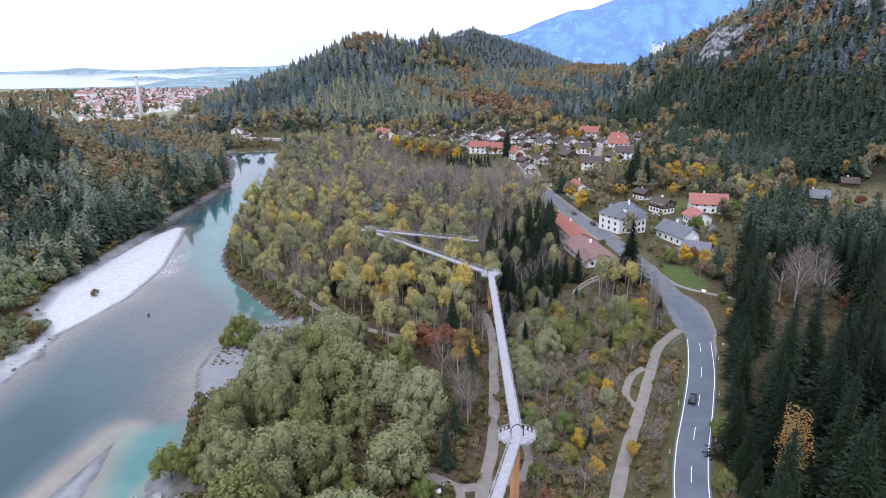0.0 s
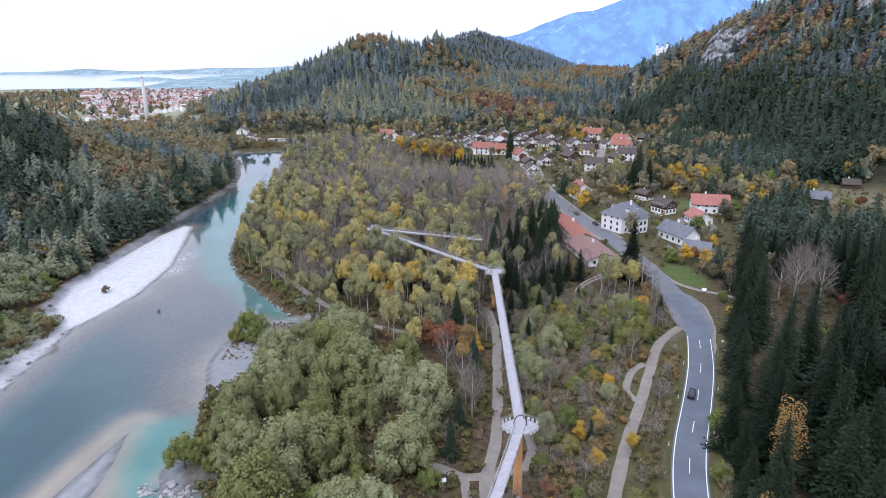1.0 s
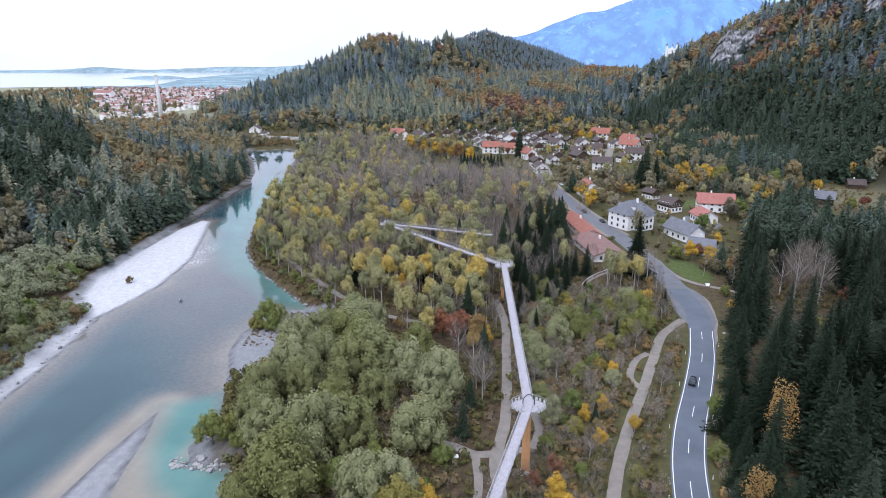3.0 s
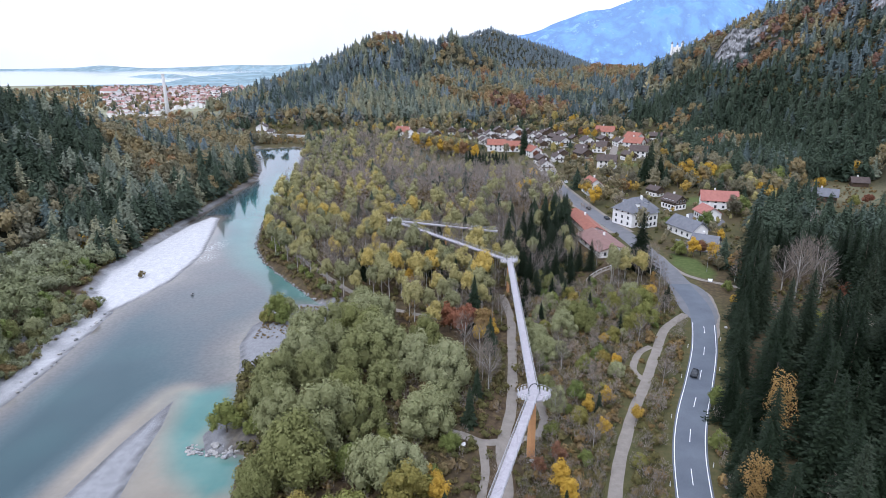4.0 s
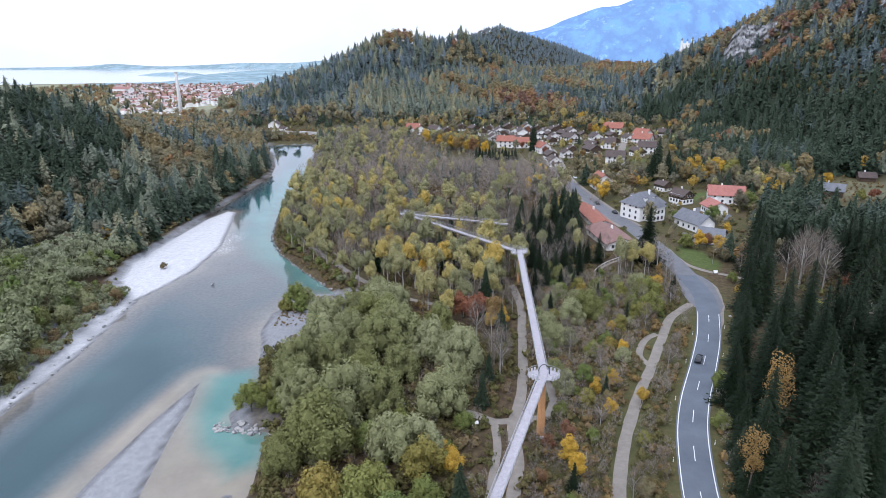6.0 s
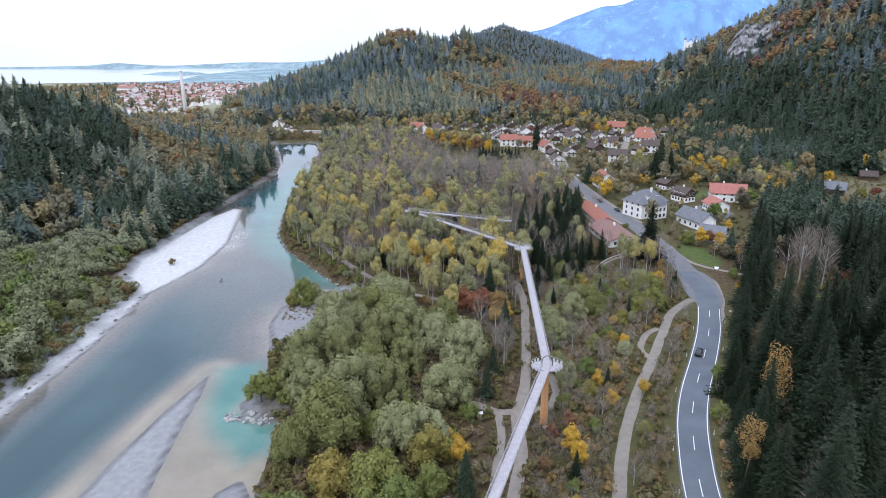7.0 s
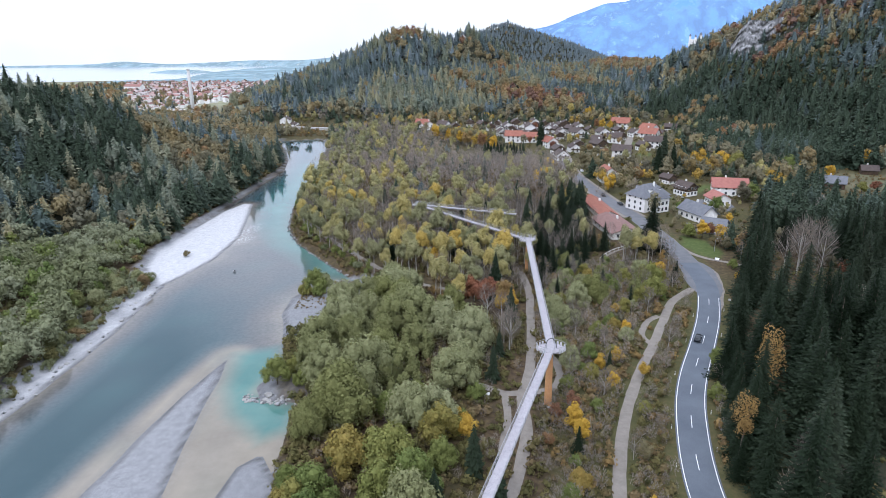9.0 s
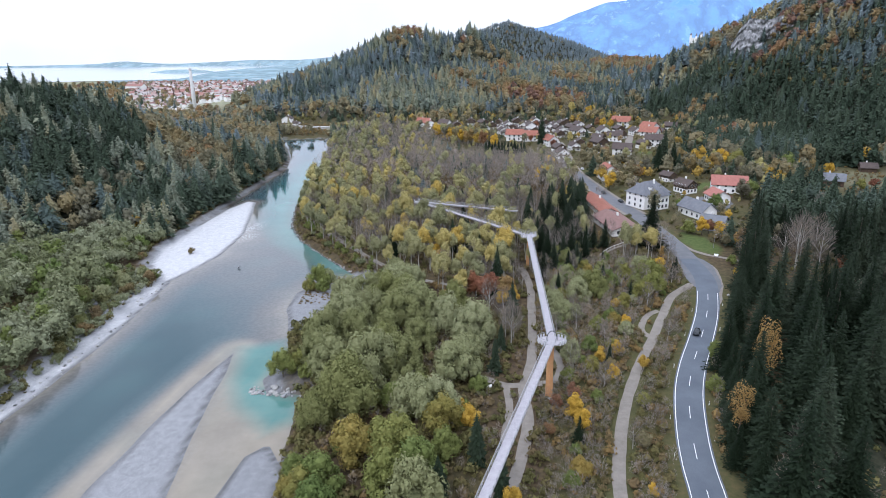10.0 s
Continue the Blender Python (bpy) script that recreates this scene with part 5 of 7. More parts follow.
walkway = thing("treetop_walkway", "long raised timber walkway with steel railings through the treetops", "walkway", kind="structure")
bm = bmesh.new()
box(bm, -0.03, 0.03, -0.03, 0.03, -0.3, 1.06)
POST_MESH = mesh_bm("post", bm, STEEL)
for a, b in zip(DECK_LINE[:-1], DECK_LINE[1:]):
    m, n = along(a, b)
    bm = bmesh.new()
    for x in (-0.75, 0.75):
        box(bm, x - 0.08, x + 0.08, 0, n, -0.45, -0.1, m)
    part("girder", bm, STEEL, walkway)
    bm = bmesh.new()
    y = 0.0
    while y < n - 0.05:
        box(bm, -0.9, 0.9, y, min(y + 0.285, n), -0.08, 0.0, m)
        y += 0.3
    part("decking", bm, DECK, walkway)
    for s in (-1, 1):
        bm = bmesh.new()
        box(bm, s * 0.95 - 0.04, s * 0.95 + 0.04, 0, n, 1.06, 1.13, m)
        for z in (0.2, 0.48, 0.76):
            box(bm, s * 0.95 - 0.012, s * 0.95 + 0.012, 0, n, z, z + 0.03, m)
        rail = part("railing", bm, STEEL, walkway)
        if a in DECK_LINE[:3]:
            for y in np.arange(0.0, n, 2.0):
                ob = new("post", POST_MESH)
                ob.parent = rail
                ob.matrix_basis = m @ Matrix.Translation((s * 0.95, y, 0))
        else:
            bm = bmesh.new()
            for y in np.arange(0.0, n, 2.0):
                box(bm, s * 0.95 - 0.03, s * 0.95 + 0.03, y - 0.03, y + 0.03, -0.3, 1.06, m)
            tagged(part("far_posts", bm, STEEL, rail), kind="stuff")


def platform(x, y, z, turn, half=3.5, deep=2.4):
    """A lens-shaped platform: two shallow arcs that meet in a point on either side."""
    p = thing("viewing_platform", "lens-shaped timber viewing platform with a panelled steel balustrade", "platform", pose(x, y, z, 0, 0, turn), "platforms of the walkway")
    bend = (half * half + deep * deep) / (2 * deep)

    def rim(px, side):
        return side * (math.sqrt(bend * bend - px * px) - (bend - deep))

    marks = [half * math.sin(a) for a in np.linspace(-math.pi / 2, math.pi / 2, 22)]
    outline = [(px, rim(px, 1)) for px in marks] + [(px, rim(px, -1)) for px in marks[-2:0:-1]]
    bm = bmesh.new()
    ring0 = [bm.verts.new((px, py, -0.25)) for px, py in outline]
    ring1 = [bm.verts.new((px, py, 0.02)) for px, py in outline]
    bm.faces.new(ring0[::-1]), bm.faces.new(ring1)
    for k in range(len(ring0)):
        j = (k + 1) % len(ring0)
        bm.faces.new((ring0[k], ring0[j], ring1[j], ring1[k]))
    part("deck_plate", bm, DECK, p)
    for name, z1, rr in (("top_rail", 1.12, 0.06), ("toe_rail", 0.08, 0.04)):
        for s in (-1, 1):
            bm = bmesh.new()
            front = [(s * px, rim(px, -1), z1) for px in np.linspace(0.95, half, 9)]
            back = [(s * px, rim(px, 1), z1) for px in np.linspace(half, 0.95, 9)]
            tube(bm, front + back[1:], [rr] * 17, 6)
            part(name, bm, STEEL, p)
    for s in (-1, 1):
        for px in np.linspace(-half + 0.35, half - 0.35, 10):
            if abs(px) < 1.1:
                continue
            py = rim(px, s)
            lean = math.degrees(math.atan2(-px * s, abs(py) + bend - deep))
            bm = bmesh.new()
            box(bm, -0.24, 0.24, -0.025, 0.025, -0.4, 0.78, pose(px, py, 0, 0, 0, lean))
            part("baluster_panel", bm, BALUSTER, p)
    bm = bmesh.new()
    pts = [(1.2 * math.sin(a), 0, 2.45 * math.cos(a) ** 0.8) for a in np.linspace(-math.pi / 2 + 0.03, math.pi / 2 - 0.03, 21)]
    tube(bm, pts, [0.09] * 21, 8)
    part("hoop", bm, DARK_STEEL, p, "dark steel hoop over the way")
    return p


platform(6.8, 100.8, 15.5, 3)
platform(2.5, 194, 13.0, 25, 3.3, 2.3)
platform(-47.4, 245, 13.0, 60, 2.6, 1.9)


def pillar(x, y, top, wide=0.85, name="walkway_pillar"):
    p = thing(name, "orange-brown laminated timber pillar on a concrete foot", "pillar", pose(x, y, height(x, y)), "pillars of the walkway")
    bm = bmesh.new()
    for x0, x1 in ((-wide, -0.02), (0.02, wide)):
        v = box(bm, x0, x1, -0.7 * wide, 0.7 * wide, 1.0, top - 0.3 - height(x, y))
        for q in v[4:]:
            q.co.x *= 0.8
            q.co.y *= 0.8
    part("timber", bm, GLULAM, p)
    bm = bmesh.new()
    box(bm, -wide - 0.1, wide + 0.1, -0.8 * wide - 0.1, 0.8 * wide + 0.1, -0.5, 1.0)
    part("foot", bm, CONCRETE, p)


pillar(6.6, 100.4, 15.3)
pillar(2.3, 193.6, 12.8, 0.5)
pillar(-22, 219.5, 12.8, 0.4)
pillar(-46.8, 244.5, 12.8, 0.4)
pillar(-9.5, 30, 15.3)



# ---- planting ----
def tint_of(p, lo=0.0, hi=1.0, scale=40, seed=3):
    return lo + (hi - lo) * np.clip(0.5 + 0.32 * wobble(p, scale, seed) + rng.normal(0, 0.2, len(p)), 0, 1)


GROVE = [(-67, 137), (-58, 160), (-44, 176), (-26, 166), (-12, 150), (-6, 128), (-8, 108), (-10, 90), (-13, 50), (-46, 50), (-50, 80), (-51, 95), (-60, 112)]
HOUSE_SPOTS += [(-9, 158, 8), (-5, 152, 4)]
p = scatter(-70, 0, 48, 180, 10.6)
p = p[(signed(p, GROVE) > 3.5) & clear(p, 2.5)]
for (x, y), room in zip(p, signed(p, GROVE)):
    silver = (y > 96 + 8 * math.sin(x * 0.2)) or rng.random() < 0.25
    plant("willow" if silver else "alder", x, y, min(float(rng.uniform(0.75, 1.35)), 0.1 * room + 0.4), squash=float(rng.uniform(0.9, 1.15)))
p = scatter(-70, 0, 48, 180, 7.0)
p = p[(signed(p, GROVE) > 1.5) & clear(p, 2.5) & (rng.random(len(p)) < 0.3)]
for x, y in p:
    plant("alder" if rng.random() < 0.7 else "willow", x, y, float(rng.uniform(0.4, 0.65)))
for kind, x, y, s in (("golden", -11.2, 85, 0.75), ("golden", -13, 90, 0.6), ("golden", 26, 123.5, 0.6), ("golden", 21, 119.5, 0.55), ("golden", 12, 90, 0.85), ("golden", 13.2, 86.5, 0.75), ("golden", 31.5, 117, 0.5), ("golden", 30.8, 141, 0.6),
                      ("golden", -1.5, 61.5, 0.6), ("golden", -49, 284, 1.15), ("golden", -47, 287, 1.0), ("golden", -72, 333, 1.1), ("golden", -42, 216, 0.9), ("golden", -33.5, 198, 0.9), ("golden", -28, 310, 0.8),
                      ("golden", -4.5, 161, 0.85), ("golden", -2.5, 158, 0.7), ("golden", 49, 233, 0.6),
                      ("russet", -11.5, 158, 1.25), ("russet", -15.5, 162, 1.1), ("russet", -9, 163, 1.0), ("autumn", -5.5, 159, 1.1), ("golden", -6.5, 155, 0.7),
                      ("spruce", -6.8, 112, 0.42), ("spruce", -5.6, 123, 0.38), ("spruce", -9, 74, 0.5), ("spruce", -4, 66, 0.45), ("spruce", -15, 60, 0.5), ("spruce", 23, 118, 0.28), ("spruce", 17, 508, 1.0),
                      ("willow", 18.5, 160, 0.85), ("willow", 23.5, 166, 0.9), ("willow", 20.5, 171, 0.7), ("willow", 10, 151, 0.75), ("willow", 12.5, 145, 0.7), ("willow", 26, 168, 0.6), ("willow", 8.5, 160, 0.55),
                      ("alder", 45, 184, 0.95), ("alder", 44.5, 172, 0.9), ("alder", 39, 165, 0.7), ("alder", 33, 158, 0.6), ("golden", 50, 191, 0.8), ("amber", 53, 200, 0.4), ("alder", 36.5, 184, 0.7), ("alder", 50, 186, 0.6), ("alder", 52, 126, 0.55),
                      ("alder", -72.5, 170.5, 0.95), ("willow", -70, 172.5, 0.6), ("alder", -75.5, 168, 0.55), ("alder", -70, 167, 0.55), ("alder", -62.5, 107, 0.85), ("alder", -58.5, 109, 0.6), ("alder", -55.5, 105, 0.45),
                      ("alder", 47, 108, 0.5), ("bare", 101, 199, 1.6), ("bare", 104, 205, 1.7), ("bare", 98, 203, 1.4), ("bare", 107, 210, 1.5), ("bare", 55, 79, 0.9), ("bare", 59, 84, 1.0), ("bare", 57, 73, 0.8)):
    plant(kind, x, y, s)
plant("spruce", 53.2, 222.5, 1.2, squash=0.8, label="broad dark green spruce standing alone beside the road")
q = scatter(7, 50, 58, 205, 7.0)
q = q[clear(q, 2.0) & (q[:, 0] < np.interp(q[:, 1], [58, 120, 200], [24, 33, 52])) & (rng.random(len(q)) < 0.72)]
for x, y in q:
    u = rng.random()
    plant("alder" if u < 0.5 else "willow" if u < 0.68 else "autumn" if u < 0.9 else "golden", x, y, float(rng.uniform(0.28, 0.66)))
for x, y, s in ((2.5, 238, 0.75), (9, 232, 0.72), (18.6, 255, 0.85), (25.8, 273, 0.8), (29, 283, 0.75), (6.3, 219, 0.62), (14.7, 226, 0.66), (12, 245, 0.8), (22, 247, 0.7), (20, 236, 0.7), (5, 228, 0.6), (8, 186, 0.42), (12, 193, 0.5), (17, 188, 0.4), (10, 203, 0.55), (16, 202, 0.5), (21, 197, 0.45), (8, 212, 0.55), (14, 214, 0.6), (20, 210, 0.55), (25, 204, 0.45), (19, 221, 0.6), (26, 216, 0.5), (24, 228, 0.6), (7, 176, 0.3), (30, 222, 0.45), (15, 262, 0.75), (26, 262, 0.75), (9, 252, 0.7), (21, 291, 0.66), (26, 297, 0.7), (23, 255, 0.75), (28, 268, 0.75), (29, 240, 0.6), (13, 235, 0.65), (24, 282, 0.75), (31, 290, 0.7), (15, 281, 0.66), (20, 274, 0.7)):
    plant("spruce", x, y, 1.14 * s, squash=0.84)
for k in range(13):
    plant("spruce", -28 + k * 2.5, 462 + 3 * math.sin(k * 1.7), 0.42 + 0.05 * math.sin(k * 2.3))
for k in range(44):
    f = (k // 2) / 21
    plant(("golden", "poplar", "golden", "autumn", "poplar")[k % 5], -76 + 52 * f + 3 * math.sin(k * 5.1), 541 - 57 * f + (7 if k % 2 else 0) + 3 * math.sin(k * 1.3), (1.5, 1.05, 1.4, 1.6, 1.1)[k % 5])
# single trees among the houses
for kind, x, y, sc in (("golden", 50.7, 331, 1.25), ("autumn", 78, 373, 1.35), ("golden", 76, 369, 0.8), ("autumn", 107, 402, 1.6), ("golden", 110, 405, 1.3), ("golden", 119.4, 386, 1.35), ("autumn", 124, 389, 1.4), ("poplar", 84.5, 419, 1.1), ("poplar", 72, 409, 1.0), ("golden", 69, 405, 1.0),
                       ("golden", 81, 620, 1.2), ("autumn", 76, 622, 1.2), ("golden", 88, 614, 1.1), ("autumn", 92, 618, 1.1), ("golden", 74, 690, 1.8), ("poplar", 56, 700, 1.5), ("spruce", 94.6, 400, 1.12), ("spruce", 90, 393, 0.85), ("spruce", 100, 396, 0.8), ("golden", 79.5, 244, 0.95), ("golden", 86, 241, 0.85), ("autumn", 83, 246, 0.8), ("alder", 74, 246, 0.7),
                       ("poplar", 38.8, 488, 1.0), ("autumn", 54, 471, 0.9), ("autumn", 48, 464, 0.9), ("golden", 19.4, 398, 1.1), ("golden", 11.7, 341, 1.4), ("golden", 17, 336, 1.5), ("autumn", 21, 332, 1.5), ("autumn", 13, 332, 1.4), ("autumn", 109, 385, 1.3), ("golden", 133, 403, 1.5), ("autumn", 136, 379, 1.5), ("autumn", 72.7, 392, 1.3), ("autumn", 55, 448, 1.0), ("autumn", 62, 440, 1.0), ("autumn", 43.7, 408, 1.3), ("autumn", 52, 402, 1.2), ("alder", 73, 306, 0.8), ("autumn", 71, 360, 1.2), ("alder", 98, 290, 0.9), ("alder", 80, 290, 0.6), ("golden", 96, 262, 0.8), ("autumn", 118, 312, 1.3), ("alder", 124, 318, 1.1), ("russet", 14, 600, 1.1), ("russet", 8, 520, 0.8), ("russet", 26, 492, 0.8), ("golden", 224, 418, 1.7), ("golden", 190, 377, 1.1), ("golden", 232, 422, 1.3), ("autumn", 238, 412, 1.4), ("russet", 200, 346, 0.7), ("russet", 205, 350, 0.6), ("autumn", 214, 352, 0.8), ("alder", 192, 342, 0.7), ("autumn", 176, 372, 1.4), ("alder", 168, 386, 1.5), ("autumn", 160, 398, 1.5), ("golden", 147, 352, 1.2), ("alder", 142, 400, 1.5), ("golden", 118, 402, 1.7), ("golden", 86, 233, 0.9), ("golden", 90, 228, 0.7), ("autumn", 84, 226, 0.7), ("bare", 89, 218, 0.9), ("bare", 93, 213, 0.9), ("bare", 86, 214, 0.7), ("alder", 80, 204, 0.45), ("alder", 83, 197, 0.5), ("bare", 82, 190, 0.7), ("golden", 78, 191, 0.45)):
    plant(kind, x, y, sc)
PLAIN = [(-175, 545), (-160, 490), (-139, 398), (-127, 333), (-117, 285), (-107, 252), (-95, 231), (-78, 208), (-60, 190), (-40, 176), (-12, 152), (-4, 128), (8, 122), (14, 60), (28, 60), (45, 145), (58, 190), (58, 235), (35, 262), (32, 300), (28, 420), (24, 462), (-60, 512), (-110, 570), (-150, 592)]
p = scatter(-180, 65, 60, 600, 5.8)
p = p[(signed(p, PLAIN) > 0) & clear(p, 2.0)]
deck_d = dist_line(p, DECK_LINE)[0]
leafy_zone = np.clip(0.5 + 0.5 * wobble(p, 34, 9), 0, 1)
bank = np.clip(1 - dist_line(p, RIGHT_BANK[2:11])[0] / 75, 0, 1)
u = rng.random(len(p))
yellow = u < 0.08 + np.where(p[:, 1] > 330, 0.32, 0.5) * bank + 0.38 * leafy_zone * (p[:, 1] < 340)
spruce = ~yellow & (rng.random(len(p)) < 0.14)
low_zone = (p[:, 0] > 6) & (p[:, 1] < 165)
scale = rng.uniform(0.75, 1.15, len(p))
scale *= 1 - 0.5 * np.clip((p[:, 1] - 380) / 60, 0, 1) * np.clip((p[:, 0] + 90) / 40, 0, 1)
scale[deck_d < 4.5] *= np.where(p[deck_d < 4.5, 1] > 196, 0.92, 0.72)
south = (deck_d > 4.5) & (deck_d < 13) & (p[:, 0] < -6) & (p[:, 1] < 245)
scale[south] *= 1.25
near = p[:, 1] < 290
low = low_zone & (rng.random(len(p)) < 0.62)
open_zone = (p[:, 0] > 4) & (p[:, 1] < 205)
yellow &= ~open_zone
scale[open_zone] *= 0.6
kinds = np.where(low, "shrub", np.where(spruce, "spruce", np.where(yellow, "poplar", np.where(open_zone & (rng.random(len(p)) < 0.35), "alder", "bare"))))
keep = ~(open_zone & (kinds == "bare") & (rng.random(len(p)) < 0.25))
far_off = p[:, 1] > 300
keep &= ~far_off | (rng.random(len(p)) < 0.74)
spruce_stand = (p[:, 0] > 5) & (p[:, 0] < 36) & (p[:, 1] > 196) & (p[:, 1] < 305)
keep &= ~spruce_stand | (kinds == "spruce") | (rng.random(len(p)) < 0.4)
scale = scale * np.where(far_off, 1.2, 1.0)
p, kinds, scale, near = p[keep], kinds[keep], scale[keep], near[keep]
for kind in ("shrub", "spruce", "poplar", "alder", "bare"):
    idx = np.nonzero(kinds == kind)[0]
    close = idx[near[idx]]
    close = close[np.argsort(p[close, 1])][:230]
    for i in close:
        plant(kind, p[i, 0], p[i, 1], float(scale[i] * {"spruce": 0.55, "alder": 0.55}.get(kind, 1.0)))
    rest = np.setdiff1d(idx, close)
    wood(kind, p[rest], scale[rest] * (0.55 if kind == "spruce" else 1.0), tint_of(p[rest], 0.0, 0.9))
# undergrowth of the flood plain
q = scatter(-180, 65, 50, 420, 3.3)
q = q[((signed(q, PLAIN) > 0) | (signed(q, GROVE) > 0)) & clear(q, 1.2) & (rng.random(len(q)) < 0.8)]
wood("shrub", q, rng.uniform(0.35, 0.95, len(q)), np.where(q[:, 1] > 280, tint_of(q, 0.5, 1, 15), tint_of(q, 0.1, 1, 15)))
q = scatter(5, 62, 48, 205, 1.75)
q = q[clear(q, 0.5) & (dist_line(q, ROAD)[0] > 5.4) & (q[:, 0] < np.interp(q[:, 1], [40, 190], [33, 66])) & (dist_line(q, FOOTPATH)[0] > 2.6)]
u, lush = rng.random(len(q)), 0.5 + 0.5 * wobble(q, 8, 5)
a, b = u < 0.38, (u > 0.40) & (u < 0.66 + 0.3 * lush)
wood("bare", q[a], rng.uniform(0.2, 0.5, a.sum()), tint_of(q[a], 0, 0.8))
wood("shrub", q[b], rng.uniform(0.3, 0.8, b.sum()) * (0.7 + 0.7 * lush[b]), tint_of(q[b], 0.1, 1.3, 9))
q = scatter(14, 62, 50, 190, 2.6)
road_q = dist_line(q, ROAD)[0]
q = q[(road_q > 5.6) & (road_q < 24) & clear(q, 0.6) & (q[:, 0] < np.interp(q[:, 1], [40, 190], [33, 66])) & (wobble(q, 9, 3) > -0.25)]
wood("shrub", q, rng.uniform(0.2, 0.62, len(q)), tint_of(q, 0, 1, 10))
WATER_EDGE = [(-118, 20), (-122, 80), (-123, 103), (-124.5, 127), (-127, 146), (-131, 172)]
q = scatter(-154, -118, 15, 180, 2.3)
edge_d = dist_line(q, WATER_EDGE)[0]
q = q[((signed(q, SHORE) > 0) | (signed(q, RIVER) < 0.5)) & (signed(q, RIVER) > -3) & (edge_d > 5.2 + 1.5 * wobble(q, 9, 5)) & (rng.random(len(q)) < 0.9)]
wood("willow", q[::2], rng.uniform(0.2, 0.5, len(q[::2])), tint_of(q[::2], 0.0, 0.9, 12))
wood("shrub", q[1::2], rng.uniform(0.35, 0.95, len(q[1::2])), tint_of(q[1::2], 0.0, 0.7, 12))
q = scatter(-46, 5, 44, 150, 2.2)
q = q[clear(q, 0.8) & (rng.random(len(q)) < 0.85)]
twiggy = rng.random(len(q)) < 0.25
wood("shrub", q[~twiggy], rng.uniform(0.35, 1.0, (~twiggy).sum()), tint_of(q[~twiggy], 0, 0.8, 8))
wood("bare", q[twiggy], rng.uniform(0.2, 0.42, twiggy.sum()), tint_of(q[twiggy], 0, 0.8))
q = scatter(-150, -50, 172, 420, 2.5)
q = q[(signed(q, RIVER) < -0.2) & (signed(q, RIVER) > -6) & (rng.random(len(q)) < 0.85) & clear(q, 0.3)]
wood("shrub", q, rng.uniform(0.35, 0.85, len(q)), tint_of(q, 0, 0.9, 12))
q = scatter(-150, -50, 178, 420, 4.2)
rq = signed(q, RIVER)
q = q[(rq < -2.2) & (rq > -15) & clear(q, 0.8) & (rng.random(len(q)) < 0.8)]
u = rng.random(len(q))
for kind, lo, hi, s0, s1 in (("alder", 0.0, 0.55, 0.22, 0.42), ("poplar", 0.55, 0.7, 0.4, 0.6), ("willow", 0.7, 0.85, 0.3, 0.55), ("bare", 0.85, 1.0, 0.4, 0.6)):
    pick = (u >= lo) & (u < hi)
    wood(kind, q[pick], rng.uniform(s0, s1, pick.sum()), tint_of(q[pick], 0.0, 0.7))
q = scatter(-180, -145, 190, 420, 3.0)
q = q[(signed(q, RIVER) < -2.6) & (signed(q, RIVER) > -8)]
wood("shrub", q, rng.uniform(0.4, 1.1, len(q)), tint_of(q, 0.1, 1, 12))
q = scatter(-80, -38, 44, 172, 1.7)
q = q[(signed(q, RIVER) < 0.6) & (signed(q, RIVER) > -5) & (signed(q, SPIT) < 1) & (signed(q, ROCKS) < 0.5) & (rng.random(len(q)) < 0.85)]
wood("shrub", q, rng.uniform(0.35, 0.95, len(q)), tint_of(q, 0, 0.8, 10))
q = scatter(-76, -54, 156, 182, 0.8)
q = q[(signed(q, SPIT) > 2.2) & (rng.random(len(q)) < 0.55 + 0.6 * wobble(q, 5, 3))]
wood("shrub", q, rng.uniform(0.1, 0.28, len(q)), rng.uniform(0.55, 1.0, len(q)))
q = scatter(-290, -170, 556, 640, 3.4)
q = q[(signed(q, RIVER) < -2) & (heights(q) < 5) & (rng.random(len(q)) < 0.6)]
wood("shrub", q, rng.uniform(0.4, 1.2, len(q)), rng.uniform(0.5, 1.0, len(q)))

# the near slope of tall spruces past the road
def wooded_foot(p):
    return p[:, 0] > np.interp(p[:, 1], [40, 100, 140, 180, 215, 250, 300, 330, 400], [42, 49.5, 60, 75, 90, 102, 125, 150, 240])


p = scatter(42, 330, 40, 420, 7.8)
CLEARING = [(80, 156), (93, 152), (106, 172), (122, 205), (120, 226), (102, 224), (86, 192)]
p = p[wooded_foot(p) & (signed(p, CLEARING) < 0) & clear(p, 2.5) & (p[:, 0] < 0.86 * p[:, 1] + 45)]
hz = heights(p)
p = p[(hz < 8) | (p[:, 1] < 200)]
for cx, cy, cr in ((55, 101.5, 4), (42.5, 81.5, 4), (101, 200, 9), (96, 190, 7), (92, 180, 5)):
    p = p[np.hypot(p[:, 0] - cx, p[:, 1] - cy) > cr]
hollow = (p[:, 1] < 82) & (p[:, 0] > 31 + 0.44 * p[:, 1])
q = scatter(50, 110, 40, 118, 3.2)
q = q[(q[:, 0] > 22 + 0.44 * q[:, 1]) & (rng.random(len(q)) < 0.85)]
wood("bare", q[::4], rng.uniform(0.25, 0.5, len(q[::4])), tint_of(q[::4], 0, 0.3))
wood("shrub", q[1::2], rng.uniform(0.4, 1.2, len(q[1::2])), tint_of(q[1::2], 0.0, 0.8))
p = p[~hollow]
u, gap = rng.random(len(p)), 0.5 + 0.5 * wobble(p, 23, 4)
order = np.argsort(np.hypot(p[:, 0], p[:, 1]))
near_spruce = 0
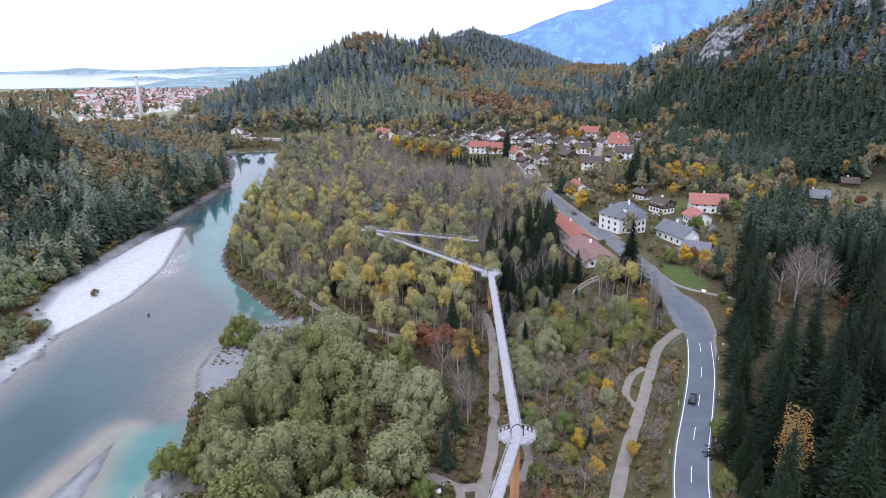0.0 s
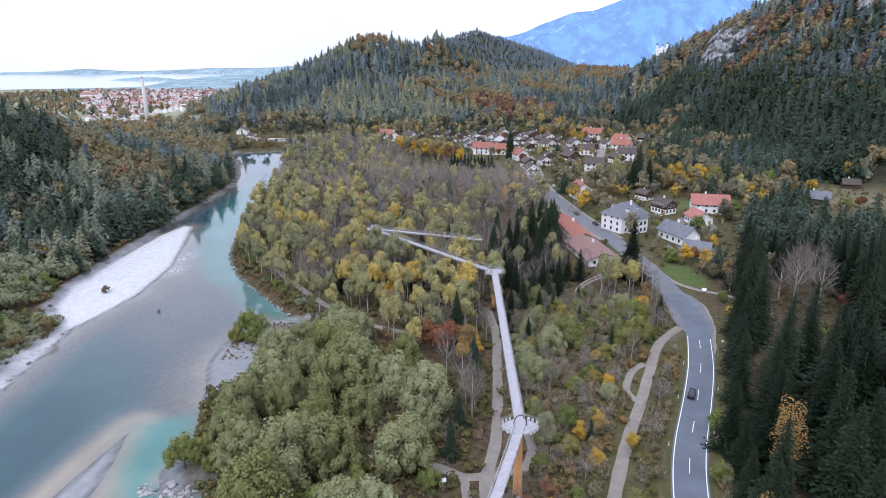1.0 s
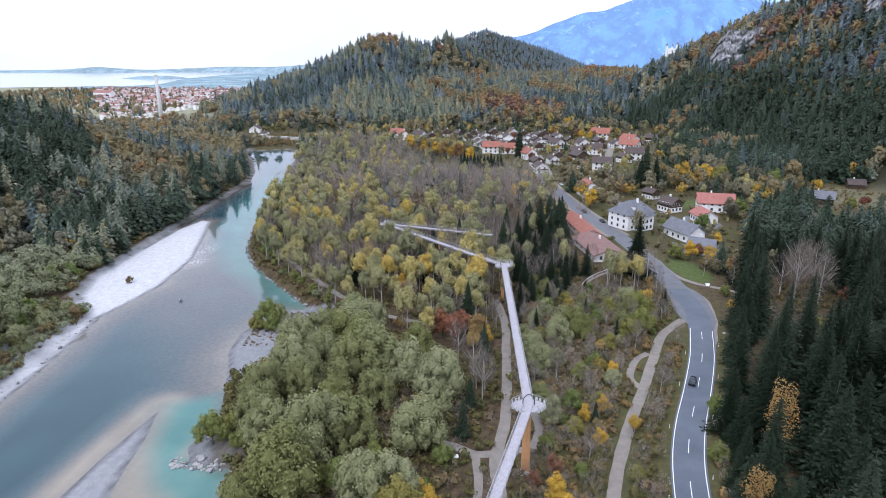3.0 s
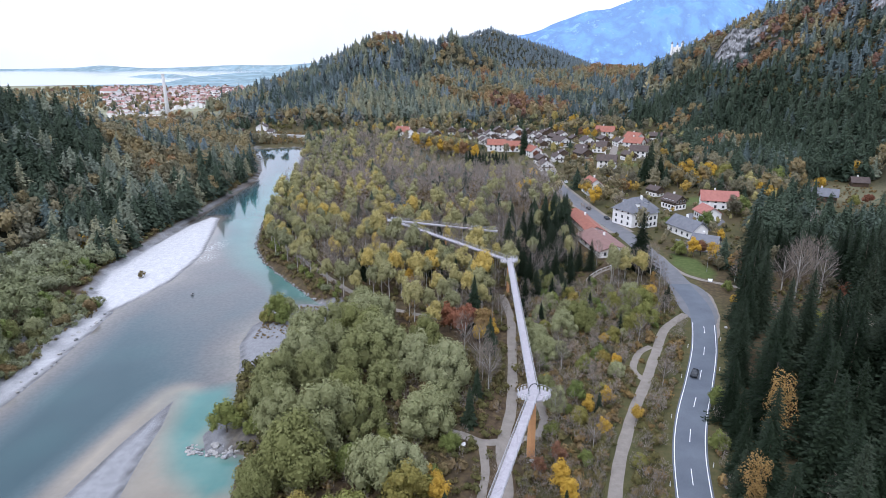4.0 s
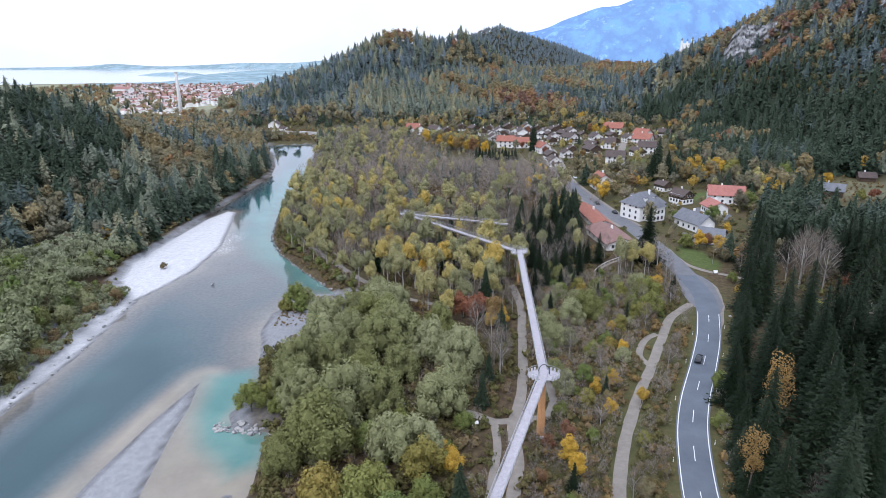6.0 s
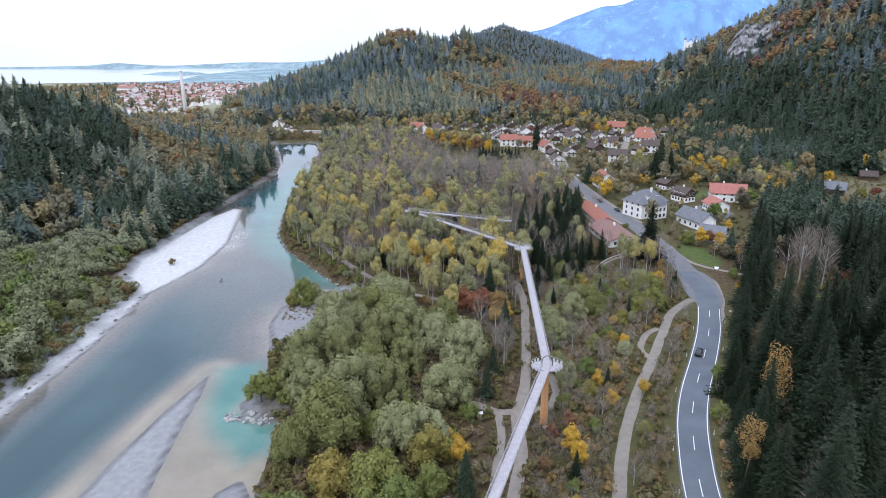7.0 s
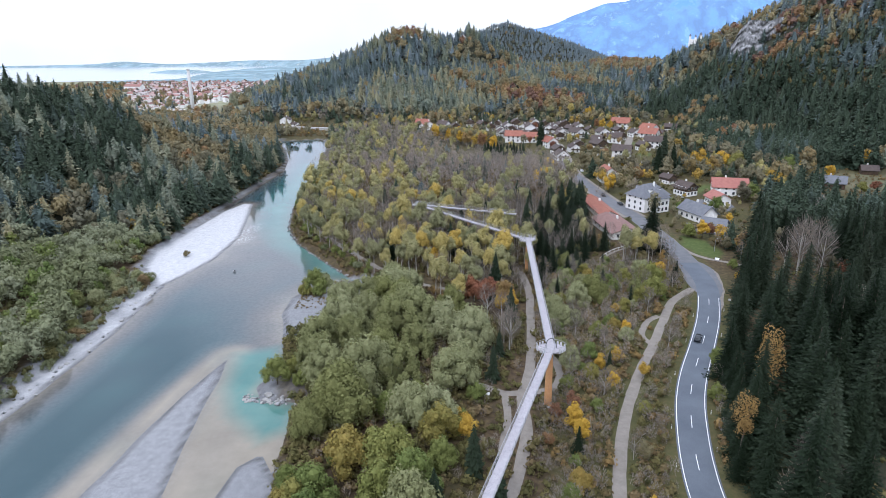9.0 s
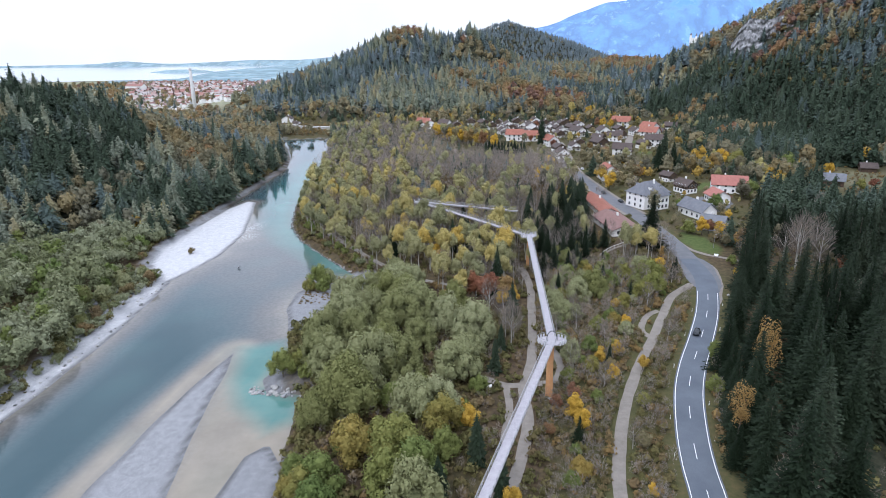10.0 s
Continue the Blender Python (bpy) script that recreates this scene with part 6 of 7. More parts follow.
for i in order:
    if p[i, 1] < 158 and p[i, 0] < 80 or p[i, 1] > 285 and p[i, 0] > 0.5 * p[i, 1]:
        continue
    if u[i] < 0.86 - 0.45 * (gap[i] > 0.86):
        if near_spruce < 190:
            plant("spruce", p[i, 0], p[i, 1], float(rng.uniform(0.75, 1.25)) * (0.62 if p[i, 1] > 225 else 1.0))
            near_spruce += 1
        else:
            wood("spruce", p[i:i + 1], rng.uniform(1.0, 1.45, 1) * (0.8 if p[i, 1] > 225 else 1.0), rng.uniform(0, 0.5, 1))
    elif u[i] < 0.9:
        wood("bare", p[i:i + 1], rng.uniform(0.8, 1.2, 1), rng.uniform(0, 1, 1))
    else:
        wood("autumn", p[i:i + 1], rng.uniform(0.5, 0.9, 1), rng.uniform(0.1, 0.85, 1))

for x, y, sc in ((60.2, 91.2, 1.17), (53.5, 71.2, 1.13), (43.8, 56, 1.2), (50.5, 93.5, 0.98), (65.5, 105, 1.12), (58, 81, 1.05), (47.5, 88, 0.8), (51.8, 117.5, 0.72), (57.5, 112, 1.0), (62, 124, 1.0), (49, 64, 1.05), (70, 118, 1.1), (68, 134, 1.05), (46.5, 75.5, 0.85), (61, 138, 0.8), (75, 128, 1.15), (74, 145, 1.1), (66, 152, 0.75), (45.5, 91, 0.5), (48.5, 99, 0.6), (44.5, 70, 0.5), (51, 109, 0.6), (56, 126, 0.5), (61, 137, 0.5), (67, 158, 0.6), (73, 93, 1.15), (79, 104, 1.2), (84, 114, 1.1), (71, 104, 1.0), (86, 101, 1.15), (81, 92, 1.0), (80, 124, 1.1), (88, 128, 1.15), (66, 85, 0.9), (82, 138, 1.1), (57, 64, 0.9)):
    plant("spruce", x, y, sc)
plant("amber", 55, 101.5, 1.05)
plant("amber", 43.5, 81.5, 0.82)
plant("spruce", 42.6, 78, 0.42)
plant("spruce", 45, 84, 0.6)
plant("bare", 46.6, 62, 1.3)
q = scatter(78, 124, 150, 228, 3.0)
q = q[(signed(q, CLEARING) > 0) & (dist_line(q, [(90, 182), (101, 186), (112, 192)])[0] > 2)]
u = rng.random(len(q))
wood("shrub", q[u < 0.5], rng.uniform(0.4, 1.0, (u < 0.5).sum()), tint_of(q[u < 0.5], 0.2, 1.0))
wood("bare", q[(u > 0.5) & (u < 0.62)], rng.uniform(0.4, 0.8, ((u > 0.5) & (u < 0.62)).sum()), tint_of(q[(u > 0.5) & (u < 0.62)], 0, 0.6))
for kind, x, y, sc in (("autumn", 92, 170, 0.7), ("golden", 88, 176, 0.45), ("alder", 97, 176, 0.6), ("spruce", 84, 168, 0.4), ("spruce", 99, 168, 0.45), ("russet", 116, 196, 0.8), ("autumn", 112, 204, 1.2), ("bare", 109, 199, 1.5), ("bare", 113, 212, 1.5), ("autumn", 87, 186, 0.6)):
    plant(kind, x, y, sc)

# left bank: willow scrub, then the wooded bluff
p = scatter(-215, -126, 30, 225, 5.6)
p = p[(signed(p, RIVER) < -1.5) & (heights(p) < 3)]
p = p[p[:, 0] > -215]
u = rng.random(len(p))
wood("willow", p[u < 0.62], rng.uniform(0.55, 1.45, (u < 0.62).sum()), tint_of(p[u < 0.62], 0.2, 1.0))
mid_u = (u >= 0.62) & (u < 0.74)
wood("alder", p[mid_u], rng.uniform(0.5, 0.9, mid_u.sum()), tint_of(p[mid_u], 0, 0.5))
wood("shrub", p[u >= 0.74], rng.uniform(0.8, 1.5, (u >= 0.74).sum()), tint_of(p[u >= 0.74], 0, 0.7))


# pale scrub at the edge of the gravel
for kind, x, y, sc in (("golden", -178, 226, 1.1), ("golden", -169.5, 235, 1.0), ("poplar", -169, 219, 0.7), ("poplar", -171.5, 243, 0.9), ("shrub", -131.5, 113, 1.2), ("shrub", -133.5, 117, 1.5), ("willow", -135, 122, 0.42), ("shrub", -133, 127, 1.1), ("willow", -137.5, 131, 0.5), ("shrub", -136.5, 137, 1.3), ("willow", -146, 143, 0.7), ("alder", -148, 158, 0.6), ("willow", -146, 164, 0.62),
                       ("willow", -142.5, 163, 0.5), ("shrub", -139, 158, 1.3), ("willow", -141, 172, 0.5), ("shrub", -136.5, 169, 1.5), ("alder", -138, 173, 0.4), ("willow", -144, 152, 0.55), ("shrub", -141, 148, 1.4)):
    plant(kind, x, y, sc)
CLIFFS = ((262, 720, 12), (247, 728, 10), (280, 713, 10), (298, 704, 7), (338, 598, 8), (366, 546, 7))


BROAD_DRIFTS = ((20, 788, 45), (-8, 780, 30), (54, 786, 35), (-28, 1012, 35), (183, 1150, 70), (87, 942, 35), (-90, 885, 30), (-67, 835, 30), (-178, 1049, 25), (-88, 1061, 30), (-290, 694, 20), (-239, 695, 20), (180, 679, 25), (205, 553, 25), (-16, 852, 30), (194, 609, 20), (245, 420, 22), (268, 385, 22), (190, 408, 14), (152, 432, 14), (150, 472, 16))
PALE_DRIFTS = ((-177, 834, 45), (-129, 807, 50), (-137, 730, 50), (-99, 794, 45), (-78, 728, 45), (-48, 899, 45), (169, 763, 30), (-201, 750, 35), (30, 913, 40))
DARK_DRIFTS = ((-257, 853, 75), (-209, 914, 60), (-288, 781, 60), (-133, 950, 45), (102, 857, 60), (158, 844, 50), (207, 720, 55), (230, 600, 80), (260, 480, 80))


def pull(p, drifts):
    """How far each place lies within a drift of one kind of tree."""
    return np.max([np.clip(1.25 - np.hypot(p[:, 0] - x, p[:, 1] - y) / r, 0, 1) for x, y, r in drifts], 0)


def forest(p, broad_share, larch_share, far=1.0, lo=0.0, hi=0.9, russet=0.0):
    """Spruce with drifts of larch and autumn broadleaf."""
    for cx, cy, cr in CLIFFS:
        p = p[np.hypot(p[:, 0] - cx, p[:, 1] - cy) > cr]
    warm, pale, dim = pull(p, BROAD_DRIFTS), pull(p, PALE_DRIFTS), pull(p, DARK_DRIFTS)
    drift = 0.55 * warm - 0.4 * dim - 0.12 * pale + 0.5 + 0.3 * wobble(p, 42, 6) + 0.22 * wobble(p, 17, 2) + rng.normal(0, 0.12, len(p))
    broad = drift > 0.92 - broad_share
    larch = ~broad & (0.5 + 0.4 * pale - 0.5 * dim + 0.3 * wobble(p, 30, 12) + rng.normal(0, 0.2, len(p)) > 1 - larch_share)
    dark = ~broad & ~larch
    wood("spruce", p[dark], rng.uniform(0.7, 1.15, dark.sum()) * far, np.clip(tint_of(p[dark], lo, hi) - 0.22 * dim[dark], 0, 1))
    wood("larch", p[larch], rng.uniform(0.7, 1.15, larch.sum()) * far, tint_of(p[larch]))
    wood("autumn", p[broad], rng.uniform(0.7, 1.2, broad.sum()) * far, np.clip(tint_of(p[broad], 0, 0.8, 60, 11) + russet + 0.2 * warm[broad], 0, 0.97))


def in_view(p):
    """The wedge of country that the flight looks over, with a margin."""
    return (p[:, 0] > -0.92 * (p[:, 1] + 34) - 18) & (p[:, 0] < 0.70 * p[:, 1] + 42)


p = scatter(-420, -150, 60, 640, 7.2)
hz = heights(p)
p = p[((hz > 1.2) | (p[:, 1] > 215)) & (p[:, 0] < -150) & in_view(p) & (signed(p, RIVER) < -3.5) & (p[:, 1] < 560)]
back = (p[:, 1] > 365) & (p[:, 0] < np.interp(p[:, 1], [365, 600], [-262, -240]))
back |= (p[:, 1] > 315) & (p[:, 0] > -0.66 * (p[:, 1] + 19)) & (p[:, 0] < -188)
forest(p[~back], 0.19, 0.34, 1.05, 0.0, 0.62, -0.12)
forest(p[back], 0.55, 0.5, 1.05, 0.35, 1.0)
p = scatter(60, 520, 60, 780, 7.3)
hz = heights(p)
ok = (hz > 3) & in_view(p) & clear(p, 2) & ~(wooded_foot(p) & (p[:, 1] < 420) & ((hz < 8) | (p[:, 1] < 200)))
p = p[ok]
high = heights(p) > 55
forest(p[~high], 0.10, 0.16, 1.12, 0.0, 0.75)
forest(p[high], 0.42, 0.22, 1.15, 0.25, 1.0, 0.33)
q = scatter(120, 520, 180, 800, 6.5)
hz = heights(q)
q = q[(hz > 40) & in_view(q) & (rng.random(len(q)) < 0.8)]
for cx, cy, cr in CLIFFS:
    q = q[np.hypot(q[:, 0] - cx, q[:, 1] - cy) > cr]
wood("shrub", q, rng.uniform(1.4, 2.6, len(q)), tint_of(q, 0.2, 1.0, 30))
p = scatter(-420, 480, 640, 1230, 10.4)
hz = heights(p)
p = p[(hz > 3) & in_view(p) & ((p[:, 1] > 780) | (p[:, 0] < 60) | (hz <= 3) | (p[:, 1] > 700) & (p[:, 0] < 150))]
pale = rng.random(len(p)) < 0.08
wood("bare", p[pale], rng.uniform(0.9, 1.4, pale.sum()), tint_of(p[pale]))
sunny = p[:, 0] > -60
# the far slope takes the paler, bluer leaf tints that stand for haze
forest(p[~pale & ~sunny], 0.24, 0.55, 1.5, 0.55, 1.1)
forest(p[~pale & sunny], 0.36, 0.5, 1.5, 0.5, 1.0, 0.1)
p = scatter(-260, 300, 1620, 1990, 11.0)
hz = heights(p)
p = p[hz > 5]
# distant knob all in the palest blue tint, haze put into the leaves
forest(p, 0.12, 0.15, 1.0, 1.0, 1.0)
# the forest comes down to the flat behind the gardens
p = scatter(110, 330, 350, 660, 8.0)
p = p[(heights(p) <= 3.2) & (p[:, 0] > np.interp(p[:, 1], [350, 390, 430, 500, 600, 660], [240, 168, 142, 146, 168, 190])) & (np.hypot(p[:, 0] - 206, p[:, 1] - 368) > 46) & clear(p, 2)]
forest(p, 0.2, 0.15, 1.2, 0.0, 0.6)
# gardens and fields of the village
p = scatter(-330, 260, 215, 760, 8.2)
hz = heights(p)
lawn_gap = np.min([np.hypot(p[:, 0] - cx, p[:, 1] - cy) - rad for cx, cy, rad in LAWNS], 0)
p = p[(hz <= 3.5) & (p[:, 0] < np.interp(p[:, 1], [350, 390, 430, 500, 600, 660], [240, 168, 142, 146, 168, 190])) & clear(p, 3) & (signed(p, PLAIN) < 0) & ~wooded_foot(p) & (signed(p, RIVER) < -4) & (lawn_gap > 0) & (rng.random(len(p)) < np.where((p[:, 1] > 400) & (p[:, 1] < 620), 0.55, 0.8)) & in_view(p)]
u = rng.random(len(p))
edge = ((p[:, 1] > 640) & (p[:, 0] < 130)) | (p[:, 0] > np.interp(p[:, 1], [250, 330, 420, 520, 640], [98, 128, 112, 126, 150])) | ((p[:, 0] < -120) & (p[:, 1] > 560))
tall = np.where(edge, 1.3, np.where(p[:, 1] > 400, 0.85, 1.1))
tall = np.where((p[:, 0] > 66) & (p[:, 0] < 132) & (p[:, 1] > 235) & (p[:, 1] < 352), 0.55, tall)
tall = np.where((p[:, 0] < -165) & (p[:, 1] < 668), 0.3, tall)
share = np.where(edge, u ** 0.6, u)
for kind, lo, hi, s0, s1, t0, t1 in (("autumn", 0.0, 0.40, 0.6, 1.05, 0.0, 0.72), ("poplar", 0.40, 0.50, 0.55, 0.85, 0.2, 1), ("golden", 0.50, 0.55, 0.45, 0.8, 0, 1), ("shrub", 0.55, 0.72, 1.0, 2.0, 0, 0.8), ("bare", 0.72, 0.80, 0.6, 1.0, 0, 1), ("spruce", 0.80, 1.0, 0.35, 0.75, 0, 0.5)):
    sel = (share >= lo) & (share < hi) & ((kind != "spruce") | edge | (rng.random(len(p)) < 0.5))
    wood(kind, p[sel], rng.uniform(s0, s1, sel.sum()) * tall[sel], tint_of(p[sel], t0, t1))
q = scatter(30, 150, 230, 660, 5.0)
q = q[(heights(q) < 3.5) & clear(q, 1.5) & (signed(q, PLAIN) < 0) & ~wooded_foot(q) & (rng.random(len(q)) < 0.34)]
wood("shrub", q, rng.uniform(0.4, 0.9, len(q)), tint_of(q, 0, 0.6, 20))
p = scatter(-900, -300, 600, 780, 11)
s = p[:, 0] / p[:, 1]
p = p[(s > -0.85) & (s < -0.42) & (heights(p) < 1)]
u = rng.random(len(p))
wood("autumn", p[u < 0.55], rng.uniform(0.9, 1.5, (u < 0.55).sum()), tint_of(p[u < 0.55], 0, 0.85))
late = (u >= 0.55) & (u < 0.75)
wood("bare", p[late], rng.uniform(0.9, 1.4, late.sum()), tint_of(p[late], 0.3, 1.0))
wood("spruce", p[u >= 0.75], rng.uniform(0.7, 1.0, (u >= 0.75).sum()), tint_of(p[u >= 0.75], 0.4, 1))
# rough brown pasture round the barns
q = scatter(160, 246, 322, 418, 3.4)
q = q[(np.hypot(q[:, 0] - 206, q[:, 1] - 368) < 44) & (np.hypot(q[:, 0] - 182, q[:, 1] - 355) > 9) & (np.hypot(q[:, 0] - 223, q[:, 1] - 398) > 7) & (rng.random(len(q)) < 0.5 + 0.5 * wobble(q, 13, 4))]
wood("shrub", q, rng.uniform(0.25, 0.7, len(q)), rng.uniform(0.6, 1.0, len(q)))
# woods round the town
p = scatter(-1500, -300, 900, 2150, 25)
s = p[:, 0] / p[:, 1]
p = p[(s > -0.85) & (s < -0.3) & (heights(p) < 2) & (rng.random(len(p)) < np.where(s < -0.55, 0.9, 0.35))]
u = rng.random(len(p))
wood("autumn", p[u < 0.7], rng.uniform(0.8, 1.5, (u < 0.7).sum()), tint_of(p[u < 0.7]))
wood("spruce", p[u >= 0.7], rng.uniform(0.8, 1.2, (u >= 0.7).sum()), tint_of(p[u >= 0.7]))
grow_woods()


# ---- rocks, cliff and small things ----
def boulder(name, x, y, z, size, seed, mat=STONE, flat=0.65):
    rg = random.Random(seed)
    bm = bmesh.new()
    bmesh.ops.create_icosphere(bm, subdivisions=1, radius=1)
    for v in bm.verts:
        v.co *= rg.uniform(0.72, 1.15)
    bmesh.ops.scale(bm, vec=(size * rg.uniform(0.8, 1.3), size, size * flat), verts=bm.verts)
    ob = new(name, mesh_bm(name, bm, mat))
    ob.matrix_basis = pose(x, y, z, rg.uniform(-20, 20), rg.uniform(-20, 20), rg.uniform(0, 360))
    return ob


for k in range(70):
    x, y = -69 + 15 * rng.random(), 98.6 + 4.2 * rng.random() ** 1.5
    s = float(rng.uniform(0.25, 0.85))
    tagged(boulder("rock", x, y, max(height(x, y), -2.1) + s * 0.2, s, k, (STONE, ROCK, STONE)[k % 3]), "pale angular rock on the river bank", "rock", "bank rocks")
edge = smooth_line(RIGHT_BANK[3:12], 1.6)
for k, (x, y) in enumerate(edge):
    s = float(rng.uniform(0.3, 0.7))
    tagged(boulder("rock", x - 0.9 + float(rng.normal(0, 0.5)), y + float(rng.normal(0, 0.5)), -1.9 + s * 0.2, s, 200 + k, ROCK), "dark wet rock along the river bank", "rock", "embankment rocks")
edge = smooth_line([(-121, 60), (-122.5, 85), (-123.5, 103), (-125, 127), (-127.5, 146), (-132, 170)], 2.2)
for k, (x, y) in enumerate(edge):
    s = float(rng.uniform(0.25, 0.8))
    tagged(boulder("rock", x - float(rng.uniform(-0.6, 4)), y, -1.7 + s * 0.2, s, 400 + k, (STONE, ROCK)[k % 3 == 0], 0.45), "flat pale rock on the far river shore", "rock", "shore rocks")
for k, (x, y, s) in enumerate(((-139.6, 204, 1.6), (-141.5, 207, 0.9), (-137.5, 201, 0.7), (-112, 190, 0.8))):
    tagged(boulder("rock", x, y, -1.5, s, 600 + k, ROCK, 0.4), "grey boulder on the gravel bar", "rock")
plant("shrub", -139.6, 204.5, 0.75)


def cliff(x, y, z, wide, tall, seed, turn=0):
    """A broken limestone face, folded into buttresses and ledges."""
    nu, nv = 70, 44
    u, v = np.meshgrid(np.linspace(-1, 1, nu), np.linspace(0, 1, nv))
    px, pz = u * wide / 2, v * tall
    q = np.stack([px.ravel(), pz.ravel() * 1.4], 1)
    q[:, 1] *= 0.5
    out = 6.5 * np.abs(wobble(q, 15, seed)) + 4.5 * np.abs(wobble(q, 5.5, seed + 1)) + 2.4 * wobble(q[:, ::-1], 3.1, seed + 2) + 1.6 * wobble(q, 1.6, seed + 4)
    out = out.reshape(u.shape) - 14 * v ** 1.4 - 10 * u ** 2
    crown_z = tall * (1 - 0.5 * u ** 2 + 0.16 * wobble(np.stack([px.ravel(), 0 * px.ravel()], 1), 11, seed).reshape(u.shape))
    V = np.stack([px, -out, v * crown_z], 2).reshape(-1, 3)
    I = np.arange(nu * nv).reshape(nv, nu)
    f = np.stack([I[:-1, :-1], I[:-1, 1:], I[1:, 1:], I[1:, :-1]], -1).reshape(-1, 4)
    ob = new("rock_cliff", mesh_np("rock_cliff", V, f, [ROCK]))
    ob.matrix_basis = pose(x, y, z, 0, 0, turn)
    return tagged(ob, "pale grey limestone cliff above the forest", "cliff", kind="structure")


cliff(266, 728, 56, 70, 50, 1, -14)
cliff(298, 718, 78, 46, 36, 2, -22)
cliff(344, 612, 112, 40, 30, 3, -24)
cliff(372, 560, 128, 36, 34, 5, -28)


def car(x, y, turn, paint, words):
    c = thing("car", words, "car", pose(x, y, height(x, y) + 0.11, 0, 0, turn))
    side = [(-2.1, 0.35), (-2.15, 0.75), (-1.95, 0.95), (-1.3, 1.0), (-0.75, 1.45), (0.75, 1.47), (1.55, 1.0), (2.05, 0.9), (2.12, 0.4)]
    bm = bmesh.new()
    a = [[bm.verts.new((s * (0.86 if z < 1.2 else 0.68), yy, z)) for yy, z in side] for s in (-1, 1)]
    for i in range(len(side)):
        j = (i + 1) % len(side)
        bm.faces.new((a[0][i], a[0][j], a[1][j], a[1][i]))
    bm.faces.new(a[0]), bm.faces.new(a[1][::-1])
    bmesh.ops.bevel(bm, geom=bm.edges[:], offset=0.05, segments=2, affect="EDGES")
    part("body", bm, paint, c, smooth=True)
    bm = bmesh.new()
    box(bm, -0.79, 0.79, -0.7, 0.72, 1.06, 1.36)
    part("side_glass", bm, GLASS, c)
    for yy, z, tilt in ((-1.04, 1.24, 40), (1.17, 1.25, -60)):
        bm = bmesh.new()
        box(bm, -0.6, 0.6, -0.3, 0.3, 0, 0.03, pose(0, yy, z, tilt))
        part("windscreen", bm, GLASS, c)
    for sx in (-1, 1):
        for yy in (-1.35, 1.35):
            bm = bmesh.new()
            tube(bm, [(sx * 0.72, yy, 0.32), (sx * 0.9, yy, 0.32)], [0.32, 0.32], 14)
            wh = part("wheel", bm, DARK_STEEL, c)
            bm = bmesh.new()
            tube(bm, [(sx * 0.9, yy, 0.32), (sx * 0.915, yy, 0.32)], [0.19, 0.18], 10)
            part("rim", bm, STEEL, wh)
    return c


CAR_DARK = plain("dark_car_paint", (0.02, 0.025, 0.03), (0.04, 0.045, 0.05), 0.5, 0.25)
CAR_PALE = plain("pale_car_paint", (0.5, 0.51, 0.52), (0.62, 0.63, 0.64), 0.5, 0.25)
CAR_RED = plain("red_car_paint", (0.25, 0.02, 0.03), (0.35, 0.03, 0.04), 0.5, 0.25)
car(51.2, 140.5, -24, CAR_DARK, "dark compact car driving on the asphalt road")
car(53, 303, 15, CAR_DARK, "dark car at the edge of the village street")
car(46.5, 323, 12, CAR_DARK, "dark car on the village street")
car(97, 300, 60, CAR_PALE, "silver car parked in a courtyard")
car(88, 322, 40, CAR_PALE, "silver car parked by the chalet")
car(41, 395, 8, CAR_PALE, "silver car parked by the village street")
car(38, 420, 8, CAR_RED, "red car parked by the village street")
for k, y in enumerate((60, 84, 98, 122, 141, 160)):
    for s in (-1, 1):
        line = smooth_line(ROAD[:13], 1.0)
        i = int(np.argmin(np.abs(line[:, 1] - y - 4 * s)))
        d = line[min(i + 1, len(line) - 1)] - line[i - 1]
        n = np.array([d[1], -d[0]]) / np.hypot(*d)
        x, yy = line[i] + n * s * 4.4
        post = thing("marker_post", "white roadside marker post with a dark band", "marker post", pose(x, yy, height(x, yy)), "roadside marker posts")
        bm = bmesh.new()
        box(bm, -0.07, 0.07, -0.06, 0.06, -0.2, 1.05)
        part("stake", bm, PAINT, post)
        bm = bmesh.new()
        box(bm, -0.075, 0.075, -0.065, 0.065, 0.72, 0.9)
        part("band", bm, DARK_STEEL, post)
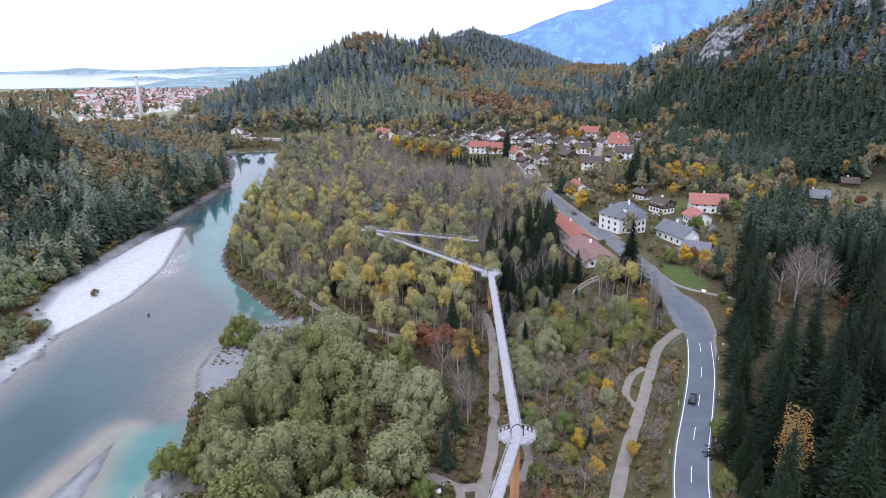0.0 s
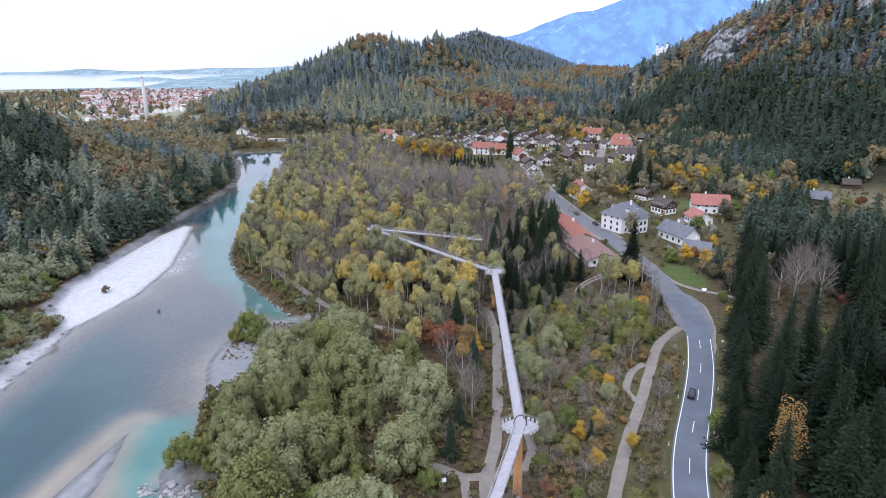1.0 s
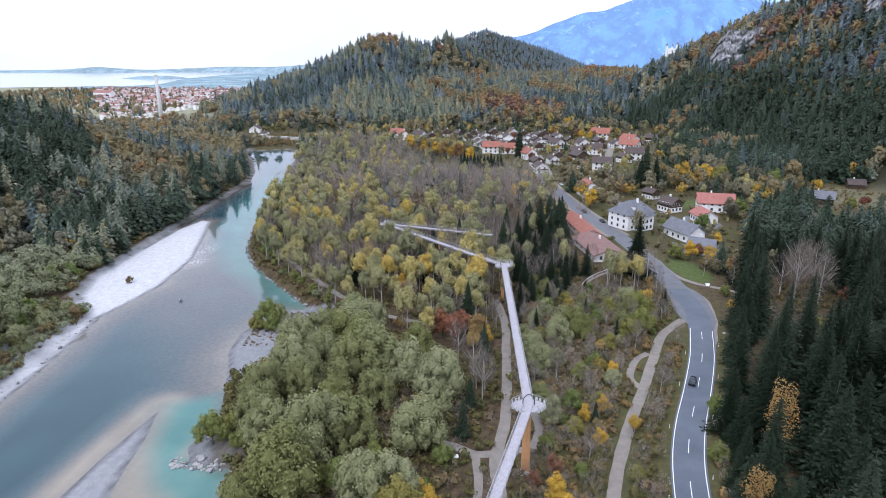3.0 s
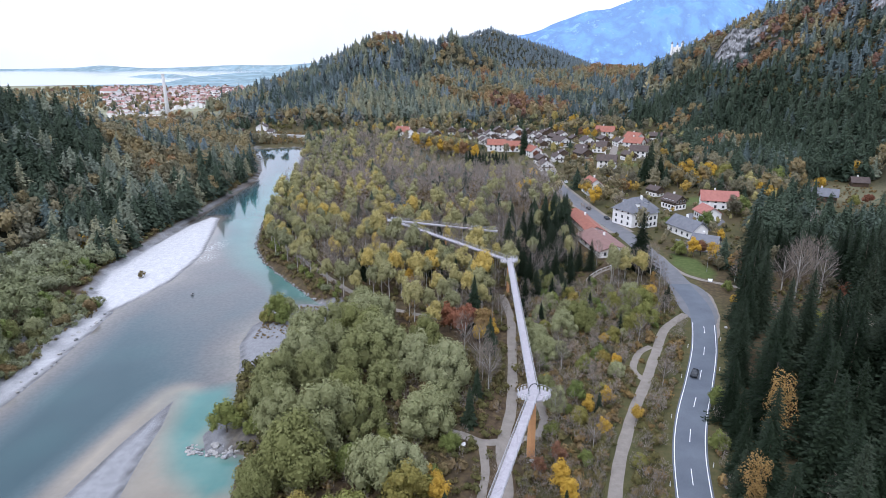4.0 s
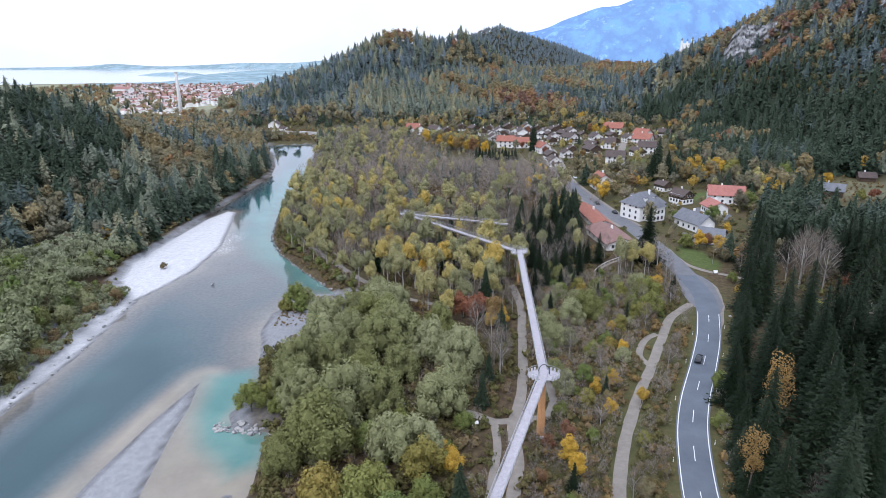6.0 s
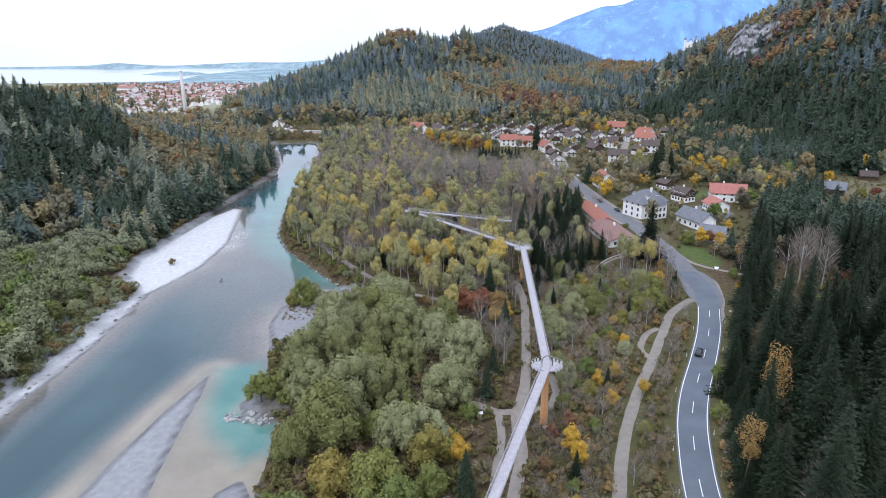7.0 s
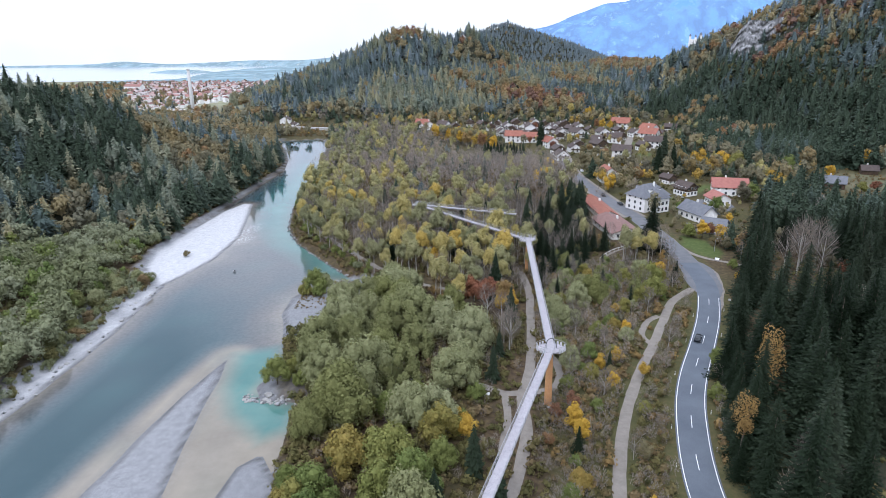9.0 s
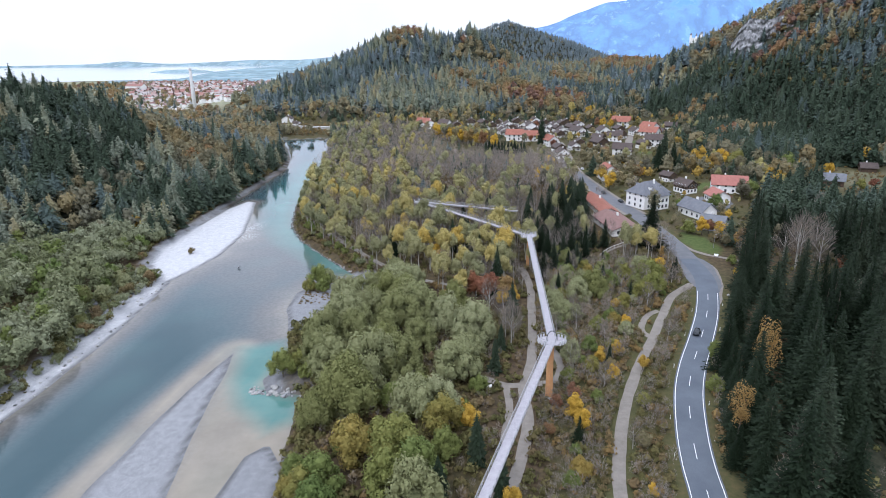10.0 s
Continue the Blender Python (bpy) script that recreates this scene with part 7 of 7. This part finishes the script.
for x, y, turn, words in ((-7.5, 102.5, 30, "white notice board on two posts beside the path"), (76.5, 211.5, -15, "white notice board on two posts at the edge of the meadow")):
    board = thing("notice_board", words, "notice board", pose(x, y, height(x, y), 0, 0, turn))
    bm = bmesh.new()
    box(bm, -0.8, 0.8, -0.04, 0.04, 0.8, 1.8, pose(0, 0, 0, -35))
    part("panel", bm, PAINT, board)
    for s in (-0.7, 0.7):
        bm = bmesh.new()
        box(bm, s - 0.06, s + 0.06, 0.3, 0.42, -0.3, 1.2)
        part("post", bm, TIMBER, board)
for k, (x, y) in enumerate(((68.2, 166), (69.4, 172), (66.6, 159), (44.6, 95))):
    tagged(boulder("rock", x, y, 0.15, 0.55, 700 + k, STONE), "pale boulder on the road verge", "rock", "verge rocks")
lamp = thing("street_lamp", "slim grey street lamp at the bend", "street lamp", pose(79.3, 225, height(79.3, 225)))
bm = bmesh.new()
tube(bm, [(0, 0, -0.3), (0, 0, 5.6), (0.1, -0.3, 6.0), (0.2, -0.9, 6.1)], [0.09, 0.06, 0.05, 0.04], 8)
part("pole", bm, STEEL, lamp)
bm = bmesh.new()
box(bm, 0.05, 0.35, -1.4, -0.8, 6.02, 6.16)
part("lamp_head", bm, STEEL, lamp)
# handrail of the boardwalk
rail = thing("handrail", "pale timber handrail along a winding boardwalk", "handrail", pose(0, 0, 0.1))
pts = smooth_line(BOARDWALK, 1.5)
bm = bmesh.new()
tube(bm, [(x - 0.6, y, 1.0) for x, y in pts], [0.08] * len(pts), 6)
part("top_rail", bm, PAINT, rail)
for x, y in pts[::2]:
    bm = bmesh.new()
    box(bm, x - 0.66, x - 0.54, y - 0.06, y + 0.06, -0.5, 1.0)
    part("post", bm, PAINT, rail)
# weir and embankment at the river's far end
m, n = along((-290, 628, 1.0), (-190, 604, 1.0))
bm = bmesh.new()
box(bm, -1.2, 1.2, 0, n, -2.0, 1.4, m)
box(bm, -1.6, 1.6, 0, n, 1.4, 1.7, m)
tagged(new("embankment_wall", mesh_bm("embankment_wall", bm, CONCRETE)), "pale concrete embankment wall above the river", "wall", kind="structure")
m, n = along((-238, 545, -2.0), (-218, 556, -2.0))
bm = bmesh.new()
box(bm, -1.5, 1.5, 0, n, -1.5, 0.5, m)
box(bm, -0.6, 0.6, 0, n, 0.5, 1.6, m)
tagged(new("weir", mesh_bm("weir", bm, CONCRETE)), "low pale concrete sill at the end of the river reach", "weir", kind="structure")
